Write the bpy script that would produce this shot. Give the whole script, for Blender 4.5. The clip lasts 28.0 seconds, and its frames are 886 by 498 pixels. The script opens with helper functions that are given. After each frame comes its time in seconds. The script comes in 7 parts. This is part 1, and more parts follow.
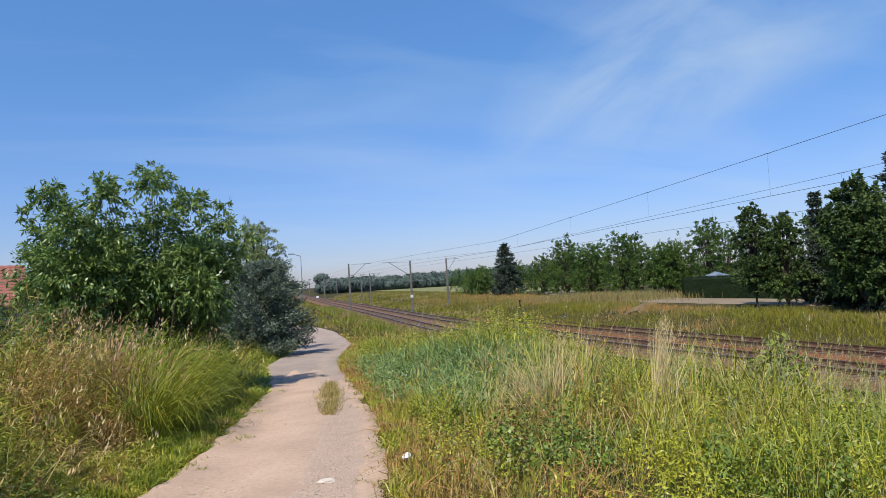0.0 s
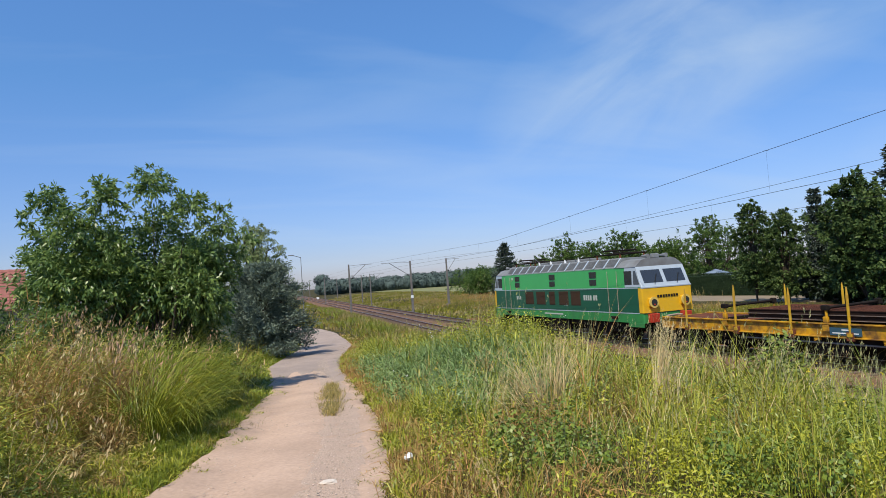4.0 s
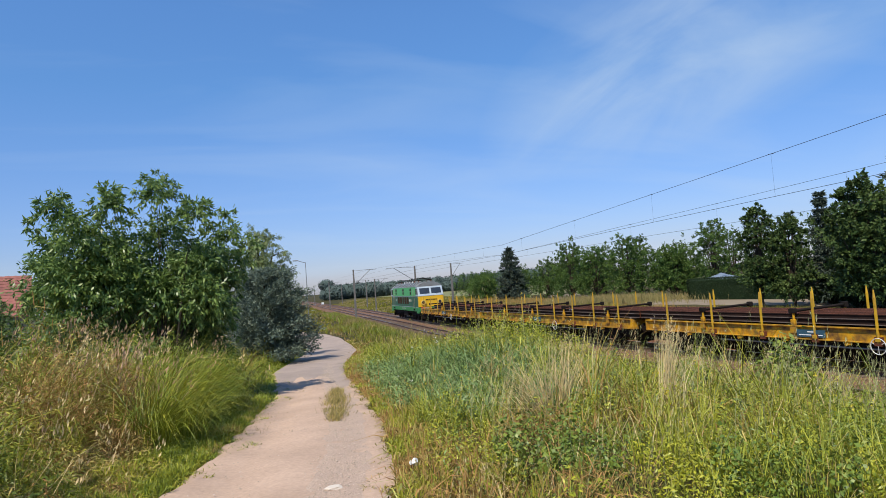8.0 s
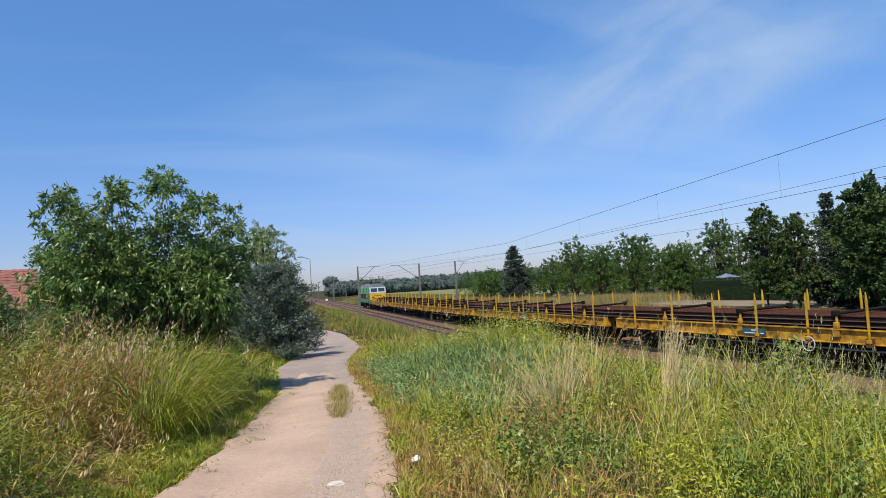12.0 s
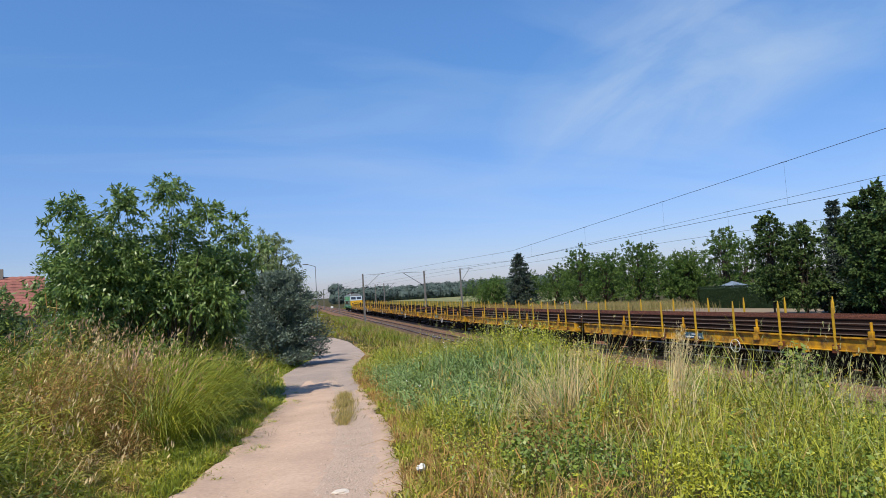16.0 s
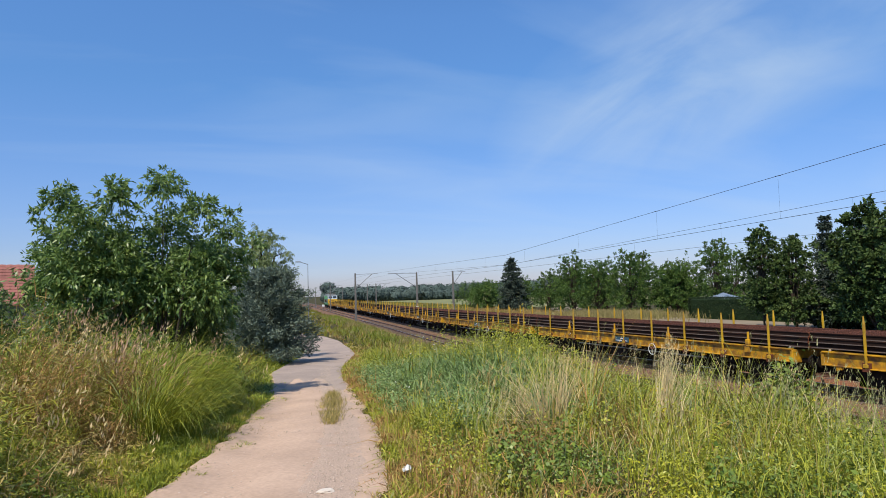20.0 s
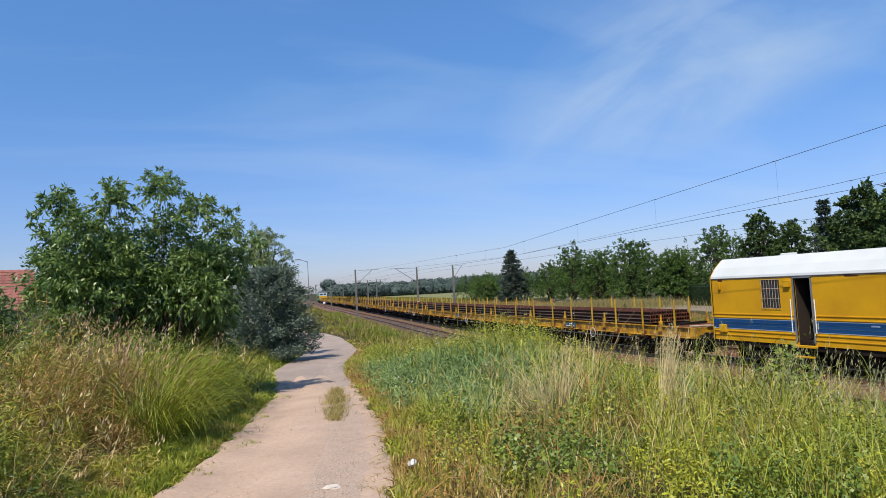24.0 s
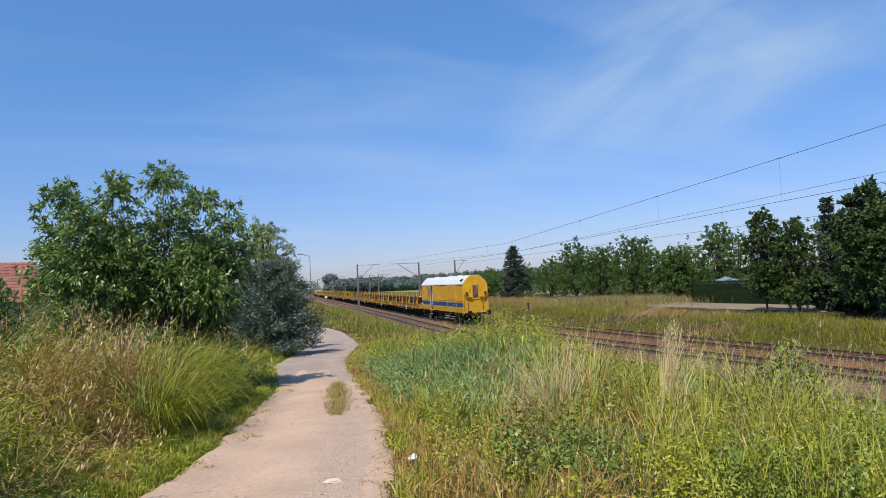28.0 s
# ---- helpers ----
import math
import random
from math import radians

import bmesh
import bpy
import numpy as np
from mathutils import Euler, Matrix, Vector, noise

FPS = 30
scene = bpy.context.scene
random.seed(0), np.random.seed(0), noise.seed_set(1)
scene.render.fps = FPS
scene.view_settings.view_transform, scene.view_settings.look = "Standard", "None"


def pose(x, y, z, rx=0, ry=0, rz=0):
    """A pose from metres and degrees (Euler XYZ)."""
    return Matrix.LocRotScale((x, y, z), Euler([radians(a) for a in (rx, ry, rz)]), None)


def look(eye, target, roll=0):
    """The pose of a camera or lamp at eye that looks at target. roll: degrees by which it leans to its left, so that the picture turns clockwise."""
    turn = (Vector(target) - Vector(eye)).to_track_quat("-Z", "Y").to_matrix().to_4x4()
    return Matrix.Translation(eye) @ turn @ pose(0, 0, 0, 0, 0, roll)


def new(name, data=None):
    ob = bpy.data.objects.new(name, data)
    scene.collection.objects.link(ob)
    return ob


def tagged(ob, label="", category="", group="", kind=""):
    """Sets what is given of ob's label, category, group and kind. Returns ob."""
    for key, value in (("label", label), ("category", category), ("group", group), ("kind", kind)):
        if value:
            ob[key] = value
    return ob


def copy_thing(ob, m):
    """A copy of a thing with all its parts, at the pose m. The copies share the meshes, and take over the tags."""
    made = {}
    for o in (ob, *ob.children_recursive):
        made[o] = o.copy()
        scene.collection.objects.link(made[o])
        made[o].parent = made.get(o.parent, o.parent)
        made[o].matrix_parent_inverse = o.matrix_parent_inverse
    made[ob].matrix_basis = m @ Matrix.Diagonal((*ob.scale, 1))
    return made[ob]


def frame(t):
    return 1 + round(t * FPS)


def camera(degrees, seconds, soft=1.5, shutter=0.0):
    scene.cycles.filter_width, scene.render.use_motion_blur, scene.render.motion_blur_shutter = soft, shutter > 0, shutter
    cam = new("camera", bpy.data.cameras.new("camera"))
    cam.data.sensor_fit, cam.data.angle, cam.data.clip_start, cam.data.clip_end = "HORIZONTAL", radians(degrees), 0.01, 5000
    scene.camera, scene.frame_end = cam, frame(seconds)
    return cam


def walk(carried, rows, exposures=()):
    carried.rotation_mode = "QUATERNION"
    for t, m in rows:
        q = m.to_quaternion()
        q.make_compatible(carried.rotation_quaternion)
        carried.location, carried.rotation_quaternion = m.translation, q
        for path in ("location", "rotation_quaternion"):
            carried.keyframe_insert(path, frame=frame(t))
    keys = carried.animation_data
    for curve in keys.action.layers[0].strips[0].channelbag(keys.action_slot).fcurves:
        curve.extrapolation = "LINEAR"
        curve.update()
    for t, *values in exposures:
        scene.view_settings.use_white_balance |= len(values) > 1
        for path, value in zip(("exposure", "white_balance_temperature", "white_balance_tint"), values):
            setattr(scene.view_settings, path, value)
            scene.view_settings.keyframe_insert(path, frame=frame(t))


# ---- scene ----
# The camera, hand-held on the dirt path; z = 0 is the top of the rails.
EYE = (0.0, 0.0, 3.95)
cam = camera(68.8, 28.0, soft=0.6)


def aim(turn, tilt, lean):
    a, b = radians(turn), radians(tilt)
    ahead = Vector((math.sin(a) * math.cos(b), math.cos(a) * math.cos(b), math.sin(b)))
    return look(EYE, Vector(EYE) + 10 * ahead, lean)


# seconds, turn to the right of +y, tilt up, lean (degrees)
walk(cam, [(t, aim(a, b, c)) for t, a, b, c in [
    (0.0, 21.384, 2.694, -3.478), (0.5, 20.716, 3.294, -3.402), (1.0, 21.093, 3.06, -3.15), (1.5, 20.976, 3.283, -3.2),
    (2.0, 21.419, 3.125, -3.329), (2.5, 20.725, 3.056, -3.464), (4.5, 21.605, 2.443, -4.09), (5.0, 22.041, 2.106, -3.671),
    (5.5, 23.163, 1.817, -4.291), (6.0, 23.236, 2.514, -4.553), (6.5, 22.865, 2.383, -4.09), (7.0, 21.837, 2.893, -4.198),
    (7.5, 21.311, 2.925, -4.259), (8.0, 21.025, 3.144, -4.217), (8.5, 20.02, 3.131, -4.409), (9.0, 19.857, 3.27, -4.003),
    (9.5, 19.987, 2.881, -3.793), (10.0, 20.136, 2.891, -3.706), (10.5, 20.29, 3.086, -3.813), (11.0, 20.318, 2.85, -3.756),
    (11.5, 20.474, 2.787, -3.38), (12.0, 20.619, 2.971, -3.616), (12.5, 20.51, 3.132, -3.771), (14.5, 20.222, 3.144, -3.572),
    (15.0, 20.167, 3.323, -3.91), (15.5, 20.157, 3.513, -4.204), (16.0, 20.207, 3.66, -3.558), (16.5, 20.208, 3.682, -3.609),
    (17.0, 20.275, 3.654, -3.083), (17.5, 20.267, 3.446, -2.79), (18.0, 20.309, 3.917, -3.359), (18.5, 20.327, 4.029, -2.391),
    (19.0, 20.372, 4.445, -2.203), (19.5, 20.486, 4.284, -2.145), (20.0, 20.801, 3.823, -1.686), (20.5, 20.723, 3.591, -1.399),
    (21.0, 20.673, 3.528, -1.95), (21.5, 20.737, 3.522, -2.458), (23.5, 20.6, 3.357, -3.505), (24.0, 20.831, 3.289, -3.195),
    (24.5, 20.904, 3.042, -3.258), (25.0, 20.85, 3.225, -3.437), (25.5, 20.892, 3.245, -3.116), (26.0, 20.974, 3.141, -3.107),
    (26.5, 21.079, 3.215, -3.158), (27.0, 20.995, 3.035, -2.941), (27.5, 20.541, 3.07, -2.602), (28.0, 20.624, 2.888, -2.807)]], exposures=[(0.0, 0.0), (28.0, 0.0)])

# Sky and sun.
SUN_TO = Vector((0.62, 0.6, -1.2)).normalized()
world = bpy.data.worlds.new("sky")
scene.world = world
world.use_nodes = True
wn, wl = world.node_tree.nodes, world.node_tree.links
wbg = wn["Background"]
sky = wn.new("ShaderNodeTexSky")
sky.sky_type, sky.sun_disc = "NISHITA", False
sky.sun_elevation = math.asin(-SUN_TO.z)
sky.sun_rotation = math.atan2(-SUN_TO.x, -SUN_TO.y)
sky.air_density, sky.dust_density, sky.ozone_density = 1.0, 0.4, 4.0
wbg.inputs["Strength"].default_value = 0.137
tint = wn.new("ShaderNodeMix")
tint.data_type, tint.blend_type = "RGBA", "MULTIPLY"
tint.inputs["Factor"].default_value = 1.0
wco = wn.new("ShaderNodeTexCoord")
wsep = wn.new("ShaderNodeSeparateXYZ")
wl.new(wco.outputs["Generated"], wsep.inputs[0])
haze = wn.new("ShaderNodeMapRange")
haze.inputs["From Min"].default_value, haze.inputs["From Max"].default_value = 0.0, 0.4
haze.inputs["To Min"].default_value, haze.inputs["To Max"].default_value = 0.62, 1.02
wl.new(wsep.outputs["Z"], haze.inputs["Value"])
lower = wn.new("ShaderNodeMapRange")
lower.inputs["From Min"].default_value, lower.inputs["From Max"].default_value = 0.02, 0.3
wl.new(wsep.outputs["Z"], lower.inputs["Value"])
hue = wn.new("ShaderNodeMix")
hue.data_type = "RGBA"
hue.inputs["A"].default_value, hue.inputs["B"].default_value = (0.99, 1.0, 1.37, 1), (0.70, 1.0, 1.27, 1)
wl.new(lower.outputs[0], hue.inputs["Factor"])
wl.new(hue.outputs["Result"], tint.inputs["B"])
dim = wn.new("ShaderNodeVectorMath")
dim.operation = "SCALE"
wl.new(sky.outputs[0], dim.inputs[0])
wl.new(haze.outputs[0], dim.inputs["Scale"])
wl.new(dim.outputs[0], tint.inputs["A"])
# thin high cloud, drawn out along one wind, over a flat layer far above


def wmath(op, a, b):
    m = wn.new("ShaderNodeMath")
    m.operation = op
    for i, v in enumerate((a, b)):
        if isinstance(v, (int, float)):
            m.inputs[i].default_value = v
        else:
            wl.new(v, m.inputs[i])
    return m.outputs[0]


lift = wmath("ADD", wmath("MAXIMUM", wsep.outputs["Z"], 0.0), 0.12)
wcom = wn.new("ShaderNodeCombineXYZ")
wl.new(wmath("DIVIDE", wsep.outputs["X"], lift), wcom.inputs[0])
wl.new(wmath("DIVIDE", wsep.outputs["Y"], lift), wcom.inputs[1])
wmap = wn.new("ShaderNodeMapping")
wmap.inputs["Rotation"].default_value = (0, 0, radians(38))
wmap.inputs["Scale"].default_value = (0.55, 1.5, 1)
wmap.inputs["Location"].default_value = (0.35, 0.2, 0)
wl.new(wcom.outputs[0], wmap.inputs["Vector"])
wnoise = wn.new("ShaderNodeTexNoise")
wnoise.inputs["Scale"].default_value, wnoise.inputs["Detail"].default_value, wnoise.inputs["Roughness"].default_value = 0.8, 7, 0.5
wnoise.inputs["Distortion"].default_value = 0.5
wl.new(wmap.outputs[0], wnoise.inputs["Vector"])
wr = wn.new("ShaderNodeMapRange")
wr.inputs["From Min"].default_value, wr.inputs["From Max"].default_value = 0.47, 0.78
wr.inputs["To Max"].default_value = 0.3
wl.new(wnoise.outputs["Fac"], wr.inputs["Value"])
cloud = wn.new("ShaderNodeMix")
cloud.data_type = "RGBA"
cloud.inputs["B"].default_value = (4.0, 5.0, 6.3, 1)
wl.new(tint.outputs["Result"], cloud.inputs["A"])
wl.new(wr.outputs[0], cloud.inputs["Factor"])
# a brighter bank of streaks, low ahead and to the right


def along(v):
    d = wn.new("ShaderNodeVectorMath")
    d.operation = "DOT_PRODUCT"
    d.inputs[1].default_value = v
    wl.new(wco.outputs["Generated"], d.inputs[0])
    return d.outputs["Value"]


ca, cb, cc = along((0.6841, -0.6588, 0.313)), along((-0.417, -0.0013, 0.9089)), along((0.5984, 0.7523, 0.2756))
ca = wmath("SUBTRACT", ca, 0.09)
bank_at = wn.new("ShaderNodeCombineXYZ")
wl.new(wmath("MULTIPLY", ca, 3.2), bank_at.inputs[0])
wl.new(wmath("MULTIPLY", wmath("ADD", cb, wmath("MULTIPLY", wmath("MULTIPLY", ca, ca), 0.35)), 9.0), bank_at.inputs[1])
streak = wn.new("ShaderNodeTexNoise")
streak.inputs["Scale"].default_value, streak.inputs["Detail"].default_value, streak.inputs["Roughness"].default_value = 1.0, 8, 0.55
streak.inputs["Distortion"].default_value = 0.6
wl.new(bank_at.outputs[0], streak.inputs["Vector"])
far_off = wmath("ADD", wmath("MULTIPLY", wmath("MULTIPLY", ca, ca), 9.0), wmath("MULTIPLY", wmath("MULTIPLY", cb, cb), 55.0))
soft_edge = wmath("MAXIMUM", wmath("SUBTRACT", 1.0, far_off), 0.0)
sr = wn.new("ShaderNodeMapRange")
sr.inputs["From Min"].default_value, sr.inputs["From Max"].default_value, sr.inputs["To Max"].default_value = 0.32, 0.75, 0.75
wl.new(streak.outputs["Fac"], sr.inputs["Value"])
ahead_only = wmath("GREATER_THAN", cc, 0.0)
bank_mix = wn.new("ShaderNodeMix")
bank_mix.data_type = "RGBA"
bank_mix.inputs["B"].default_value = (4.0, 5.0, 6.2, 1)
wl.new(wmath("MULTIPLY", wmath("MULTIPLY", sr.outputs[0], soft_edge), ahead_only), bank_mix.inputs["Factor"])
wl.new(cloud.outputs["Result"], bank_mix.inputs["A"])
wl.new(bank_mix.outputs["Result"], wbg.inputs["Color"])
sun = new("sun", bpy.data.lights.new("sun", "SUN"))
sun.data.energy, sun.data.angle, sun.data.color = 5.0, radians(0.55), (1.0, 0.94, 0.80)
sun.matrix_world = look((0, 0, 60), Vector((0, 0, 60)) + SUN_TO)


# ---- materials
def material(name, colour, rough=0.7, metal=0.0, vary=0.15, scale=3.0, second=None, amount=0.5, grain=0.0, bump=0.0, bump_scale=40.0,
             island=0.0, per_object=0.0, through_light=0.0, spec=None):
    """A surface with two scales of noise: broad stains towards the second colour, fine grain, relief, and a change from piece to piece."""
    m = bpy.data.materials.new(name)
    m.use_nodes = True
    n, l = m.node_tree.nodes, m.node_tree.links
    b = n["Principled BSDF"]
    b.inputs["Roughness"].default_value, b.inputs["Metallic"].default_value = rough, metal
    b.inputs["Specular IOR Level"].default_value = spec if spec is not None else 0.1 if rough >= 0.85 else 0.5
    co = n.new("ShaderNodeTexCoord")
    geo = n.new("ShaderNodeNewGeometry")
    where = geo.outputs["Position"] if island else co.outputs["Object"]
    broad = n.new("ShaderNodeTexNoise")
    broad.inputs["Scale"].default_value, broad.inputs["Detail"].default_value = scale, 6
    l.new(where, broad.inputs["Vector"])
    ramp = n.new("ShaderNodeMapRange")
    ramp.inputs["From Min"].default_value, ramp.inputs["From Max"].default_value = 0.35, 0.68
    l.new(broad.outputs["Fac"], ramp.inputs["Value"])
    mix = n.new("ShaderNodeMix")
    mix.data_type = "RGBA"
    second = second or tuple(c * (1 - vary) for c in colour)
    mix.inputs["A"].default_value, mix.inputs["B"].default_value = (*colour, 1), (*second, 1)
    mul = n.new("ShaderNodeMath")
    mul.operation = "MULTIPLY"
    mul.inputs[1].default_value = amount
    l.new(ramp.outputs[0], mul.inputs[0])
    l.new(mul.outputs[0], mix.inputs["Factor"])
    out = mix.outputs["Result"]
    fine = n.new("ShaderNodeTexNoise")
    fine.inputs["Scale"].default_value, fine.inputs["Detail"].default_value = bump_scale, 8
    l.new(where, fine.inputs["Vector"])

    def shade(value, low, high, colour_in):
        hsv = n.new("ShaderNodeHueSaturation")
        r = n.new("ShaderNodeMapRange")
        r.inputs["To Min"].default_value, r.inputs["To Max"].default_value = low, high
        l.new(value, r.inputs["Value"])
        l.new(r.outputs[0], hsv.inputs["Value"])
        l.new(colour_in, hsv.inputs["Color"])
        return hsv
    if grain:
        out = shade(fine.outputs["Fac"], 1 - grain, 1 + grain, out).outputs[0]
    if island:
        h = shade(geo.outputs["Random Per Island"], 1 - island, 1 + island, out)
        r = n.new("ShaderNodeMapRange")
        r.inputs["To Min"].default_value, r.inputs["To Max"].default_value = 0.5 + island * 0.06, 0.5 - island * 0.05
        l.new(geo.outputs["Random Per Island"], r.inputs["Value"])
        l.new(r.outputs[0], h.inputs["Hue"])
        out = h.outputs[0]
    if per_object:
        info = n.new("ShaderNodeObjectInfo")
        out = shade(info.outputs["Random"], 1 - per_object, 1 + per_object, out).outputs[0]
    l.new(out, b.inputs["Base Color"])
    if bump:
        bp = n.new("ShaderNodeBump")
        bp.inputs["Strength"].default_value, bp.inputs["Distance"].default_value = bump, 0.02
        l.new(fine.outputs["Fac"], bp.inputs["Height"])
        l.new(bp.outputs[0], b.inputs["Normal"])
    if through_light:
        tr = n.new("ShaderNodeBsdfTranslucent")
        mx = n.new("ShaderNodeMixShader")
        mx.inputs[0].default_value = through_light
        l.new(out, tr.inputs["Color"])
        l.new(b.outputs[0], mx.inputs[1])
        l.new(tr.outputs[0], mx.inputs[2])
        l.new(mx.outputs[0], n["Material Output"].inputs["Surface"])
    return m


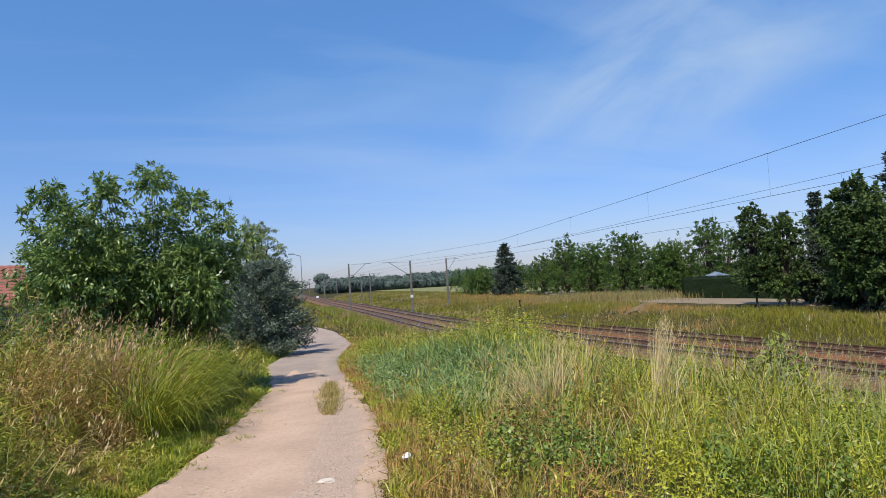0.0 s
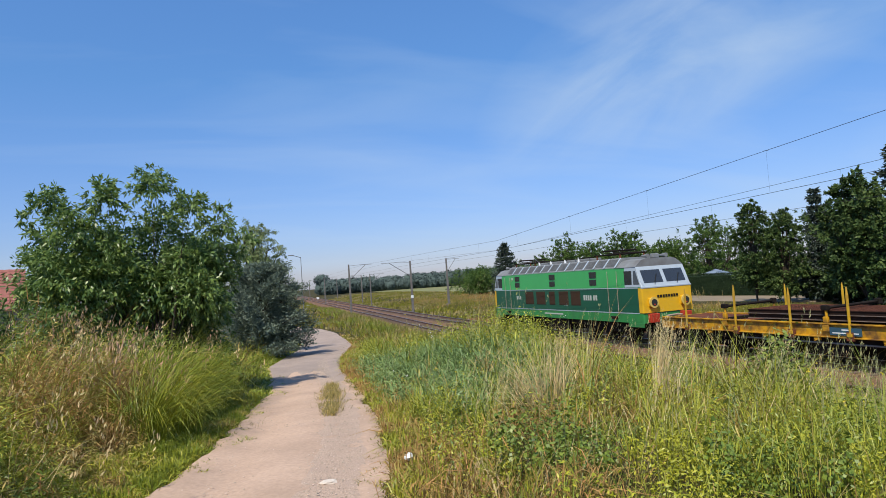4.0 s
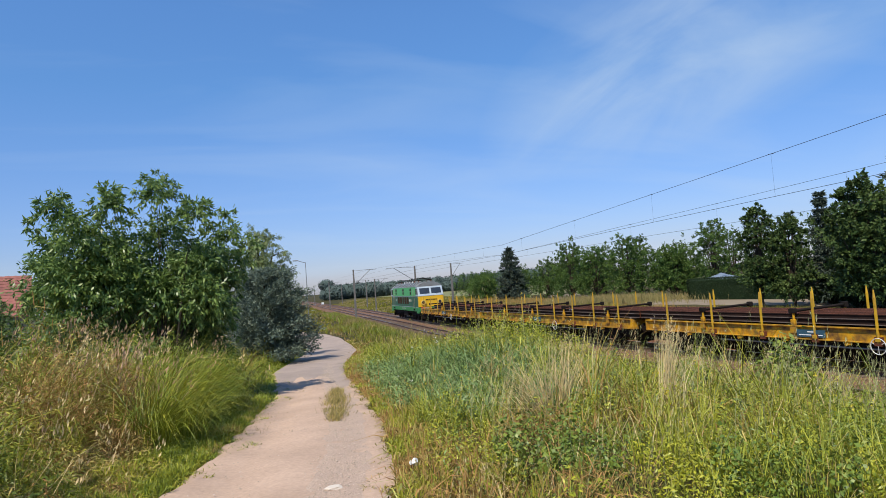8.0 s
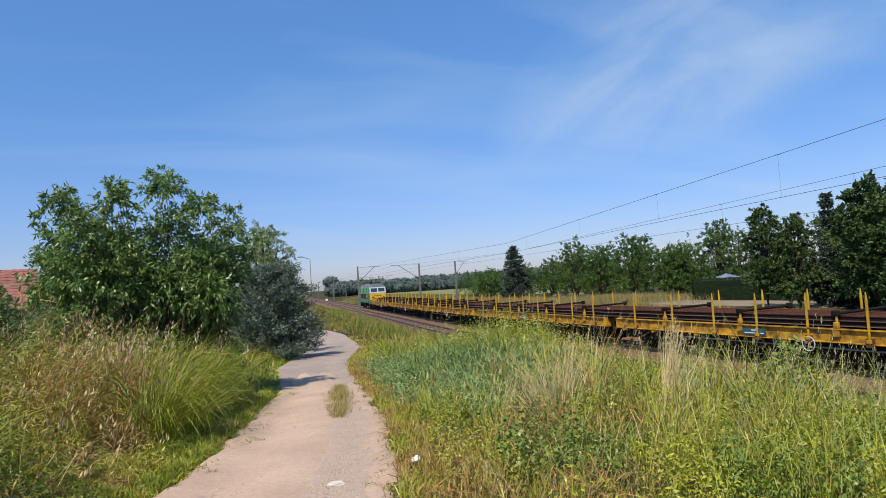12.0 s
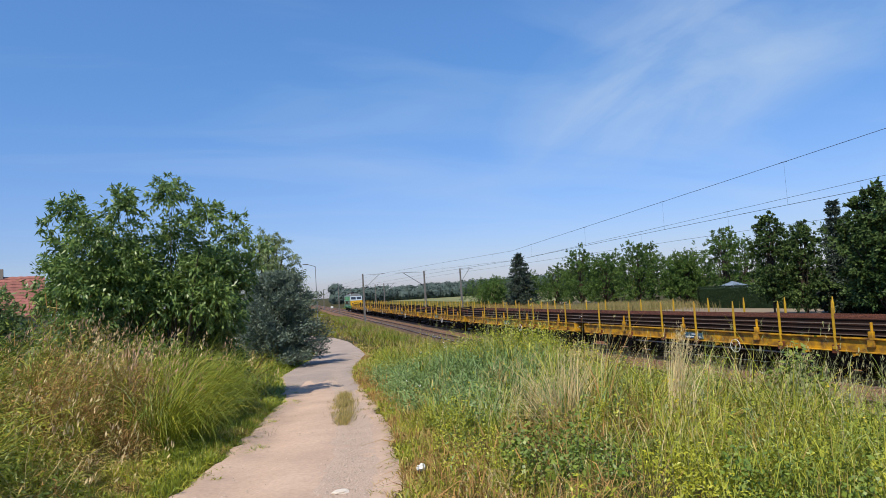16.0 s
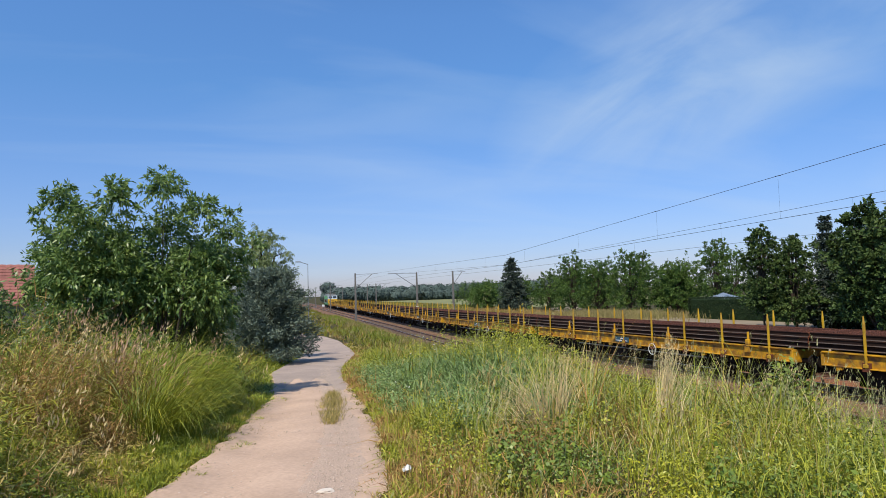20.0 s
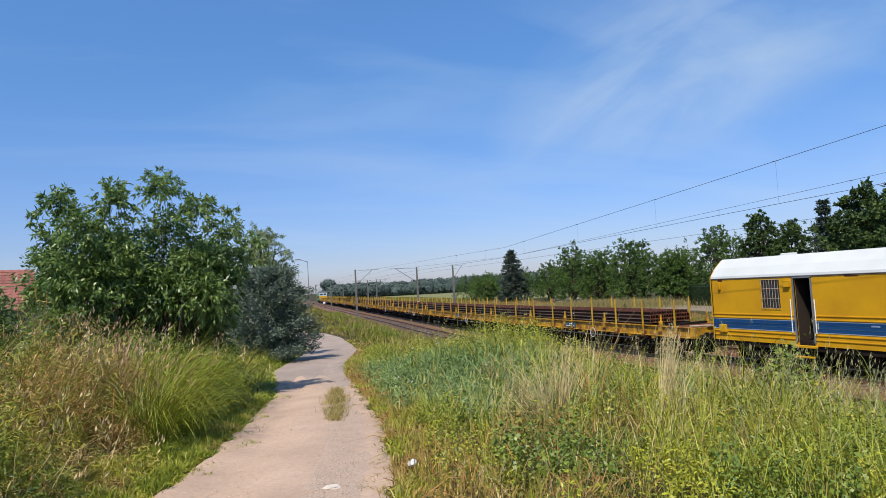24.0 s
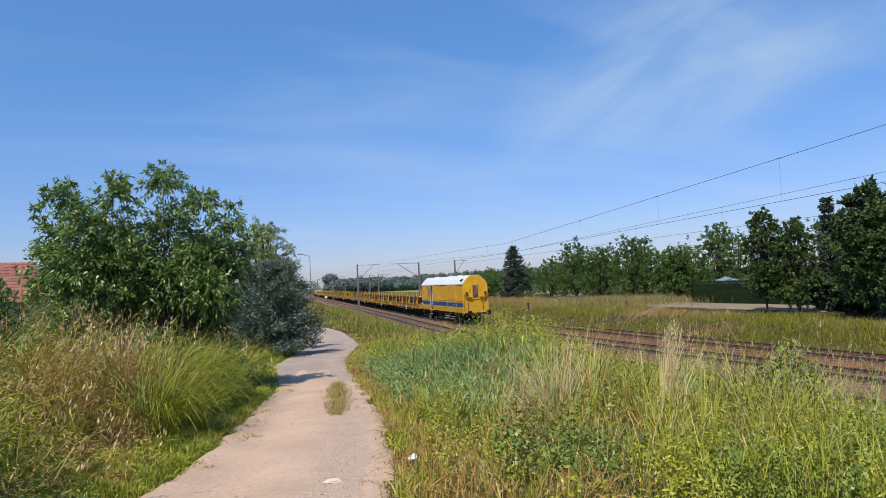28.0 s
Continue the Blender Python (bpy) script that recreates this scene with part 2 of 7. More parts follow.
M = dict(
    soil=material("meadow_soil", (0.042, 0.04, 0.014), 0.95, vary=0.4, scale=0.25, second=(0.085, 0.068, 0.028), amount=0.9, grain=0.35, bump=0.6, bump_scale=9),
    sand=material("dusty_sand", (0.52, 0.362, 0.265), 0.95, scale=1.1, second=(0.415, 0.288, 0.21), amount=0.9, grain=0.22, bump=0.35, bump_scale=22),
    ballast=material("ballast_bed", (0.21, 0.122, 0.076), 0.95, scale=0.8, second=(0.125, 0.07, 0.045), amount=0.8, grain=0.95, bump=1.0, bump_scale=11),
    rusty_ballast=material("rusty_ballast_bed", (0.215, 0.092, 0.048), 0.95, scale=0.8, second=(0.12, 0.05, 0.028), amount=0.8, grain=0.95, bump=1.0, bump_scale=11),
    rail=material("rail_steel", (0.15, 0.078, 0.05), 0.6, 0.3, scale=2, second=(0.08, 0.045, 0.034), amount=0.7),
    rail_head=material("worn_rail_head", (0.301, 0.292, 0.284), 0.3, 0.9, scale=2),
    rust=material("rust_brown_steel", (0.2, 0.068, 0.034), 0.85, 0.1, scale=1.2, second=(0.1, 0.04, 0.026), amount=0.9, grain=0.2, per_object=0.2),
    # pale colour that paints the glint along the load rails' foot edges
    edge_glint=material("painted_edge_glint", (0.27, 0.21, 0.17), 0.5, 0.3, scale=1.5, second=(0.13, 0.08, 0.06), amount=0.8),
    sleeper=material("weathered_sleeper", (0.14, 0.1, 0.075), 0.9, scale=4, grain=0.2, per_object=0.25),
    yellow=material("wagon_yellow_paint", (0.6, 0.3, 0.005), 0.55, scale=3.2, second=(0.11, 0.05, 0.018), amount=0.95, grain=0.25, bump=0.05, per_object=0.12),
    stake=material("stake_yellow_paint", (0.56, 0.33, 0.012), 0.5, scale=2.5, second=(0.28, 0.15, 0.025), amount=0.6, per_object=0.12),
    dark=material("dark_underframe", (0.012, 0.0095, 0.008), 0.85, scale=3, second=(0.03, 0.02, 0.015), amount=0.6, spec=0.12),
    plate=material("blue_sign_paint", (0.028, 0.08, 0.115), 0.6, scale=6),
    white=material("white_paint", (0.78, 0.78, 0.76), 0.6, scale=3, vary=0.1),
    grey_metal=material("grey_metal", (0.241, 0.241, 0.241), 0.5, 0.4, scale=4),
    concrete=material("mast_concrete", (0.189, 0.172, 0.155), 0.9, scale=2, second=(0.12, 0.107, 0.0989), amount=0.8, grain=0.15),
    wire=material("dark_copper_wire", (0.043, 0.0387, 0.0387), 0.6, 0.5),
    bark=material("bark", (0.0731, 0.0559, 0.0413), 0.95, scale=6, grain=0.3, bump=0.6, bump_scale=30),
    leaf=material("walnut_leaf", (0.19, 0.275, 0.068), 0.4, scale=0.6, second=(0.095, 0.165, 0.04), amount=0.85, island=0.45, through_light=0.34),
    willow=material("willow_leaf", (0.25, 0.30, 0.11), 0.55, scale=0.6, second=(0.18, 0.235, 0.08), amount=0.8, island=0.3, through_light=0.3),
    needle=material("dark_needle", (0.0548, 0.0742, 0.0516), 0.6, scale=1.0, second=(0.0772, 0.0968, 0.0742), amount=0.8, island=0.35, through_light=0.12, spec=0.12),
    grove=material("grove_leaf", (0.088, 0.132, 0.035), 0.55, scale=0.35, second=(0.045, 0.078, 0.021), amount=0.9, island=0.4, through_light=0.16, spec=0.2),
    bright_grove=material("bright_grove_leaf", (0.106, 0.17, 0.034), 0.55, scale=0.35, second=(0.0532, 0.104, 0.0255), amount=0.9, island=0.35, through_light=0.22, spec=0.2),
    hedge=material("hedge_leaf", (0.0211, 0.0376, 0.0121), 0.6, scale=1, island=0.3, through_light=0.1, spec=0.2),
    # leaf colour lightened and blued to paint in the haze of distance
    hazed_wood=material("far_woodland", (0.085, 0.115, 0.102), 0.8, scale=0.06, second=(0.105, 0.136, 0.12), amount=0.8, island=0.03, spec=0.03),
    grass=material("meadow_grass", (0.271, 0.292, 0.026), 0.45, scale=0.5, second=(0.387, 0.355, 0.0376), amount=0.8, island=0.35, through_light=0.1, spec=0.4),
    weed=material("leafy_weed", (0.215, 0.3, 0.09), 0.45, scale=0.5, second=(0.135, 0.21, 0.056), amount=0.8, island=0.3, through_light=0.14, spec=0.4),
    fresh=material("fresh_green_grass", (0.156, 0.208, 0.0187), 0.45, scale=0.5, second=(0.245, 0.26, 0.024), amount=0.8, island=0.35, through_light=0.1, spec=0.4),
    yellow_weed=material("yellow_green_weed", (0.3539, 0.3472, 0.02318), 0.45, scale=0.5, second=(0.2318, 0.2643, 0.02318), amount=0.8, island=0.3, through_light=0.1, spec=0.4),
    bramble=material("bramble_leaf", (0.143, 0.2035, 0.0264), 0.45, scale=0.5, second=(0.22, 0.242, 0.0396), amount=0.8, island=0.3, through_light=0.15, spec=0.4),
    old_gravel=material("old_grey_gravel", (0.385, 0.295, 0.24), 0.95, scale=0.9, second=(0.3, 0.235, 0.195), amount=0.9, grain=0.3, bump=0.4, bump_scale=30),
    gravel=material("grey_path_gravel", (0.475, 0.344, 0.26), 0.95, scale=3.0, second=(0.423, 0.308, 0.24), amount=0.8, grain=0.3, bump=0.8, bump_scale=45),
    brown_grass=material("brown_dying_grass", (0.39, 0.235, 0.08), 0.8, scale=0.8, second=(0.27, 0.165, 0.055), amount=0.8, island=0.35, through_light=0.1, spec=0.15),
    # darker copy of the grove leaf, with the understorey's shade in its colour
    shaded_grove=material("shade_darkened_leaf", (0.0325, 0.0553, 0.0143), 0.5, scale=0.35, second=(0.0143, 0.0273, 0.0091), amount=0.9, island=0.4, through_light=0.2, spec=0.2),
    pebble=material("grey_brown_pebble", (0.43, 0.335, 0.26), 0.9, scale=8, island=0.3),
    ripe=material("ripe_seed_head", (0.43, 0.404, 0.206), 0.8, scale=1, second=(0.344, 0.344, 0.138), amount=0.8, island=0.3, through_light=0.25, spec=0.2),
    far_grass=material("distant_grass", (0.225, 0.205, 0.033), 0.8, scale=0.12, second=(0.15, 0.15, 0.024), amount=0.9, island=0.3, through_light=0.15, spec=0.05),
    far_dry=material("distant_dry_grass", (0.31, 0.241, 0.103), 0.85, scale=0.12, second=(0.206, 0.181, 0.0688), amount=0.9, island=0.3, through_light=0.15, spec=0.05),
    ballast_stone=material("broken_ballast", (0.225, 0.132, 0.085), 0.95, scale=5, second=(0.145, 0.088, 0.058), amount=0.8, island=0.5),
    # near-black sides of the load rails: shade between them put into the colour
    side_shade=material("shaded_rail_side", (0.018, 0.011, 0.009), 0.8, 0.1, scale=1.5, second=(0.04, 0.02, 0.014), amount=0.8, grain=0.2, per_object=0.2, spec=0.12),
    pine=material("pine_needle", (0.165, 0.205, 0.145), 0.55, scale=1.2, second=(0.105, 0.145, 0.1), amount=0.8, island=0.4, through_light=0.2),
    trodden=material("trodden_earth", (0.23, 0.165, 0.1), 0.95, scale=1.5, second=(0.16, 0.12, 0.065), amount=0.8, grain=0.3, bump=0.4),
    lettering=material("dull_white_lettering", (0.42, 0.44, 0.38), 0.6, scale=6),
    straw=material("dry_straw", (0.72, 0.57, 0.3), 0.8, scale=1, second=(0.58, 0.43, 0.2), amount=0.8, island=0.25, through_light=0.2),
    dry=material("dry_grass", (0.46, 0.35, 0.104), 0.45, scale=1, second=(0.345, 0.261, 0.069), amount=0.8, island=0.3, through_light=0.1, spec=0.4),
    van_yellow=material("ochre_van_paint", (0.6, 0.31, 0.008), 0.5, scale=1.0, second=(0.47, 0.225, 0.01), amount=0.7, grain=0.07, spec=0.2),
    van_end=material("bright_van_paint", (0.66, 0.36, 0.01), 0.45, scale=1.2, second=(0.54, 0.27, 0.012), amount=0.7, grain=0.07),
    van_roof=material("white_roof_paint", (0.62, 0.62, 0.6), 0.55, scale=0.8, second=(0.52, 0.52, 0.5), amount=0.6),
    blue=material("blue_stripe_paint", (0.012, 0.06, 0.17), 0.6, scale=2, grain=0.08, spec=0.15),
    bars=material("dull_window_bars", (0.45, 0.37, 0.29), 0.7, scale=5, second=(0.25, 0.13, 0.075), amount=0.7),
    louvre=material("dusty_louvre", (0.146, 0.146, 0.142), 0.7, scale=2, second=(0.0774, 0.0774, 0.0731), amount=0.8),
    lamp_rim=material("pale_lamp_ring", (0.645, 0.447, 0.103), 0.4),
    faded=material("faded_writing", (0.258, 0.344, 0.473), 0.6),
    dark_inside=material("dark_door_and_recess", (0.0344, 0.0215, 0.0155), 0.7, scale=3),
    glass=material("dark_glass", (0.03, 0.034, 0.038), 0.05, scale=3, spec=1.0),
    light_green=material("light_green_paint", (0.045, 0.33, 0.08), 0.4, scale=1.2, vary=0.12, grain=0.05),
    mid_green=material("sill_green_paint", (0.0258, 0.224, 0.0473), 0.5, scale=1.5, second=(0.0301, 0.146, 0.043), amount=0.7),
    dark_green=material("dark_green_paint", (0.00516, 0.0817, 0.0387), 0.4, scale=1.5, vary=0.15, grain=0.06),
    cab_yellow=material("cab_yellow_paint", (0.688, 0.387, 0.0103), 0.45, scale=2, vary=0.1),
    pale_grey=material("pale_grey_paint", (0.378, 0.43, 0.473), 0.5, scale=2, vary=0.15),
    roof_grey=material("dusty_roof_grey", (0.206, 0.215, 0.215), 0.7, scale=1.5, second=(0.129, 0.12, 0.112), amount=0.8),
    vent=material("dusty_vent", (0.055, 0.033, 0.021), 0.85, scale=4, grain=0.15, spec=0.12),
    red=material("signal_red_paint", (0.426, 0.0355, 0.0129), 0.5, scale=3),
    asphalt=material("tan_yard_gravel", (0.23, 0.18, 0.125), 0.95, scale=0.5, second=(0.28, 0.22, 0.15), amount=0.7, grain=0.15, bump=0.3),
    field=material("pale_stubble", (0.22, 0.215, 0.1), 0.95, scale=0.1, second=(0.16, 0.17, 0.07), amount=0.7, grain=0.15),
    tile=material("red_roof_tile", (0.28, 0.1, 0.075), 0.8, scale=2, per_object=0.15, grain=0.1),
    render_wall=material("house_plaster", (0.28, 0.24, 0.2), 0.9, scale=1),
    canvas=material("blue_grey_canvas", (0.17, 0.22, 0.3), 0.8, scale=2),
    stone=material("pale_stone", (0.619, 0.533, 0.447), 0.9, scale=8, grain=0.15),
    plume=material("brown_grass_plume", (0.5, 0.33, 0.2), 0.85, scale=1, island=0.25, through_light=0.2),
    flower=material("yellow_flower", (0.619, 0.482, 0.0258), 0.6, island=0.15, through_light=0.2),
)


# ---- plan: the main track bends to the right past BEND
LINE_X, BEND, CURVE, BEND_END = 21.93, 19.5, 0.0022, 70.0
NEAR_LINE, FAR_LINE = -3.5, 4.25


def on_line(s, off=0.0):
    """The place and the heading (radians to the right of +y) at s metres along the main track, off metres to its right."""
    d = min(max(s - BEND, 0.0), BEND_END - BEND)
    rest = max(s - BEND_END, 0.0)
    th = CURVE * d
    x = LINE_X + CURVE * d * d / 2 - CURVE ** 3 * d ** 4 / 24 + rest * math.sin(th)
    y = min(s, BEND) + d - CURVE ** 2 * d ** 3 / 6 + rest * math.cos(th)
    return x + off * math.cos(th), y - off * math.sin(th), th


def track_off(s, off):
    """The near track draws in towards the main one as it runs on."""
    return off - (1.2 * min(max((70.0 - s) / 42.0, 0.0), 1.0) if off == NEAR_LINE else 0.0)


LINE_TABLE = np.array([on_line(s)[:2] for s in np.linspace(-400, 3000, 3401)])


def line_x(y):
    return np.interp(y, LINE_TABLE[:, 1], LINE_TABLE[:, 0])


PATH_Y = [-8, 4.9, 6.8, 8.7, 10.8, 14, 18, 22, 27, 33, 44, 52, 58, 64, 72]
PATH_L = [-2.2, -0.9, -0.3, 0.2, 0.68, 1.4, 1.85, 2.16, 3.3, 4.7, 6.6, 7.4, 7.0, 5.0, -2.0]
PATH_R = [0.6, 1.36, 1.85, 2.28, 2.65, 3.15, 3.75, 4.6, 6.0, 7.6, 9.7, 10.6, 10.6, 9.6, 3.0]


def path_level(y):
    return np.interp(y, [-50, 5, 45, 400], [2.3, 2.3, 0.3, 0.2])


def bank_foot(y):
    """How far left of the main track the bank ends."""
    return np.interp(y, [28.0, 70.0], [7.2, 5.9])


def ground_z(x, y):
    """Height of the ground: the path's terrace, the bank down to the line, the formation, the flat land beyond."""
    x, y = np.asarray(x, float), np.asarray(y, float)
    u, zp = x - line_x(y), path_level(y)
    right = np.interp(y, PATH_Y, PATH_R)
    left = np.interp(y, PATH_Y, PATH_L)
    foot = line_x(y) - bank_foot(y)
    bank = np.clip((x - right - 0.3) / np.maximum(foot - right - 0.3, 1.0), 0, 1) ** 1.8
    z = zp * (1 - bank) - 0.55 * bank
    z = z + np.where(x > right, 0.28 * np.exp(-((x - right - 3.2) / 1.9) ** 2) * np.clip(zp / 2.0, 0, 1) * (u < -bank_foot(y)), 0)
    z = z + 0.36 * np.exp(-((x - 5.7) / 1.5) ** 2 - ((y - 12.3) / 3.3) ** 2)
    away = np.clip((left - x) / 2.5, 0, 1)
    z = z + np.where(x < left, 0.35 * away * away * (3 - 2 * away) * np.clip(zp / 2.3, 0.3, 1), 0)
    far = np.clip((u - 7.0) / 5.0, 0, 1)
    z = np.where(u > 7.0, -0.55 + 0.85 * far * far * (3 - 2 * far), z)
    return z


def quick_mesh(name, verts, quads, mats, tris=None, smooth=False):
    """Mesh from arrays; quads (n, 4) and tris (m, 3)."""
    me = bpy.data.meshes.new(name)
    nq, nt = len(quads), 0 if tris is None else len(tris)
    me.vertices.add(len(verts))
    me.vertices.foreach_set("co", np.asarray(verts, np.float32).ravel())
    loops = np.asarray(quads, np.int32).ravel() if nt == 0 else np.concatenate([np.asarray(quads, np.int32).ravel(), np.asarray(tris, np.int32).ravel()])
    me.loops.add(len(loops))
    me.loops.foreach_set("vertex_index", loops)
    starts = np.concatenate([np.arange(nq) * 4, nq * 4 + np.arange(nt) * 3]).astype(np.int32)
    me.polygons.add(nq + nt)
    me.polygons.foreach_set("loop_start", starts)
    for m in mats:
        me.materials.append(m)
    if smooth:
        me.polygons.foreach_set("use_smooth", np.ones(nq + nt, bool))
    me.update(calc_edges=True)
    me.validate()
    return me


def mesh(name, verts, faces, mats=(), smooth=False, indices=None):
    me = bpy.data.meshes.new(name)
    me.from_pydata(verts if isinstance(verts, list) else verts.tolist(), [], faces if isinstance(faces, list) else faces.tolist())
    for m in mats:
        me.materials.append(m)
    if indices is not None:
        me.polygons.foreach_set("material_index", np.asarray(indices, np.int32))
    if smooth:
        me.polygons.foreach_set("use_smooth", np.ones(len(me.polygons), bool))
    me.update()
    return me


def part(name, bm, mat, parent=None, label="", smooth=False):
    """One mesh object from a bmesh, under a thing or a part."""
    me = bpy.data.meshes.new(name)
    bm.to_mesh(me)
    bm.free()
    me.materials.append(mat)
    if smooth:
        me.polygons.foreach_set("use_smooth", np.ones(len(me.polygons), bool))
    ob = new(name, me)
    ob.parent = parent
    if label:
        ob["label"] = label
    return ob


def box(bm, x0, x1, y0, y1, z0, z1, bevel=0.0):
    r = bmesh.ops.create_cube(bm, size=1.0)
    vs = r["verts"]
    bmesh.ops.transform(bm, matrix=Matrix.LocRotScale(((x0 + x1) / 2, (y0 + y1) / 2, (z0 + z1) / 2), None, (x1 - x0, y1 - y0, z1 - z0)), verts=vs)
    if bevel:
        es = list({e for v in vs for e in v.link_edges})
        bmesh.ops.bevel(bm, geom=es, offset=bevel, segments=2, affect="EDGES", profile=0.5)
    return vs


def bar(bm, a, b, r0, r1=None, n=8):
    """A round bar from a to b."""
    a, b = Vector(a), Vector(b)
    d = b - a
    rot = d.to_track_quat("Z", "Y").to_matrix().to_4x4()
    bmesh.ops.create_cone(bm, cap_ends=True, segments=n, radius1=r0, radius2=r0 if r1 is None else r1, depth=d.length,
                          matrix=Matrix.Translation((a + b) / 2) @ rot)


def solid(*boxes, bevel=0.0):
    bm = bmesh.new()
    for b in boxes:
        box(bm, *b, bevel=bevel)
    return bm


def thing(name, label, category, group="", place=None):
    e = new(name)
    e.empty_display_size = 0.3
    tagged(e, label, category, group)
    if place is not None:
        e.matrix_world = place
    return e


def strip(name, rows, mat):
    """A sheet from rows of points, all of one length."""
    n = len(rows[0])
    verts = [p for r in rows for p in r]
    faces = [(i * n + j, i * n + j + 1, (i + 1) * n + j + 1, (i + 1) * n + j) for i in range(len(rows) - 1) for j in range(n - 1)]
    return new(name, mesh(name, verts, faces, [mat], smooth=True))


# ---- ground, path, track beds
def axis(parts):
    out = []
    for a, b, step in parts:
        out += list(np.arange(a, b, step))
    return np.array(out + [parts[-1][1]])


def build_ground():
    gx = axis([(-2500, -300, 200), (-300, -40, 20), (-40, -8, 2), (-8, 12, 0.4), (12, 34, 0.7), (34, 70, 2), (70, 300, 20), (300, 2500, 200)])
    gy = axis([(-600, -60, 30), (-60, -6, 3), (-6, 34, 0.5), (34, 80, 1.5), (80, 300, 8), (300, 3000, 150)])
    X, Y = np.meshgrid(gx, gy)
    Z = ground_z(X, Y)
    rough = np.array([noise.noise((x * 0.7, y * 0.7, 0)) for x, y in zip(X.ravel(), Y.ravel())]).reshape(X.shape)
    inside = (X > np.interp(Y, PATH_Y, PATH_L) - 0.2) & (X < np.interp(Y, PATH_Y, PATH_R) + 0.2)
    Z = Z + np.where(inside, -0.04, 0.07 * rough)
    n, k = X.shape
    idx = np.arange(n * k).reshape(n, k)
    faces = np.stack([idx[:-1, :-1], idx[:-1, 1:], idx[1:, 1:], idx[1:, :-1]], -1).reshape(-1, 4)
    ob = new("ground", mesh("ground", np.stack([X.ravel(), Y.ravel(), Z.ravel()], -1), faces, [M["soil"]], smooth=True))
    tagged(ob, "dry summer meadow ground with yellowed grass", "ground", kind="structure")
    ys = axis([(-8, 3, 0.5), (3, 22, 0.1), (22, 40, 0.35), (40, 72, 1)])
    rows = []
    for y in ys:
        a, b = np.interp(y, PATH_Y, PATH_L), np.interp(y, PATH_Y, PATH_R)
        ragged = lambda k: 0.17 * noise.noise((y * 0.9, k, 0)) + 0.11 * noise.noise((y * 2.7, k, 4)) + 0.07 * noise.noise((y * 7, k, 8))
        a, b = a - 0.02 + ragged(3), b + 0.04 + ragged(9)
        row = []
        for f in np.linspace(0, 1, 23):
            x = a + (b - a) * f
            rut = -0.03 * math.exp(-((f - 0.25) / 0.12) ** 2) - 0.03 * math.exp(-((f - 0.75) / 0.12) ** 2)
            edge = -0.06 if f in (0.0, 1.0) else 0.0
            row.append((x, y, float(path_level(y)) + 0.02 + rut + edge + 0.015 * noise.noise((x * 2, y * 2, 5)) + 0.008 * noise.noise((x * 6, y * 5, 2))))
        rows.append(row)
    tagged(strip("path", rows, M["sand"]), "pale sandy dirt track worn by wheels", "path", kind="structure")
    # further on the surface turns to old grey gravel
    rows = []
    for f in np.linspace(0.03, 0.97, 25):
        start = 18.5 + 5.0 * noise.noise((f * 4, 0, 11)) + 2.0 * noise.noise((f * 13, 0, 12)) - 3 * f
        row = []
        for y in [start + k * 0.5 for k in range(40)] + list(np.arange(start + 20, 71, 1.5)):
            a, b = np.interp(y, PATH_Y, PATH_L), np.interp(y, PATH_Y, PATH_R)
            x = a + (b - a) * f
            rut = -0.03 * math.exp(-((f - 0.25) / 0.12) ** 2) - 0.03 * math.exp(-((f - 0.75) / 0.12) ** 2)
            row.append((x, float(y), float(path_level(y)) + 0.034 + rut + 0.015 * noise.noise((x * 2, y * 2, 5)) - (0.03 if y == start else 0)))
        rows.append(row)
    k = min(len(r) for r in rows)
    tagged(strip("grey_path", [r[:k] for r in rows], M["old_gravel"]), "old grey gravel surface of the path", "path", kind="structure")


RAIL_PROFILE = [(-0.07, -0.17), (0.07, -0.17), (0.07, -0.15), (0.015, -0.13), (0.015, -0.045), (0.036, -0.03), (0.036, 0.0), (-0.036, 0.0), (-0.036, -0.03),
                (-0.015, -0.045), (-0.015, -0.13), (-0.07, -0.15)]


def rail_mesh(off, side, s_rows, mat, head):
    k = len(RAIL_PROFILE)
    verts, faces, ids = [], [], []
    for s in s_rows:
        for u, z in RAIL_PROFILE:
            x, y, _ = on_line(s, track_off(s, off) + side + u)
            verts.append((x, y, z))
    for i in range(len(s_rows) - 1):
        for j in range(k):
            faces.append((i * k + j, i * k + (j + 1) % k, (i + 1) * k + (j + 1) % k, (i + 1) * k + j))
            ids.append(1 if j == 6 else 0)
    return mesh("rail", verts, faces, [mat, head], indices=ids)


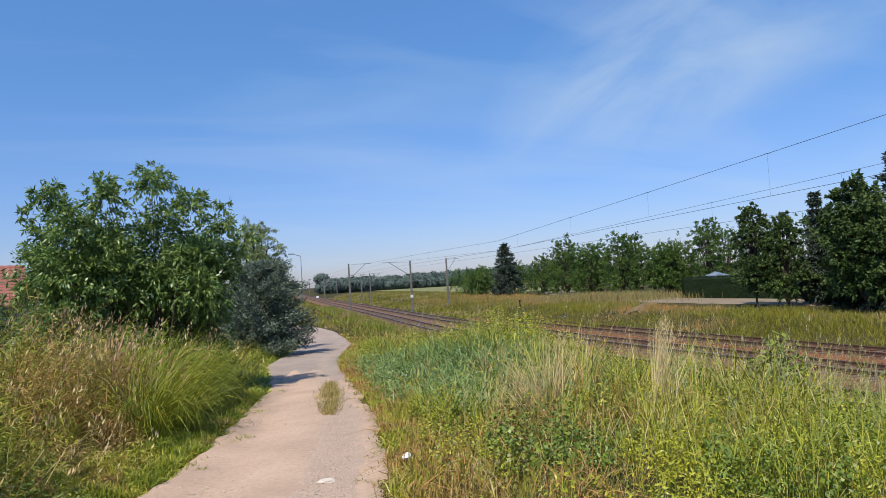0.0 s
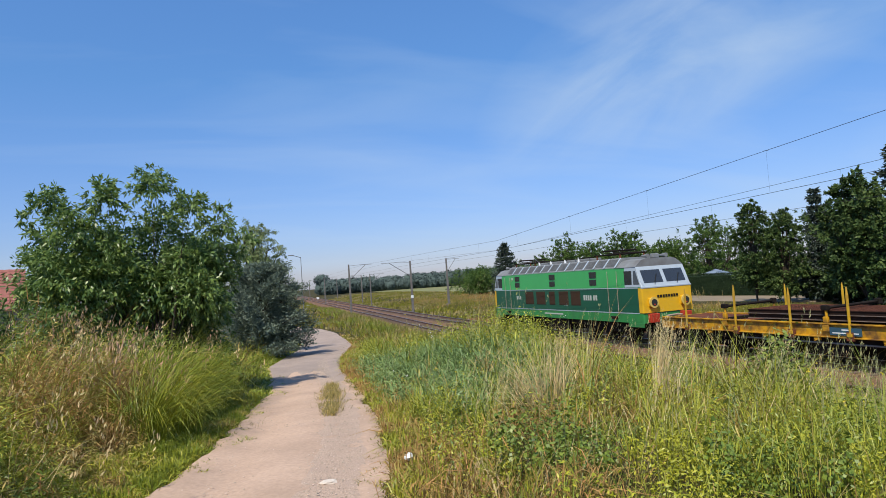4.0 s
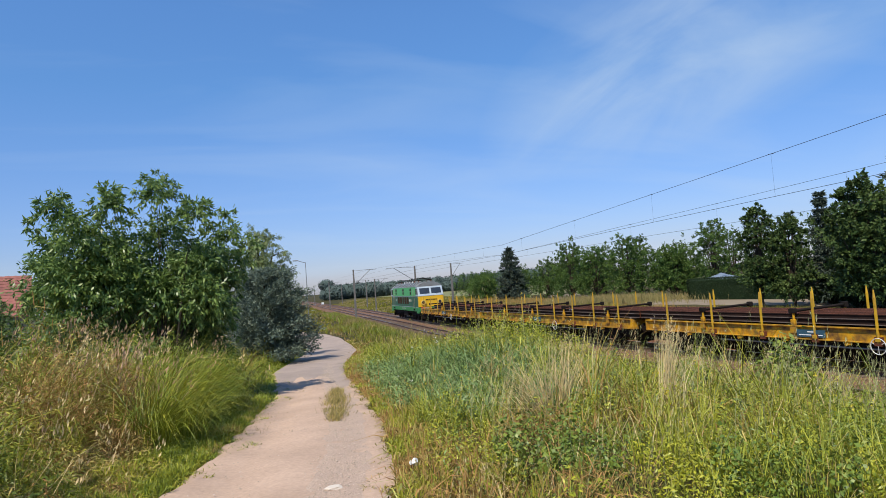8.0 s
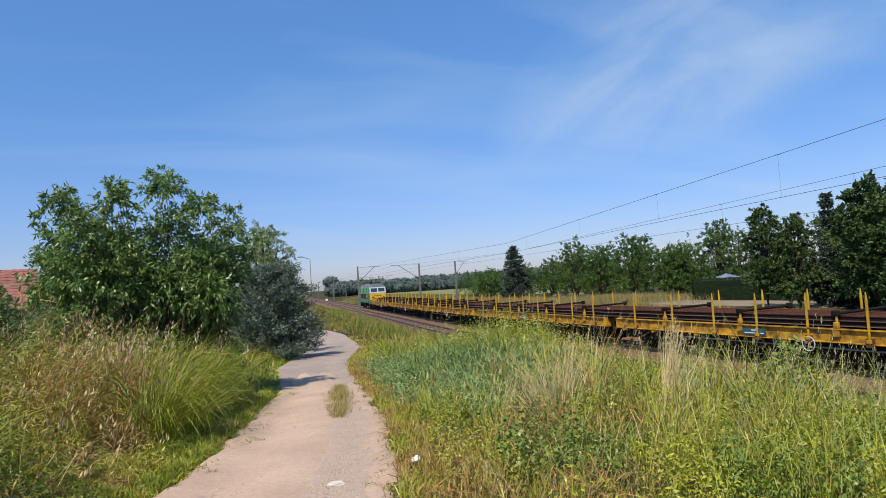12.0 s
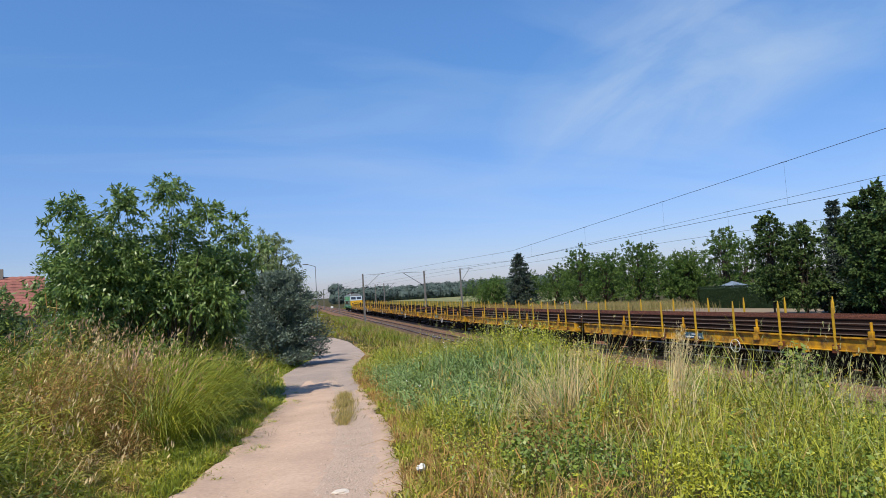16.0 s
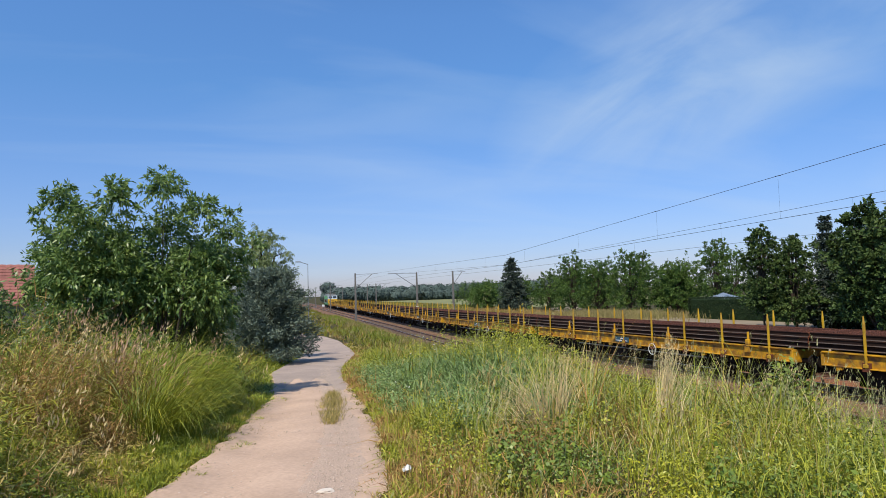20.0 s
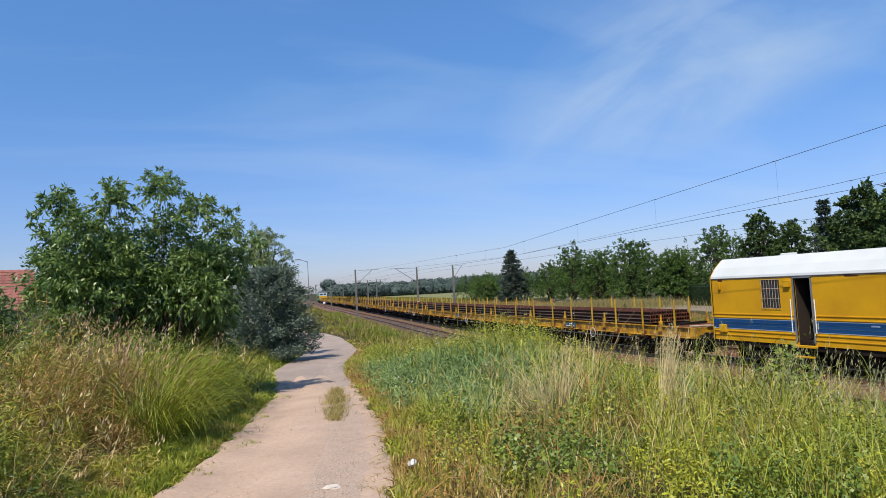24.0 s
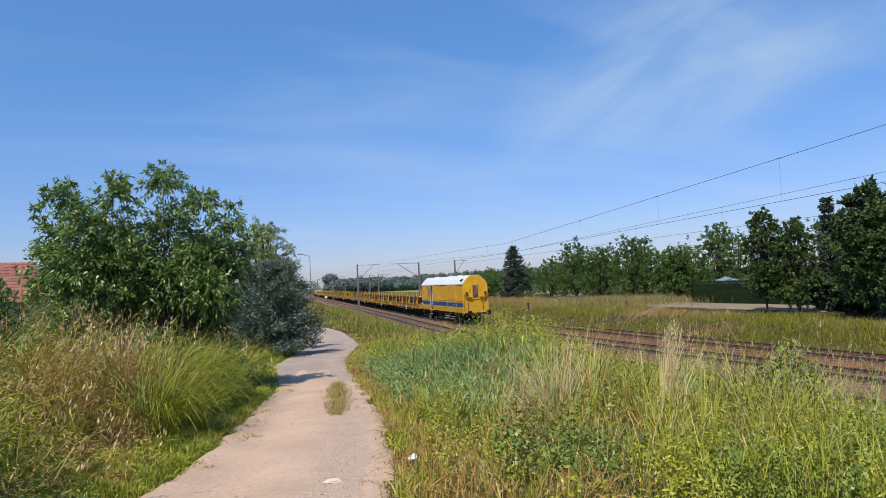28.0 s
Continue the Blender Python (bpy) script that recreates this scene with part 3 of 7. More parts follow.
def build_track(name, off, label, s0, s1, bed, head, with_sleepers):
    s_rows = list(axis([(s0, min(s1, 250), 4.0)] + ([(250, s1, 25)] if s1 > 250 else [])))
    rows = []
    for s in s_rows:
        row = []
        for u, z in ((-2.6, -0.62), (-1.75, -0.21), (-0.9, -0.19), (0, -0.2), (0.9, -0.19), (1.75, -0.21), (2.6, -0.62)):
            x, y, _ = on_line(s, track_off(s, off) + u)
            row.append((x, y, z + 0.02 * noise.noise((x, y, u))))
        rows.append(row)
    bed_ob = strip(name + "_bed", rows, bed)
    tagged(bed_ob, label, "track bed", kind="structure")
    rng = np.random.default_rng(int(abs(off) * 10))
    n = 5200
    ss, uu = 6 + 50 * rng.uniform(0, 1, n) ** 1.3, rng.uniform(-2.3, 2.3, n)
    c = np.array([(*on_line(a, track_off(a, off) + b)[:2], -0.2 - 0.46 * max(abs(b) - 1.75, 0) + 0.01) for a, b in zip(ss, uu)])
    size = rng.uniform(0.025, 0.06, n)
    star = np.array([(1, 0, 0), (0, 1, 0), (-1, 0, 0), (0, -1, 0), (0, 0, 0.8)])
    v = c[:, None, :] + star[None] * size[:, None, None] * rng.uniform(0.6, 1.3, (n, 5, 1))
    tri = (np.arange(n)[:, None, None] * 5 + np.array([(0, 1, 4), (1, 2, 4), (2, 3, 4), (3, 0, 4)])[None]).reshape(-1, 3)
    stones = new("ballast_stones", quick_mesh("ballast_stones", v.reshape(-1, 3), np.zeros((0, 4), np.int32), [M["ballast_stone"]], tri))
    tagged(stones, "loose broken ballast stones", "ballast", kind="stuff")
    track = thing("railway_track", label, "railway track")
    for u in (-0.7525, 0.7525):
        r = new("rail", rail_mesh(off, u, s_rows, M["rail"], head))
        r.parent = track
    if with_sleepers:
        me = bpy.data.meshes.new("sleeper")
        bm = solid((-1.25, 1.25, -0.13, 0.13, -0.32, -0.165), bevel=0.015)
        bm.to_mesh(me)
        bm.free()
        me.materials.append(M["sleeper"])
        a, b = with_sleepers
        for i in range(int((b - a) / 0.65)):
            x, y, th = on_line(a + i * 0.65, track_off(a + i * 0.65, off))
            sl = new("sleeper", me)
            sl.parent = track
            sl.matrix_local = pose(x, y, 0, 0, 0, -math.degrees(th))
    return track


# ---- overhead line
def build_mast(x, y, top, arm, label, width=0.3):
    """A catenary mast; arm: reach of its bracket across the line, with the sign of x."""
    base = float(ground_z(x, y))
    mast = thing("catenary_mast", label, "catenary mast", "catenary masts along the line", pose(x, y, base))
    h = top - base
    bm = bmesh.new()
    vs = box(bm, -width / 2, width / 2, -width / 2, width / 2, 0, h, bevel=0.02)
    for v in bm.verts:
        f = 1 - 0.4 * v.co.z / h
        v.co.x, v.co.y = v.co.x * f, v.co.y * f
    part("column", bm, M["concrete"], mast)
    part("footing", solid((-0.4, 0.4, -0.4, 0.4, -0.3, 0.12), bevel=0.03), M["concrete"], mast)
    if arm:
        bm = bmesh.new()
        bar(bm, (0, 0, h * 0.70), (arm, 0, h * 0.985), 0.045)
        part("bracket", bm, M["grey_metal"], mast)
        bm = bmesh.new()
        bar(bm, (0, 0, h * 0.975), (arm * 0.8, 0, h * 0.985), 0.02)
        part("tie_rod", bm, M["grey_metal"], mast)
        bm = bmesh.new()
        bar(bm, (arm * 0.62, 0, h * 0.985), (arm * 1.35, 0, h * 0.985), 0.03)
        part("steady_arm", bm, M["grey_metal"], mast)
        bm = bmesh.new()
        for k in range(4):
            bar(bm, (arm * (0.1 + 0.03 * k), 0, h * 0.728 + 0.1 * k * h * 0.03), (arm * (0.11 + 0.03 * k), 0, h * 0.731 + 0.1 * k * h * 0.03), 0.09)
        part("insulator", bm, M["dark"], mast)
    return mast


def wire_curve(name, pts, r, parent, mat=None):
    cu = bpy.data.curves.new(name, "CURVE")
    cu.dimensions, cu.bevel_depth, cu.bevel_resolution = "3D", r, 1
    sp = cu.splines.new("POLY")
    sp.points.add(len(pts) - 1)
    for p, q in zip(sp.points, pts):
        p.co = (*q, 1)
    cu.materials.append(mat or M["wire"])
    ob = new(name, cu)
    ob.parent = parent
    return ob


def build_wires(label, off, carrier, contact, r):
    """carrier and contact: rows of (metres along the line, height); droppers hang between them."""
    t = thing("overhead_line", label, "overhead wire", "overhead lines")

    def pts(rows, sag):
        out = []
        for (a, za), (b, zb) in zip(rows, rows[1:]):
            for f in np.linspace(0, 1, 14)[:-1]:
                x, y, _ = on_line(a + (b - a) * f, off)
                out.append((x, y, za + (zb - za) * f - sag * 4 * f * (1 - f)))
        return out + [(*on_line(rows[-1][0], off)[:2], rows[-1][1])]
    cp, kp = pts(carrier, 0.05), pts(contact, 0.0)
    wire_curve("carrier_wire", cp, r, t)
    wire_curve("contact_wire", kp, r, t)
    ca, ka = np.array(cp), np.array(kp)
    for y in np.arange(10, 64, 6.3):
        a = [np.interp(y, ca[:, 1], ca[:, i]) for i in (0, 2)]
        b = [np.interp(y, ka[:, 1], ka[:, i]) for i in (0, 2)]
        if a[1] - b[1] > 0.15:
            wire_curve("dropper", [(a[0], y, a[1]), (b[0], y, b[1])], r * 0.3, t)
            bm = bmesh.new()
            bar(bm, (a[0], y - 0.12, a[1]), (a[0], y + 0.12, a[1]), r * 1.5)
            part("clamp", bm, M["wire"], t)
    return t


# ---- train: vehicles run forwards along +y of their own space; z = 0 is the rail top
TRAIN = []      # vehicle, metres from the gap behind the engine to its middle
PITCH = 20.75


def bogie(y, wheels, r, parent):
    bm = bmesh.new()
    w = max(wheels) + 0.55
    for sx in (-1, 1):
        box(bm, sx * 1.0 - 0.07, sx * 1.0 + 0.07, -w, w, r * 0.95, r * 1.35, bevel=0.03)
        for q in wheels:
            box(bm, sx * 1.0 - 0.12, sx * 1.0 + 0.12, q - 0.2, q + 0.2, r - 0.18, r + 0.22, bevel=0.03)
        for q in wheels[:-1]:
            bar(bm, (sx * 1.02, q + 0.55, r * 0.9), (sx * 1.02, q + 0.55, r * 1.3), 0.11)
    box(bm, -1.0, 1.0, -0.25, 0.25, r * 0.9, r * 1.4, bevel=0.03)
    f = part("bogie_frame", bm, M["dark"], parent)
    f.matrix_local = pose(0, y, 0)
    for q in wheels:
        bm = bmesh.new()
        for sx in (-1, 1):
            bar(bm, (sx * 0.68, 0, 0), (sx * 0.81, 0, 0), r, n=24)
            bar(bm, (sx * 0.65, 0, 0), (sx * 0.69, 0, 0), r + 0.03, n=24)
        bar(bm, (-0.7, 0, 0), (0.7, 0, 0), 0.08)
        ws = part("wheelset", bm, M["dark"], parent)
        ws.matrix_local = pose(0, y + q, r)


def buffers(half, parent, mat, z=1.05):
    for sy in (-1, 1):
        for sx in (-1, 1):
            bm = bmesh.new()
            bar(bm, (sx * 0.88, sy * half, z), (sx * 0.88, sy * (half + 0.42), z), 0.1, n=12)
            bar(bm, (sx * 0.88, sy * (half + 0.42), z), (sx * 0.88, sy * (half + 0.5), z), 0.22, n=20)
            part("buffer", bm, mat, parent)
        bm = bmesh.new()
        bar(bm, (0, sy * half, z), (0, sy * (half + 0.55), z - 0.08), 0.05)
        box(bm, -0.1, 0.1, sy * (half + 0.45) - 0.12, sy * (half + 0.45) + 0.12, z - 0.3, z, bevel=0.03)
        part("coupling", bm, M["dark"], parent)


STAKES = (2.2, 5.0, 7.6, 9.9, 12.2, 14.5, 16.8, 19.2)
BOLSTERS = (4.4, 9.0, 13.3, 18.1)
HALF = 9.8


def build_wagon(clamps):
    w = thing("flat_wagon", "yellow flat wagon with tall side stakes for long rails", "flat wagon", "flat wagons of the train")
    L = PITCH / 2
    part("deck", solid((-1.28, 1.28, -HALF + 0.1, HALF - 0.1, 1.36, 1.44)), M["rust"], w, "rusty brown deck")
    for sx in (-1, 1):
        bm = bmesh.new()
        box(bm, sx * 1.30 - 0.05, sx * 1.30 + 0.05, -HALF, HALF, 1.0, 1.5, bevel=0.012)
        box(bm, sx * 1.36 - 0.08, sx * 1.36 + 0.08, -HALF, HALF, 1.45, 1.5, bevel=0.01)
        box(bm, sx * 1.36 - 0.08, sx * 1.36 + 0.08, -HALF, HALF, 1.0, 1.04, bevel=0.01)
        part("side_beam", bm, M["yellow"], w)
        for d in STAKES:
            bm = bmesh.new()
            box(bm, sx * 1.42 - 0.034, sx * 1.42 + 0.034, -0.036, 0.036, 0.98, 2.5, bevel=0.012)
            bar(bm, (sx * 1.42, 0, 2.49), (sx * 1.42, 0, 2.76), 0.042, 0.018)
            box(bm, sx * 1.43 - 0.05, sx * 1.43 + 0.05, -0.09, 0.09, 1.06, 1.18, bevel=0.01)
            s = part("stake", bm, M["stake"], w)
            s.location = (0, L - d, 0)
            bm = bmesh.new()
            box(bm, sx * 1.4 - 0.05, sx * 1.4 + 0.05, -0.13, -0.05, 0.93, 1.22)
            box(bm, sx * 1.4 - 0.05, sx * 1.4 + 0.05, 0.05, 0.13, 0.93, 1.22)
            box(bm, sx * 1.44 - 0.03, sx * 1.44 + 0.03, -0.12, 0.12, 0.93, 1.02)
            s = part("stake_socket", bm, M["rust"], w, "rusty stake socket")
            s.location = (0, L - d, 0)
        for d in (1.2, 3.5, 6.4, 8.6, 11.1, 15.6, 17.5):
            bm = bmesh.new()
            box(bm, sx * 1.36 - 0.05, sx * 1.36 + 0.05, -0.11, 0.11, 0.9, 1.02)
            bar(bm, (sx * 1.42, -0.08, 0.93), (sx * 1.42, 0.08, 0.86), 0.018, n=6)
            s = part("lashing_hook", bm, M["yellow"], w)
            s.location = (0, L - d, 0)
        for d in BOLSTERS:
            bm = bmesh.new()
            box(bm, sx * 1.36 - 0.06, sx * 1.36 + 0.06, -0.09, 0.09, 1.5, 1.72, bevel=0.02)
            bar(bm, (sx * 1.36, -0.03, 1.7), (sx * 1.36, -0.03, 2.02), 0.045)
            box(bm, sx * 1.39 - 0.05, sx * 1.39 + 0.05, -0.13, 0.13, 1.2, 1.44, bevel=0.02)
            s = part("bolster_post", bm, M["yellow"], w)
            s.location = (0, L - d, 0)
    for d in BOLSTERS:
        s = part("bolster", solid((-1.3, 1.3, -0.1, 0.1, 1.44, 1.56), bevel=0.015), M["dark"], w)
        s.location = (0, L - d, 0)
        if clamps:
            bm = bmesh.new()
            bar(bm, (-1.36, 0, 2.02), (1.36, 0, 2.06), 0.055)
            box(bm, -1.44, -1.26, -0.13, 0.13, 1.94, 2.12, bevel=0.03)
            box(bm, 1.28, 1.46, -0.11, 0.11, 1.95, 2.17, bevel=0.03)
            s = part("clamp_bar", bm, M["dark"], w)
            s.location = (0, L - d, 0)
    for sy in (-1, 1):
        part("headstock", solid((-1.4, 1.4, sy * HALF - 0.06, sy * HALF + 0.06, 0.98, 1.46), bevel=0.015), M["yellow"], w)
        bm = bmesh.new()
        bar(bm, (-0.55, sy * (HALF + 0.1), 1.5), (-0.15, sy * (HALF + 0.1), 1.5), 0.05)
        bar(bm, (-1.25, sy * (HALF - 0.2), 1.53), (-0.35, sy * (HALF + 0.12), 1.53), 0.045)
        part("end_handrail", bm, M["bars"], w, "pale worn handrail")
    for sy in (-1, 1):
        part("draw_gear", solid((-0.95, 0.95, sy * (HALF - 0.75) - 0.6, sy * (HALF - 0.75) + 0.6, 0.5, 1.0), bevel=0.04), M["dark"], w)
    # girder, with low dark boxes added to block the lit ballast behind
    part("centre_girder", solid((-0.4, 0.4, -HALF + 0.5, HALF - 0.5, 0.62, 1.3), (-0.45, 0.45, -5.2, 5.2, 0.22, 0.7), (-0.3, 0.3, -9.3, 9.3, 0.24, 0.66)), M["dark"], w)
    for sx in (-1, 1):
        for y, w2, z in ((-2.6, 0.55, 0.42), (1.3, 0.7, 0.36), (3.4, 0.4, 0.5)):
            part("equipment_box", solid((sx * 0.95 - 0.22, sx * 0.95 + 0.22, y - w2, y + w2, z, 1.05), bevel=0.03), M["dark"], w)
        part("sole_bar", solid((sx * 1.15 - 0.05, sx * 1.15 + 0.05, -9.7, 9.7, 0.7, 1.02), bevel=0.01), M["dark"], w)
    bm = bmesh.new()
    bar(bm, (-1.2, -5.2, 0.78), (-1.2, 5.2, 0.78), 0.03)
    part("brake_pipe", bm, M["grey_metal"], w)
    part("marking_plate", solid((-1.43, -1.40, L - 10.3, L - 9.15, 1.1, 1.36)), M["plate"], w, "blue plate with unreadable white writing")
    part("plate_writing", solid((-1.437, -1.43, L - 9.85, L - 9.6, 1.27, 1.31), (-1.437, -1.43, L - 10.2, L - 9.25, 1.16, 1.195)), M["white"], w)
    bm = bmesh.new()
    for k in range(20):
        a, b = k * math.tau / 20, (k + 1) * math.tau / 20
        bar(bm, (-1.46, 0.26 * math.cos(a), 0.26 * math.sin(a)), (-1.46, 0.26 * math.cos(b), 0.26 * math.sin(b)), 0.016, n=6)
    for a in (0.5, 2.6, 4.7):
        bar(bm, (-1.46, 0, 0), (-1.46, 0.26 * math.cos(a), 0.26 * math.sin(a)), 0.010, n=6)
    s = part("brake_wheel", bm, M["van_roof"], w, "dull white hand-brake wheel")
    s.location = (0, L - 12.2, 0.92)
    for y in (-6.9, 6.9):
        bogie(y, (-0.95, 0.95), 0.46, w)
    buffers(HALF, w, M["dark"])
    return w


def load_rail(length):
    prof = [(-0.07, 0), (0.07, 0), (0.07, 0.03), (0.012, 0.045), (0.012, 0.13), (0.036, 0.14), (0.036, 0.172), (-0.036, 0.172), (-0.036, 0.14), (-0.012, 0.13), (-0.012, 0.045), (-0.07, 0.03)]
    k = len(prof)
    verts = [(u, y, z) for y in (-length / 2, length / 2) for u, z in prof]
    faces = [(j, (j + 1) % k, k + (j + 1) % k, k + j) for j in range(k)] + [tuple(range(k))[::-1], tuple(range(k, 2 * k))]
    # foot edges take the pale colour of a painted glint
    return mesh("long_rail", verts, faces, [M["rust"], M["side_shade"], M["edge_glint"]], indices=[0 if j == 6 else 2 if j in (1, 11) else 1 for j in range(k)] + [0, 0])


def build_loads():
    full, first, last = load_rail(PITCH), load_rail(15.2), load_rail(17.0)
    rnd = random.Random(5)
    for i in range(11):
        tall = i >= 5
        t = thing("rail_stack", "rust-brown new rails stacked on bolsters of the wagon", "steel rails", "rail stacks on the wagons")
        me, dy = (first, -2.7) if i == 0 else (last, 1.8) if i == 10 else (full, 0.0)
        for layer in range(3 if tall else 2):
            for k in range(16 if layer < 2 else 15):
                r = new("rail", me)
                r.parent = t
                r.location = (-1.17 + 0.156 * k + (0.05 if layer == 2 else 0) + rnd.uniform(-0.008, 0.008), dy, 1.565 + layer * 0.185)
        TRAIN.append((t, -(i + 0.5) * PITCH))


def build_wagons():
    low, high = build_wagon(True), build_wagon(False)
    for i in range(11):
        w = (low if i == 0 else copy_thing(low, pose(0, 0, 0))) if i < 5 else (high if i == 5 else copy_thing(high, pose(0, 0, 0)))
        TRAIN.append((w, -(i + 0.5) * PITCH))


def quad_strip(bm, rows):
    vs = [[bm.verts.new(p) for p in r] for r in rows]
    for a, b in zip(vs, vs[1:]):
        for i in range(len(a) - 1):
            bm.faces.new((a[i], a[i + 1], b[i + 1], b[i]))


def prism(bm, poly, y0, y1):
    """poly: (x, z) points, run from y0 to y1 with closed ends."""
    a = [bm.verts.new((x, y0, z)) for x, z in poly]
    b = [bm.verts.new((x, y1, z)) for x, z in poly]
    n = len(poly)
    for i in range(n):
        bm.faces.new((a[i], a[(i + 1) % n], b[(i + 1) % n], b[i]))
    bm.faces.new(a[::-1])
    bm.faces.new(b)


def build_van():
    v = thing("workshop_van", "yellow workshop van with white roof and blue stripe, side door open", "railway van")
    H, W = 8.0, 1.26

    def at(d):
        return H - d
    # body walls with the door and window openings left free
    segs = [(0, 2.65, 1.05, 3.68), (2.65, 3.5, 1.05, 2.4), (2.65, 3.5, 3.5, 3.68), (3.5, 4.15, 1.05, 3.68), (4.15, 4.85, 3.52, 3.68), (4.85, 16, 1.05, 3.68)]
    bm = bmesh.new()
    for a, b, z0, z1 in segs:
        box(bm, -W, -W + 0.08, at(b), at(a), z0, z1)
    box(bm, W - 0.08, W, -H, H, 1.05, 3.68)
    part("side_wall", bm, M["van_yellow"], v, "ochre yellow painted side wall")
    end = [(-W, 1.05), (W, 1.05), (W, 3.66), (0.96, 4.07), (0.48, 4.48), (-0.48, 4.48), (-0.96, 4.07), (-W, 3.66)]
    for sy in (-1, 1):
        bm = bmesh.new()
        prism(bm, end, sy * H - 0.05, sy * H + 0.05)
        part("end_wall", bm, M["van_end"], v, "bright yellow end wall")
    bm = bmesh.new()
    outer = [(-W - 0.05, 3.62), (-W - 0.03, 3.72), (-0.99, 4.11), (-0.5, 4.53), (0.5, 4.53), (0.99, 4.11), (W + 0.03, 3.72), (W + 0.05, 3.62)]
    inner = [(x * 0.96, z - 0.06) for x, z in outer][::-1]
    prism(bm, outer + inner, -H + 0.06, H - 0.06)
    part("roof", bm, M["van_roof"], v, "white painted arched roof")
    # thin dark strips that draw the shadow line under the eaves
    for sx in (-1, 1):
        part("gutter", solid((sx * (W + 0.015) - 0.012, sx * (W + 0.015) + 0.012, -H + 0.05, H - 0.05, 3.575, 3.615)), M["dark"], v, "dark strip standing in for the shadow under the eave")
    for d, w2, dz in ((0.4, 0.25, 0.1), (6.2, 0.5, 0.06), (8.3, 0.9, 0.09), (9.6, 0.4, 0.05), (14.6, 0.7, 0.08), (15.4, 0.3, 0.12)):
        part("paint_stain", solid((-W - 0.004, -W + 0.01, at(d + w2), at(d), 3.57 - dz, 3.575)), M["rust"], v, "flaked dark paint below the eave")
    part("centre_girder", solid((-0.3, 0.3, -7.6, 7.6, 0.26, 1.05), (-0.9, 0.9, -2.6, 2.4, 0.4, 1.05), bevel=0.03), M["dark"], v)
    part("floor", solid((-W + 0.08, W - 0.08, -H + 0.05, H - 0.05, 1.05, 1.2)), M["dark"], v)
    part("inner_wall", solid((0.2, 0.26, at(6.5), at(2.0), 1.2, 3.6)), M["dark_inside"], v)
    stripe, beads = [], []
    for a, b in ((0.02, 4.1), (4.9, 15.98)):
        stripe.append((-W - 0.012, -W + 0.01, at(b), at(a), 1.56, 1.92))
        for z in (1.27, 1.44, 2.0, 2.14):
            beads.append((-W - 0.035, -W + 0.01, at(b), at(a), z - 0.022, z + 0.022))
    part("blue_stripe", solid(*stripe), M["blue"], v, "blue painted stripe with white edges")
    part("stripe_edge", solid(*[(x0, x1 - 0.004, y0, y1, z, z + 0.025) for x0, x1, y0, y1, _, _ in stripe for z in (1.525, 1.93)]), M["faded"], v)
    part("stripe_groove", solid(*[(x0 - 0.006, x1, y0, y1, 1.68, 1.70) for x0, x1, y0, y1, _, _ in stripe], *[(x0 - 0.006, x1, y0, y1, 1.8, 1.815) for x0, x1, y0, y1, _, _ in stripe]), M["plate"], v)
    for bx in beads:
        part("bead", solid(bx, bevel=0.01), M["van_yellow"], v)
    for d in (10.75, 13.65):
        part("door_rail", solid((-W - 0.05, -W + 0.01, at(d) - 0.035, at(d) + 0.035, 1.2, 3.66), bevel=0.012), M["van_yellow"], v)
    for d in (10.68, 13.72, 15.2):
        part("panel_seam", solid((-W - 0.006, -W + 0.01, at(d) - 0.014, at(d) + 0.014, 1.1, 3.57)), M["dark"], v, "dark gap between side panels")
    part("sliding_door", solid((-W - 0.03, -W + 0.005, at(13.6), at(10.8), 2.18, 3.62), bevel=0.012), M["van_yellow"], v)
    fr = part("door_frame", solid((-W - 0.04, -W + 0.06, at(4.15), at(4.09), 1.15, 3.55), (-W - 0.04, -W + 0.06, at(4.91), at(4.85), 1.15, 3.55), (-W - 0.04, -W + 0.06, at(4.91), at(4.09), 3.52, 3.58)), M["grey_metal"], v)
    part("side_door", solid((-W + 0.1, -W + 0.9, at(4.15) + 0.0, at(4.15) + 0.05, 1.2, 3.5), bevel=0.01), M["dark_inside"], v, "dark brown door swung inwards")
    part("entry_step", solid((-W - 0.18, -W + 0.02, at(4.95), at(4.05), 0.98, 1.06), (-W - 0.2, -W - 0.02, at(4.85), at(4.15), 0.62, 0.67), bevel=0.01), M["van_yellow"], v)
    for d in (4.0, 5.0):
        bm = bmesh.new()
        bar(bm, (-W - 0.07, at(d), 1.5), (-W - 0.07, at(d), 2.75), 0.02)
        part("grab_rail", bm, M["white"], v)
    part("side_window", solid((-W + 0.03, -W + 0.05, at(3.5), at(2.65), 2.4, 3.5)), M["glass"], v)
    bm = bmesh.new()
    for k in range(7):
        bar(bm, (-W - 0.04, at(2.68 + 0.13 * k), 2.38), (-W - 0.04, at(2.68 + 0.13 * k), 3.52), 0.009, n=6)
    for z in (2.4, 2.78, 3.15, 3.5):
        bar(bm, (-W - 0.045, at(2.62), z), (-W - 0.045, at(3.53), z), 0.009, n=6)
    part("window_bars", bm, M["bars"], v, "dull metal window bars")
    part("meter_box", solid((-W - 0.12, -W, at(0.75), at(0.4), 1.38, 1.7), bevel=0.015), M["van_yellow"], v)
    part("lamp_bracket", solid((-W - 0.12, -W, at(4.0), at(3.75), 3.2, 3.45), bevel=0.015), M["van_yellow"], v)
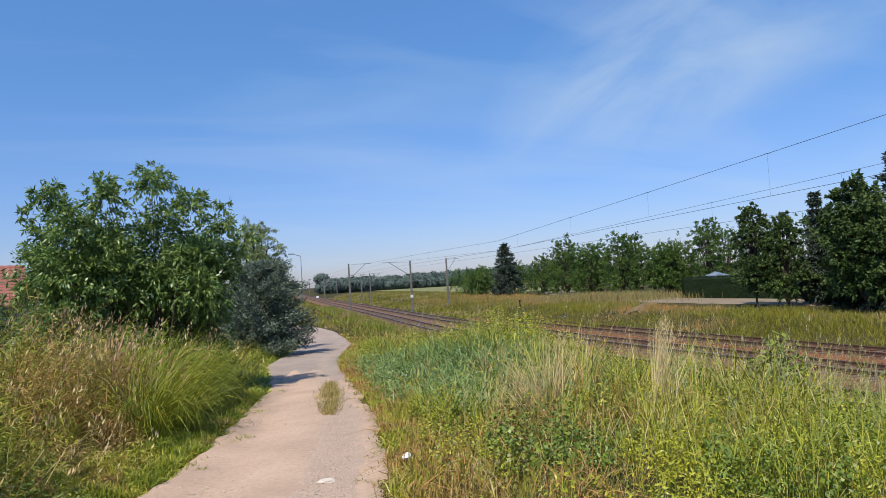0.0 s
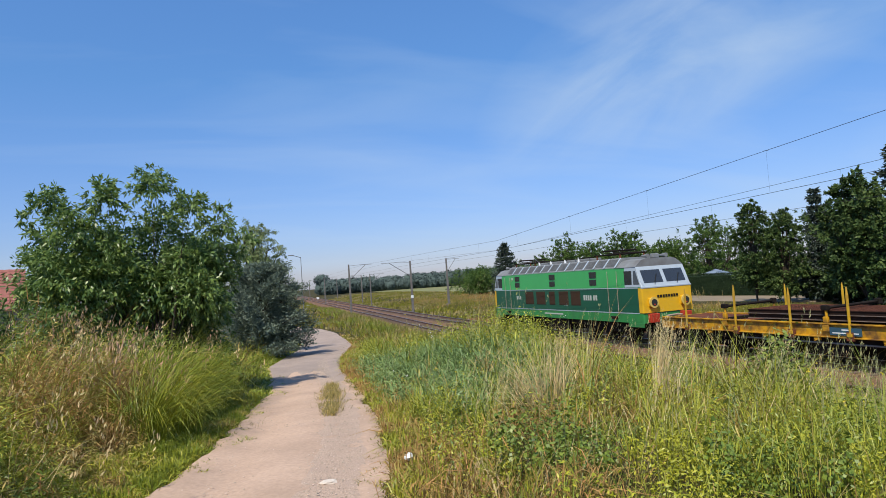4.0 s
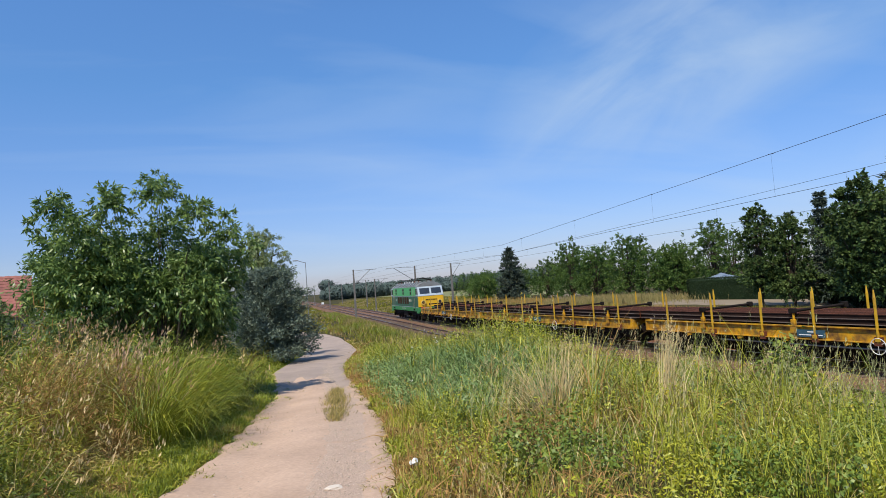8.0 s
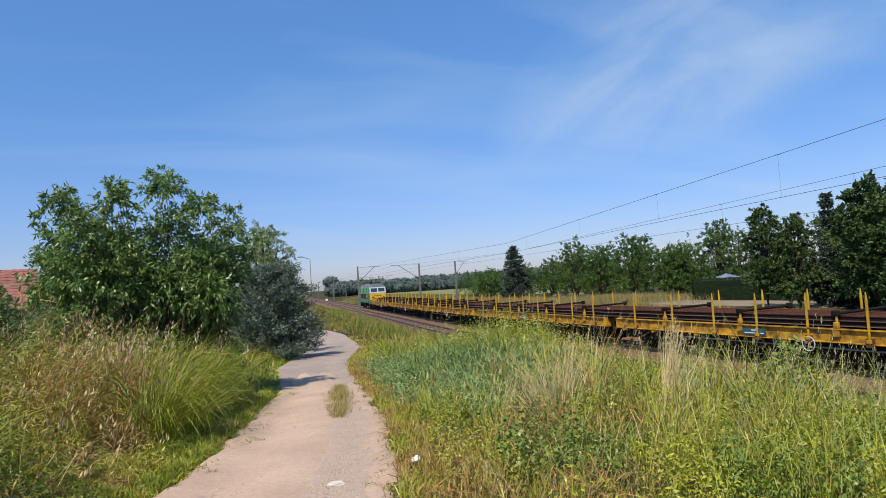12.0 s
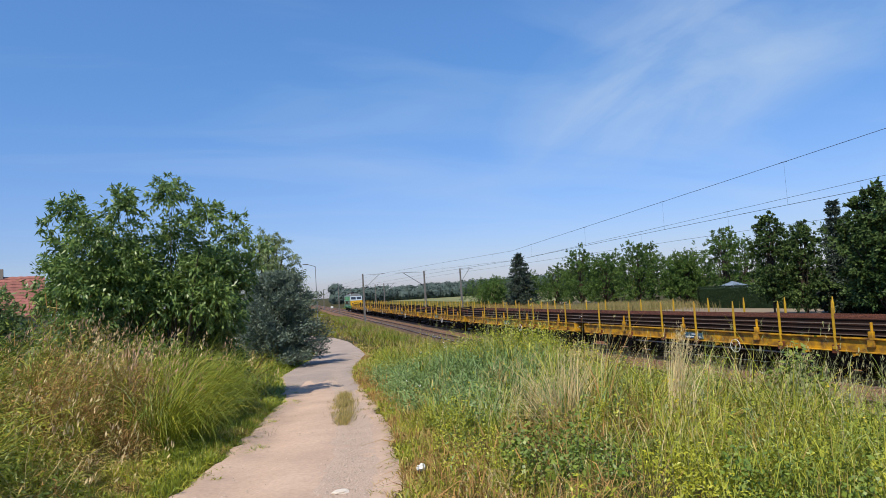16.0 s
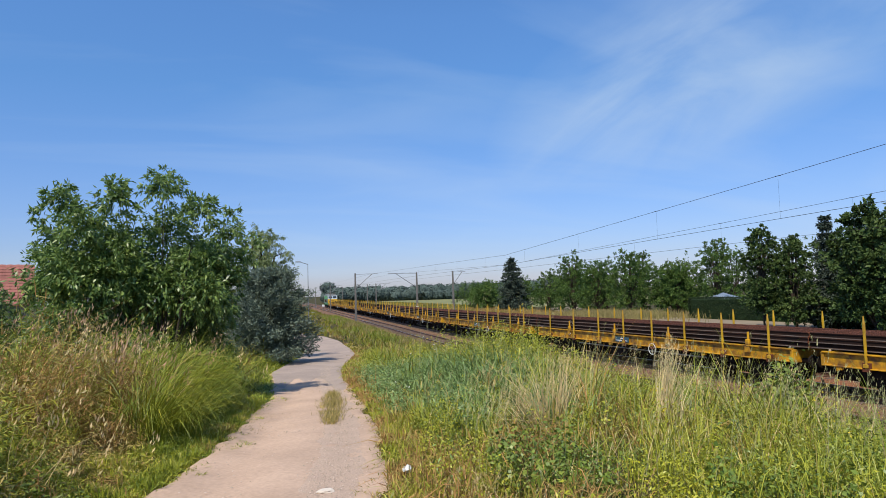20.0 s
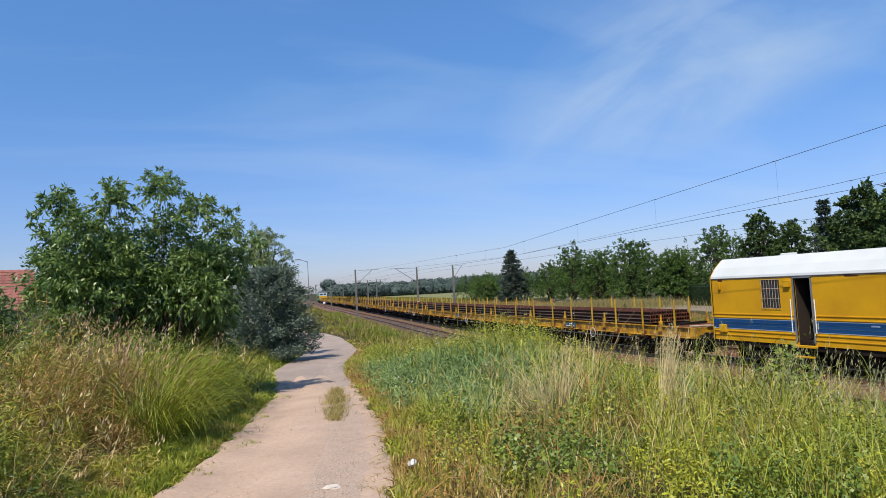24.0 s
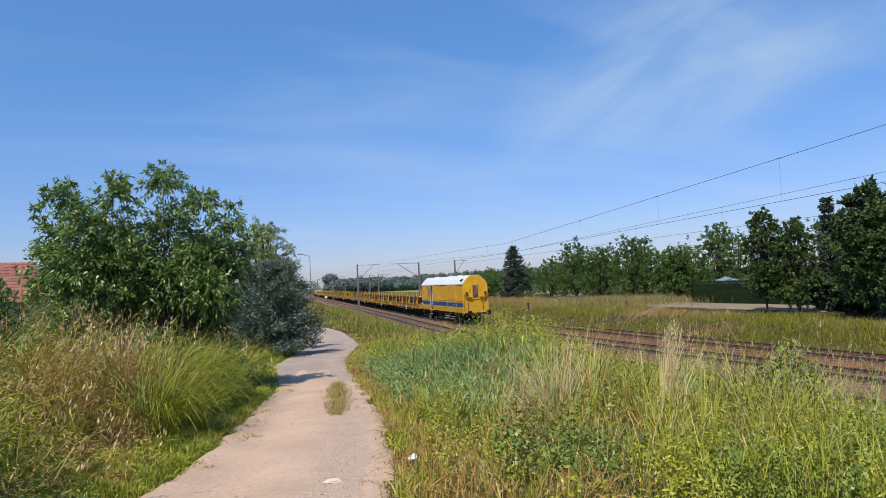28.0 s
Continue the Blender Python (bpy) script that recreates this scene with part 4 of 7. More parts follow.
    for d, z in ((7.9, 2.35), (13.4, 2.5), (14.0, 2.4), (0.5, 3.3)):
        part("door_latch", solid((-W - 0.1, -W, at(d) - 0.06, at(d) + 0.06, z - 0.16, z + 0.16), bevel=0.02), M["van_yellow"], v)
    for a, b, z0, z1 in ((12.8, 12.6, 1.74, 1.80), (13.25, 13.1, 1.74, 1.80), (7.3, 7.0, 1.82, 1.87)):
        part("writing", solid((-W - 0.02, -W - 0.01, at(a), at(b), z0, z1)), M["faded"], v, "unreadable faded white writing")
    # rear end
    y = -H - 0.05
    # flat dark panel stands in for the unlit inside behind the window bars
    part("end_window", solid((-0.28, 0.28, y - 0.012, y + 0.02, 2.38, 3.5)), M["dark_inside"], v, "barred window with its unlit inside painted dark")
    part("end_window_frame", solid((-0.36, -0.28, y - 0.04, y + 0.02, 2.3, 3.58), (0.28, 0.36, y - 0.04, y + 0.02, 2.3, 3.58), (-0.36, 0.36, y - 0.04, y + 0.02, 3.5, 3.58), (-0.4, 0.4, y - 0.06, y + 0.02, 2.26, 2.34)), M["van_end"], v)
    bm = bmesh.new()
    for k in range(6):
        bar(bm, (-0.25 + 0.1 * k, y - 0.06, 2.34), (-0.25 + 0.1 * k, y - 0.06, 3.54), 0.010, n=6)
    part("end_window_bars", bm, M["bars"], v)
    for sx in (-1, 1):
        part("lamp_box", solid((sx * 1.0 - 0.16, sx * 1.0 + 0.16, y - 0.22, y, 2.52, 2.98), bevel=0.02), M["van_end"], v)
        # flat dark plate on the solid box front paints the recess's shade
        part("lamp_recess", solid((sx * 1.0 - 0.11, sx * 1.0 + 0.11, y - 0.226, y - 0.2, 2.56, 2.93)), M["dark_inside"], v, "dark plate painted as the shaded recess of the lamp box")
        part("lamp_shelf", solid((sx * 0.72 - 0.3, sx * 0.72 + 0.3, y - 0.25, y, 2.44, 2.5), bevel=0.01), M["van_end"], v)
        part("signal_box", solid((sx * 1.2 - 0.08, sx * 1.2 + 0.08, y - 0.14, y, 2.75, 3.3), bevel=0.02), M["van_end"], v)
        bm = bmesh.new()
        bar(bm, (sx * 0.45, y - 0.04, 3.45), (sx * 0.95, y - 0.04, 2.5), 0.016, n=6)
        part("brace", bm, M["van_end"], v)
        bm = bmesh.new()
        bar(bm, (sx * 1.3, y - 0.09, 1.3), (sx * 1.3, y - 0.09, 2.7), 0.025, n=6)
        part("corner_handrail", bm, M["van_end"], v)
        part("rust_streak", solid((sx * 0.78 - 0.05, sx * 0.78 + 0.05, y - 0.012, y, 1.3, 1.95)), M["rust"], v)
        part("corner_post", solid((sx * W - 0.06, sx * W + 0.06, y - 0.03, y + 0.1, 0.98, 3.66), bevel=0.015), M["van_end"], v)
    for z in (1.3, 1.5, 1.72, 1.94, 2.12):
        part("end_rib", solid((-W + 0.08, W - 0.08, y - 0.014, y, z - 0.02, z + 0.02), bevel=0.006), M["van_end"], v)
    for sx in (-0.55, 0.0, 0.6):
        bm = bmesh.new()
        bar(bm, (sx, y - 0.05, 0.9), (sx + 0.05, y - 0.2, 0.35), 0.03)
        part("brake_hose", bm, M["dark"], v)
    # roof vents and aerial
    for d in (3.2, 8.7, 12.0):
        part("roof_vent", solid((-0.35, 0.05, at(d) - 0.25, at(d) + 0.25, 4.5, 4.62), bevel=0.03), M["van_roof"], v)
    bm = bmesh.new()
    bar(bm, (-0.9, at(14.9), 4.25), (-0.9, at(14.9), 4.85), 0.025)
    part("aerial", bm, M["white"], v)
    bm = bmesh.new()
    box(bm, -1.2, -1.0, at(15.4), at(14.9), 4.0, 4.12)
    for q in bm.verts:
        q.co.z += 0.55 * (q.co.x + 1.1) * 1.0
    part("roof_hatch", bm, M["dark"], v)
    # under the floor
    part("underframe", solid((-1.2, -1.05, -H, H, 0.85, 1.05), (1.05, 1.2, -H, H, 0.85, 1.05), (-0.9, 0.9, -1.5, 1.0, 0.5, 1.0)), M["dark"], v)
    # the body is narrow, 2.2 m, with a shallow roof
    for piece in v.children:
        for q in piece.data.vertices:
            q.co.x = -W + 0.88 * (q.co.x + W)
            q.co.z = min(q.co.z, 3.62) + 0.88 * max(q.co.z - 3.62, 0.0)
    for z in (0.42, 0.62):
        bm = bmesh.new()
        bar(bm, (-1.3, at(13.2), z), (-1.3, at(9.6), z + 0.02), 0.03)
        part("step_rail", bm, M["grey_metal"], v)
    for yy in (-5.0, 5.0):
        bogie(yy, (-1.0, 1.0), 0.46, v)
    buffers(H + 0.08, v, M["dark"])
    TRAIN.append((v, -11 * PITCH - 0.6 - 8.0))


def build_engine():
    e = thing("electric_locomotive", "two-tone green electric locomotive with yellow cab front", "locomotive")
    H, W = 8.85, 1.46

    def at(d):
        return H - d
    # three bands of the side, each with sloped cab ends

    def band(name, z0, z1, y0, y1, x0, x1, mat, label=""):
        """y0, y1: half length below and above; x0, x1: half width below and above."""
        bm = bmesh.new()
        lo = [bm.verts.new(p) for p in ((-x0, -y0, z0), (x0, -y0, z0), (x0, y0, z0), (-x0, y0, z0))]
        hi = [bm.verts.new(p) for p in ((-x1, -y1, z1), (x1, -y1, z1), (x1, y1, z1), (-x1, y1, z1))]
        for i in range(4):
            bm.faces.new((lo[i], lo[(i + 1) % 4], hi[(i + 1) % 4], hi[i]))
        bm.faces.new(lo[::-1])
        bm.faces.new(hi)
        bmesh.ops.bevel(bm, geom=[g for g in bm.edges if abs(g.verts[0].co.z - g.verts[1].co.z) > 0.3], offset=0.12, segments=3, affect="EDGES", profile=0.5)
        return part(name, bm, mat, e, label)
    band("skirt", 1.12, 1.6, H + 0.02, H + 0.02, W, W, M["mid_green"], "grass-green lower sill")
    band("lower_body", 1.6, 2.86, H, H - 0.02, W, W, M["dark_green"], "dark green lower body")
    band("upper_body", 2.86, 3.92, H - 0.05, H - 0.5, W, W - 0.05, M["light_green"], "light green upper body")
    # cab ends
    for sy in (-1, 1):
        bm = bmesh.new()
        quad_strip(bm, [[(sx * (W - 0.02), sy * (H + 0.06), 1.62), (sx * (W - 0.02), sy * (H + 0.04), 2.84)] for sx in (-1, 1)])
        for sx in (-1, 1):
            quad_strip(bm, [[(sx * (W + 0.012), sy * (H - 0.28), 1.62), (sx * (W + 0.012), sy * (H - 0.28), 2.84)], [(sx * (W + 0.012), sy * (H - 0.02), 1.62), (sx * (W + 0.012), sy * (H - 0.02), 2.84)]])
            quad_strip(bm, [[(sx * (W + 0.012), sy * (H - 0.02), 1.62), (sx * (W + 0.012), sy * (H - 0.02), 2.84)], [(sx * (W - 0.02), sy * (H + 0.06), 1.62), (sx * (W - 0.02), sy * (H + 0.04), 2.84)]])
        part("cab_front", bm, M["cab_yellow"], e, "bright yellow cab front")
        bm = bmesh.new()
        box(bm, -W - 0.015, W + 0.015, sy * (H + 0.0) - 0.06, sy * (H + 0.0) + 0.06, 2.82, 2.9, bevel=0.015)
        part("front_band", bm, M["pale_grey"], e)
        # window band: grey shell a little proud of the green, with sloped panes

        def face_y(z):
            return H + 0.03 - 0.45 * (z - 2.9) / 1.0
        bm = bmesh.new()
        quad_strip(bm, [[(sx * (W - 0.03), sy * face_y(z), z) for sx in (-1, 1)] for z in (2.9, 3.9)])
        for sx in (-1, 1):
            quad_strip(bm, [[(sx * (W + 0.01 - 0.05 * (z - 2.9)), sy * (H - 1.35), z), (sx * (W + 0.01 - 0.05 * (z - 2.9)), sy * (face_y(z) - 0.04), z)] for z in (2.9, 3.9)])
            quad_strip(bm, [[(sx * (W + 0.01 - 0.05 * (z - 2.9)), sy * (face_y(z) - 0.04), z), (sx * (W - 0.03), sy * face_y(z), z)] for z in (2.9, 3.9)])
        part("cab_window_band", bm, M["pale_grey"], e, "pale grey window surround")
        for x0, x1 in ((-1.24, -0.1), (0.1, 1.24)):
            bm = bmesh.new()
            quad_strip(bm, [[(x0, sy * (face_y(z) + 0.012), z), (x1, sy * (face_y(z) + 0.012), z)] for z in (3.08, 3.72)])
            part("windscreen", bm, M["glass"], e)
            bm = bmesh.new()
            bar(bm, ((x0 + x1) / 2, sy * (face_y(3.0) + 0.04), 3.0), ((x0 + x1) / 2 + 0.3, sy * (face_y(3.5) + 0.04), 3.5), 0.012, n=6)
            part("wiper", bm, M["dark"], e)
        for sx in (-1, 1):
            part("cab_side_window", solid((sx * (W - 0.005) - 0.02, sx * (W - 0.005) + 0.02, sy * (H - 1.05) - 0.3, sy * (H - 1.05) + 0.3, 3.03, 3.72), bevel=0.005), M["glass"], e)
            bm = bmesh.new()
            quad_strip(bm, [[(sx * (W + 0.017 - 0.05 * (z - 2.9)), sy * (H - 0.62), z), (sx * (W + 0.017 - 0.05 * (z - 2.9)), sy * (face_y(z) - 0.1), z)] for z in (3.03, 3.72)])
            part("quarter_light", bm, M["glass"], e)
            lamp = part("headlight", solid((sx * 0.95 - 0.22, sx * 0.95 + 0.22, sy * (H + 0.1) - 0.1, sy * (H + 0.1) + 0.1, 1.9, 2.34), bevel=0.06), M["cab_yellow"], e)
            bm = bmesh.new()
            bar(bm, (sx * 0.95, sy * (H + 0.18), 2.12), (sx * 0.95, sy * (H + 0.24), 2.12), 0.27, n=24)
            part("rim", bm, M["lamp_rim"], lamp, "pale yellow lamp ring")
            bm = bmesh.new()
            bar(bm, (sx * 0.95, sy * (H + 0.22), 2.12), (sx * 0.95, sy * (H + 0.255), 2.12), 0.17, n=20)
            part("lens", bm, M["glass"], lamp)
            bm = bmesh.new()
            bar(bm, (sx * 0.95, sy * (H + 0.25), 2.02), (sx * 0.95, sy * (H + 0.275), 2.02), 0.035, n=12)
            part("tail_lamp", bm, M["red"], lamp, "small red lamp")
            part("buffer_housing", solid((sx * 0.95 - 0.26, sx * 0.95 + 0.26, sy * (H + 0.12) - 0.14, sy * (H + 0.12) + 0.14, 1.14, 1.58), bevel=0.03), M["red"], e, "red painted buffer housing")
        for k in range(8):
            part("front_marking", solid((-0.62 + 0.16 * k, -0.51 + 0.16 * k, sy * (H + 0.065) - 0.012, sy * (H + 0.065) + 0.012, 2.34, 2.46)), M["dark"], e)
        bm = bmesh.new()
        prism(bm, [(-W + 0.02, 3.9), (W - 0.02, 3.9), (1.05, 4.22), (0.75, 4.3), (-0.75, 4.3), (-1.05, 4.22)], min(sy * (H - 0.42), sy * (H - 2.0)), max(sy * (H - 0.42), sy * (H - 2.0)))
        part("cab_roof", bm, M["roof_grey"], e, "grey cab roof")
        part("roof_lamp", solid((-0.2, 0.2, sy * (H - 0.7) - 0.12, sy * (H - 0.7) + 0.12, 4.3, 4.52), bevel=0.04), M["roof_grey"], e)
        for sx in (-0.55, 0.55):
            bm = bmesh.new()
            bar(bm, (sx, sy * (H - 1.0), 4.42), (sx, sy * (H - 0.5), 4.42), 0.05, 0.11, n=12)
            part("horn", bm, M["roof_grey"], e)
    # body between the cabs: roof with louvred slopes
    bm = bmesh.new()
    prism(bm, [(-W + 0.04, 3.9), (W - 0.04, 3.9), (1.0, 4.42), (-1.0, 4.42)], -H + 2.0, H - 2.0)
    part("roof", bm, M["roof_grey"], e, "grey roof with louvred slopes")
    n = 13
    for k in range(n):
        y0 = -H + 2.15 + k * (2 * H - 4.3) / n
        y1 = y0 + (2 * H - 4.3) / n - 0.14
        for sx in (-1, 1):
            bm = bmesh.new()
            for j in range(6):
                f0, f1 = (j + 0.1) / 6, (j + 0.6) / 6
                pts = []
                for f, lift in ((f0, 0.02), (f1, 0.035)):
                    x, z = (W - 0.06) + (1.02 - (W - 0.06)) * (0.12 + 0.78 * f), 3.94 + 0.46 * (0.12 + 0.78 * f)
                    pts.append((sx * (x + lift), z + lift * 0.7))
                quad_strip(bm, [[(pts[0][0], y, pts[0][1]), (pts[1][0], y, pts[1][1])] for y in (y0 + 0.05, y1 - 0.05)])
            p = part("roof_grille", bm, M["louvre"], e)
            bm = bmesh.new()
            for ya in (y0 - 0.09, ):
                quad_strip(bm, [[(sx * (W - 0.02 + 0.02), y, 3.94), (sx * 1.03, y, 4.425)] for y in (ya, ya + 0.13)])
            part("grille_rib", bm, M["pale_grey"], e)
    part("white_line", solid(*[(sx * W - 0.012, sx * W + 0.012, -H + 0.3, H - 0.3, z - 0.02, z + 0.02) for sx in (-1, 1) for z in (1.6, 2.86)]), M["pale_grey"], e, "thin pale lining")
    for sx in (-1, 1):
        for d in (2.4, 15.3):
            part("side_door", solid((sx * (W + 0.004) - 0.01, sx * (W + 0.004) + 0.01, at(d) - 0.36, at(d) + 0.36, 1.72, 2.84), bevel=0.004), M["dark_green"], e)
            for dd in (d - 0.42, d + 0.42):
                bm = bmesh.new()
                bar(bm, (sx * (W + 0.05), at(dd), 1.55), (sx * (W + 0.03), at(dd), 3.75), 0.012, n=6)
                part("door_handrail", bm, M["bars"], e)
            part("door_step", solid((sx * W - 0.1, sx * W + 0.1, at(d) - 0.25, at(d) + 0.25, 1.28, 1.42), bevel=0.01), M["dark"], e)
        for d in (3.9, 8.8, 13.4):
            for z0, z1 in ((3.04, 3.36), (3.46, 3.78)):
                part("side_window", solid((sx * (W - 0.015) - 0.03, sx * (W - 0.015) + 0.03, at(d) - 0.33, at(d) + 0.33, z0, z1), bevel=0.008), M["glass"], e)
        for a, b in ((5.05, 6.22), (6.62, 7.8), (8.34, 9.04), (9.55, 10.65), (10.95, 12.0)):
            vent = part("side_vent", solid((sx * W - 0.015, sx * W + 0.015, at(b), at(a), 1.92, 2.74), bevel=0.01), M["vent"], e, "brown dusty ventilation grille")
            nn = 9
            for j in range(nn):
                y = at(b) + (b - a) * (j + 0.5) / nn
                part("vent_slat", solid((sx * (W + 0.02) - 0.01, sx * (W + 0.02) + 0.01, y - 0.025, y + 0.025, 1.97, 2.69)), M["vent"], vent)
        for d in (3.7, 3.96, 4.22):
            part("side_marking", solid((sx * (W + 0.004) - 0.008, sx * (W + 0.004) + 0.008, at(d + 0.14), at(d), 2.22, 2.46)), M["lettering"], e, "white painted bar")
        for d in (12.35, 12.57, 12.79, 13.01, 13.35, 13.57):
            part("side_marking", solid((sx * (W + 0.004) - 0.008, sx * (W + 0.004) + 0.008, at(d + 0.15), at(d), 2.22, 2.5)), M["lettering"], e, "white painted bar")
        part("sill_marking", solid((sx * (W + 0.004) - 0.008, sx * (W + 0.004) + 0.008, at(9.9), at(7.6), 1.34, 1.42)), M["lettering"], e)
        part("warning_mark", solid((sx * (W - 0.02) - 0.012, sx * (W - 0.02) + 0.012, at(3.2), at(3.0), 3.55, 3.72)), M["lettering"], e)
    # roof gear
    for yy in (-5.2, 5.2):
        bm = bmesh.new()
        for sx in (-0.75, 0.75):
            bar(bm, (sx, yy - 1.3, 4.66), (sx, yy + 1.3, 4.66), 0.035, n=6)
            bar(bm, (sx, yy - 1.1, 4.68), (sx * 0.5, yy + 1.2, 4.82), 0.025, n=6)
        for q in (-1.3, 0, 1.3):
            bar(bm, (-0.8, yy + q, 4.66), (0.8, yy + q, 4.66), 0.035, n=6)
        bar(bm, (-0.95, yy + 0.2, 4.86), (0.95, yy + 0.2, 4.86), 0.04, n=6)
        bar(bm, (-0.95, yy - 0.2, 4.86), (0.95, yy - 0.2, 4.86), 0.04, n=6)
        part("pantograph", bm, M["dark"], e, "lowered black pantograph")
        for sx in (-0.75, 0.75):
            for q in (-1.1, 1.1):
                bm = bmesh.new()
                bar(bm, (sx, yy + q, 4.4), (sx, yy + q, 4.66), 0.055, 0.035, n=10)
                part("insulator", bm, M["rust"], e)
    bm = bmesh.new()
    bar(bm, (-0.5, -3.4, 4.62), (-0.5, 3.4, 4.62), 0.025, n=6)
    part("roof_busbar", bm, M["dark"], e)
    for yy in (-2.4, -0.8, 1.0, 2.6):
        part("roof_box", solid((-0.55, 0.35, yy - 0.45, yy + 0.45, 4.4, 4.58), bevel=0.04), M["roof_grey"], e)
        bm = bmesh.new()
        bar(bm, (-0.5, yy + 0.7, 4.4), (-0.5, yy + 0.7, 4.64), 0.07, 0.05, n=10)
        part("insulator", bm, M["white"], e)
    part("underframe", solid((-1.2, 1.2, -H + 0.3, H - 0.3, 0.8, 1.13), (-1.25, 1.25, -1.4, 1.4, 0.45, 1.1)), M["dark"], e)
    for sy in (-1, 1):
        part("plough", solid((-1.2, 1.2, sy * (H - 0.15) - 0.05, sy * (H - 0.15) + 0.05, 0.25, 0.75), bevel=0.02), M["dark"], e)
        for sx in (-1, 1):
            bm = bmesh.new()
            prism(bm, [(sx * W - 0.03, 1.12), (sx * W + 0.03, 1.12), (sx * W + 0.03, 0.92), (sx * W - 0.03, 0.92)], min(sy * H, sy * (H - 1.2)), max(sy * H, sy * (H - 1.2)))
            part("sill_end", bm, M["mid_green"], e)
    for yy in (-5.15, 5.15):
        bogie(yy, (-1.75, 0.0, 1.75), 0.6, e)
    buffers(H + 0.2, e, M["dark"])
    TRAIN.append((e, 0.6 + 8.85))


def gap_at(t):
    """Metres along the line of the gap behind the engine."""
    return -16.39 + 10.26 * t + 0.04659 * t * t - 0.000415 * t ** 3


def motions():
    for ob, d in TRAIN:
        rows = []
        for k in range(0, 57):
            t = k * 0.5
            x, y, th = on_line(gap_at(t) + d)
            rows.append((t, pose(x, y, 0, 0, 0, -math.degrees(th))))
        walk(ob, rows)
        # the wheels roll without slipping: the axle's height is their radius
        for ws in [c for c in ob.children if c.name.startswith("wheelset")]:
            _, y, r = ws.location
            walk(ws, [(k * 0.05, pose(0, y, r, -math.degrees((gap_at(k * 0.05) - gap_at(0)) / r) % 360)) for k in range(561)])


# ---- plants
def unit(v):
    return v / np.maximum(np.linalg.norm(v, axis=-1, keepdims=True), 1e-9)


def leaves(rng, pts, length, width, out=None, droop=0.3, fold=0.18):
    """A folded leaf at every point: two quads' worth of area in one kite of four corners. out: the way that leaves lean."""
    n = len(pts)
    d = rng.normal(size=(n, 3))
    if out is not None:
        d = d * 0.8 + out
    d[:, 2] -= droop
    d = unit(d)
    side = unit(np.cross(d, rng.normal(size=(n, 3))))
    up = np.cross(side, d)
    ln = (length * rng.uniform(0.65, 1.3, n))[:, None]
    wd = (width * rng.uniform(0.7, 1.25, n))[:, None]
    a, c = pts, pts + d * ln
    mid = pts + d * ln * 0.45
    b = mid + side * wd / 2 + up * wd * fold
    e = mid - side * wd / 2 + up * wd * fold
    v = np.stack([a, b, c, e], 1).reshape(-1, 3)
    return v, np.arange(4 * n).reshape(n, 4)


def limb_mesh(rng, limbs, mat, name):
    """Tapered limbs: (points, radii)."""
    verts, faces, k = [], [], 7
    for pts, radii in limbs:
        base = len(verts)
        pts = [Vector(p) for p in pts]
        for i, (p, r) in enumerate(zip(pts, radii)):
            d = (pts[min(i + 1, len(pts) - 1)] - pts[max(i - 1, 0)]).normalized()
            s = d.cross(Vector((0.3, 0.9, 0.1))).normalized()
            u = d.cross(s)
            for j in range(k):
                a = j * math.tau / k
                verts.append(tuple(p + (s * math.cos(a) + u * math.sin(a)) * r))
        for i in range(len(pts) - 1):
            for j in range(k):
                faces.append((base + i * k + j, base + i * k + (j + 1) % k, base + (i + 1) * k + (j + 1) % k, base + (i + 1) * k + j))
    return mesh(name, verts, faces, [mat], smooth=True)


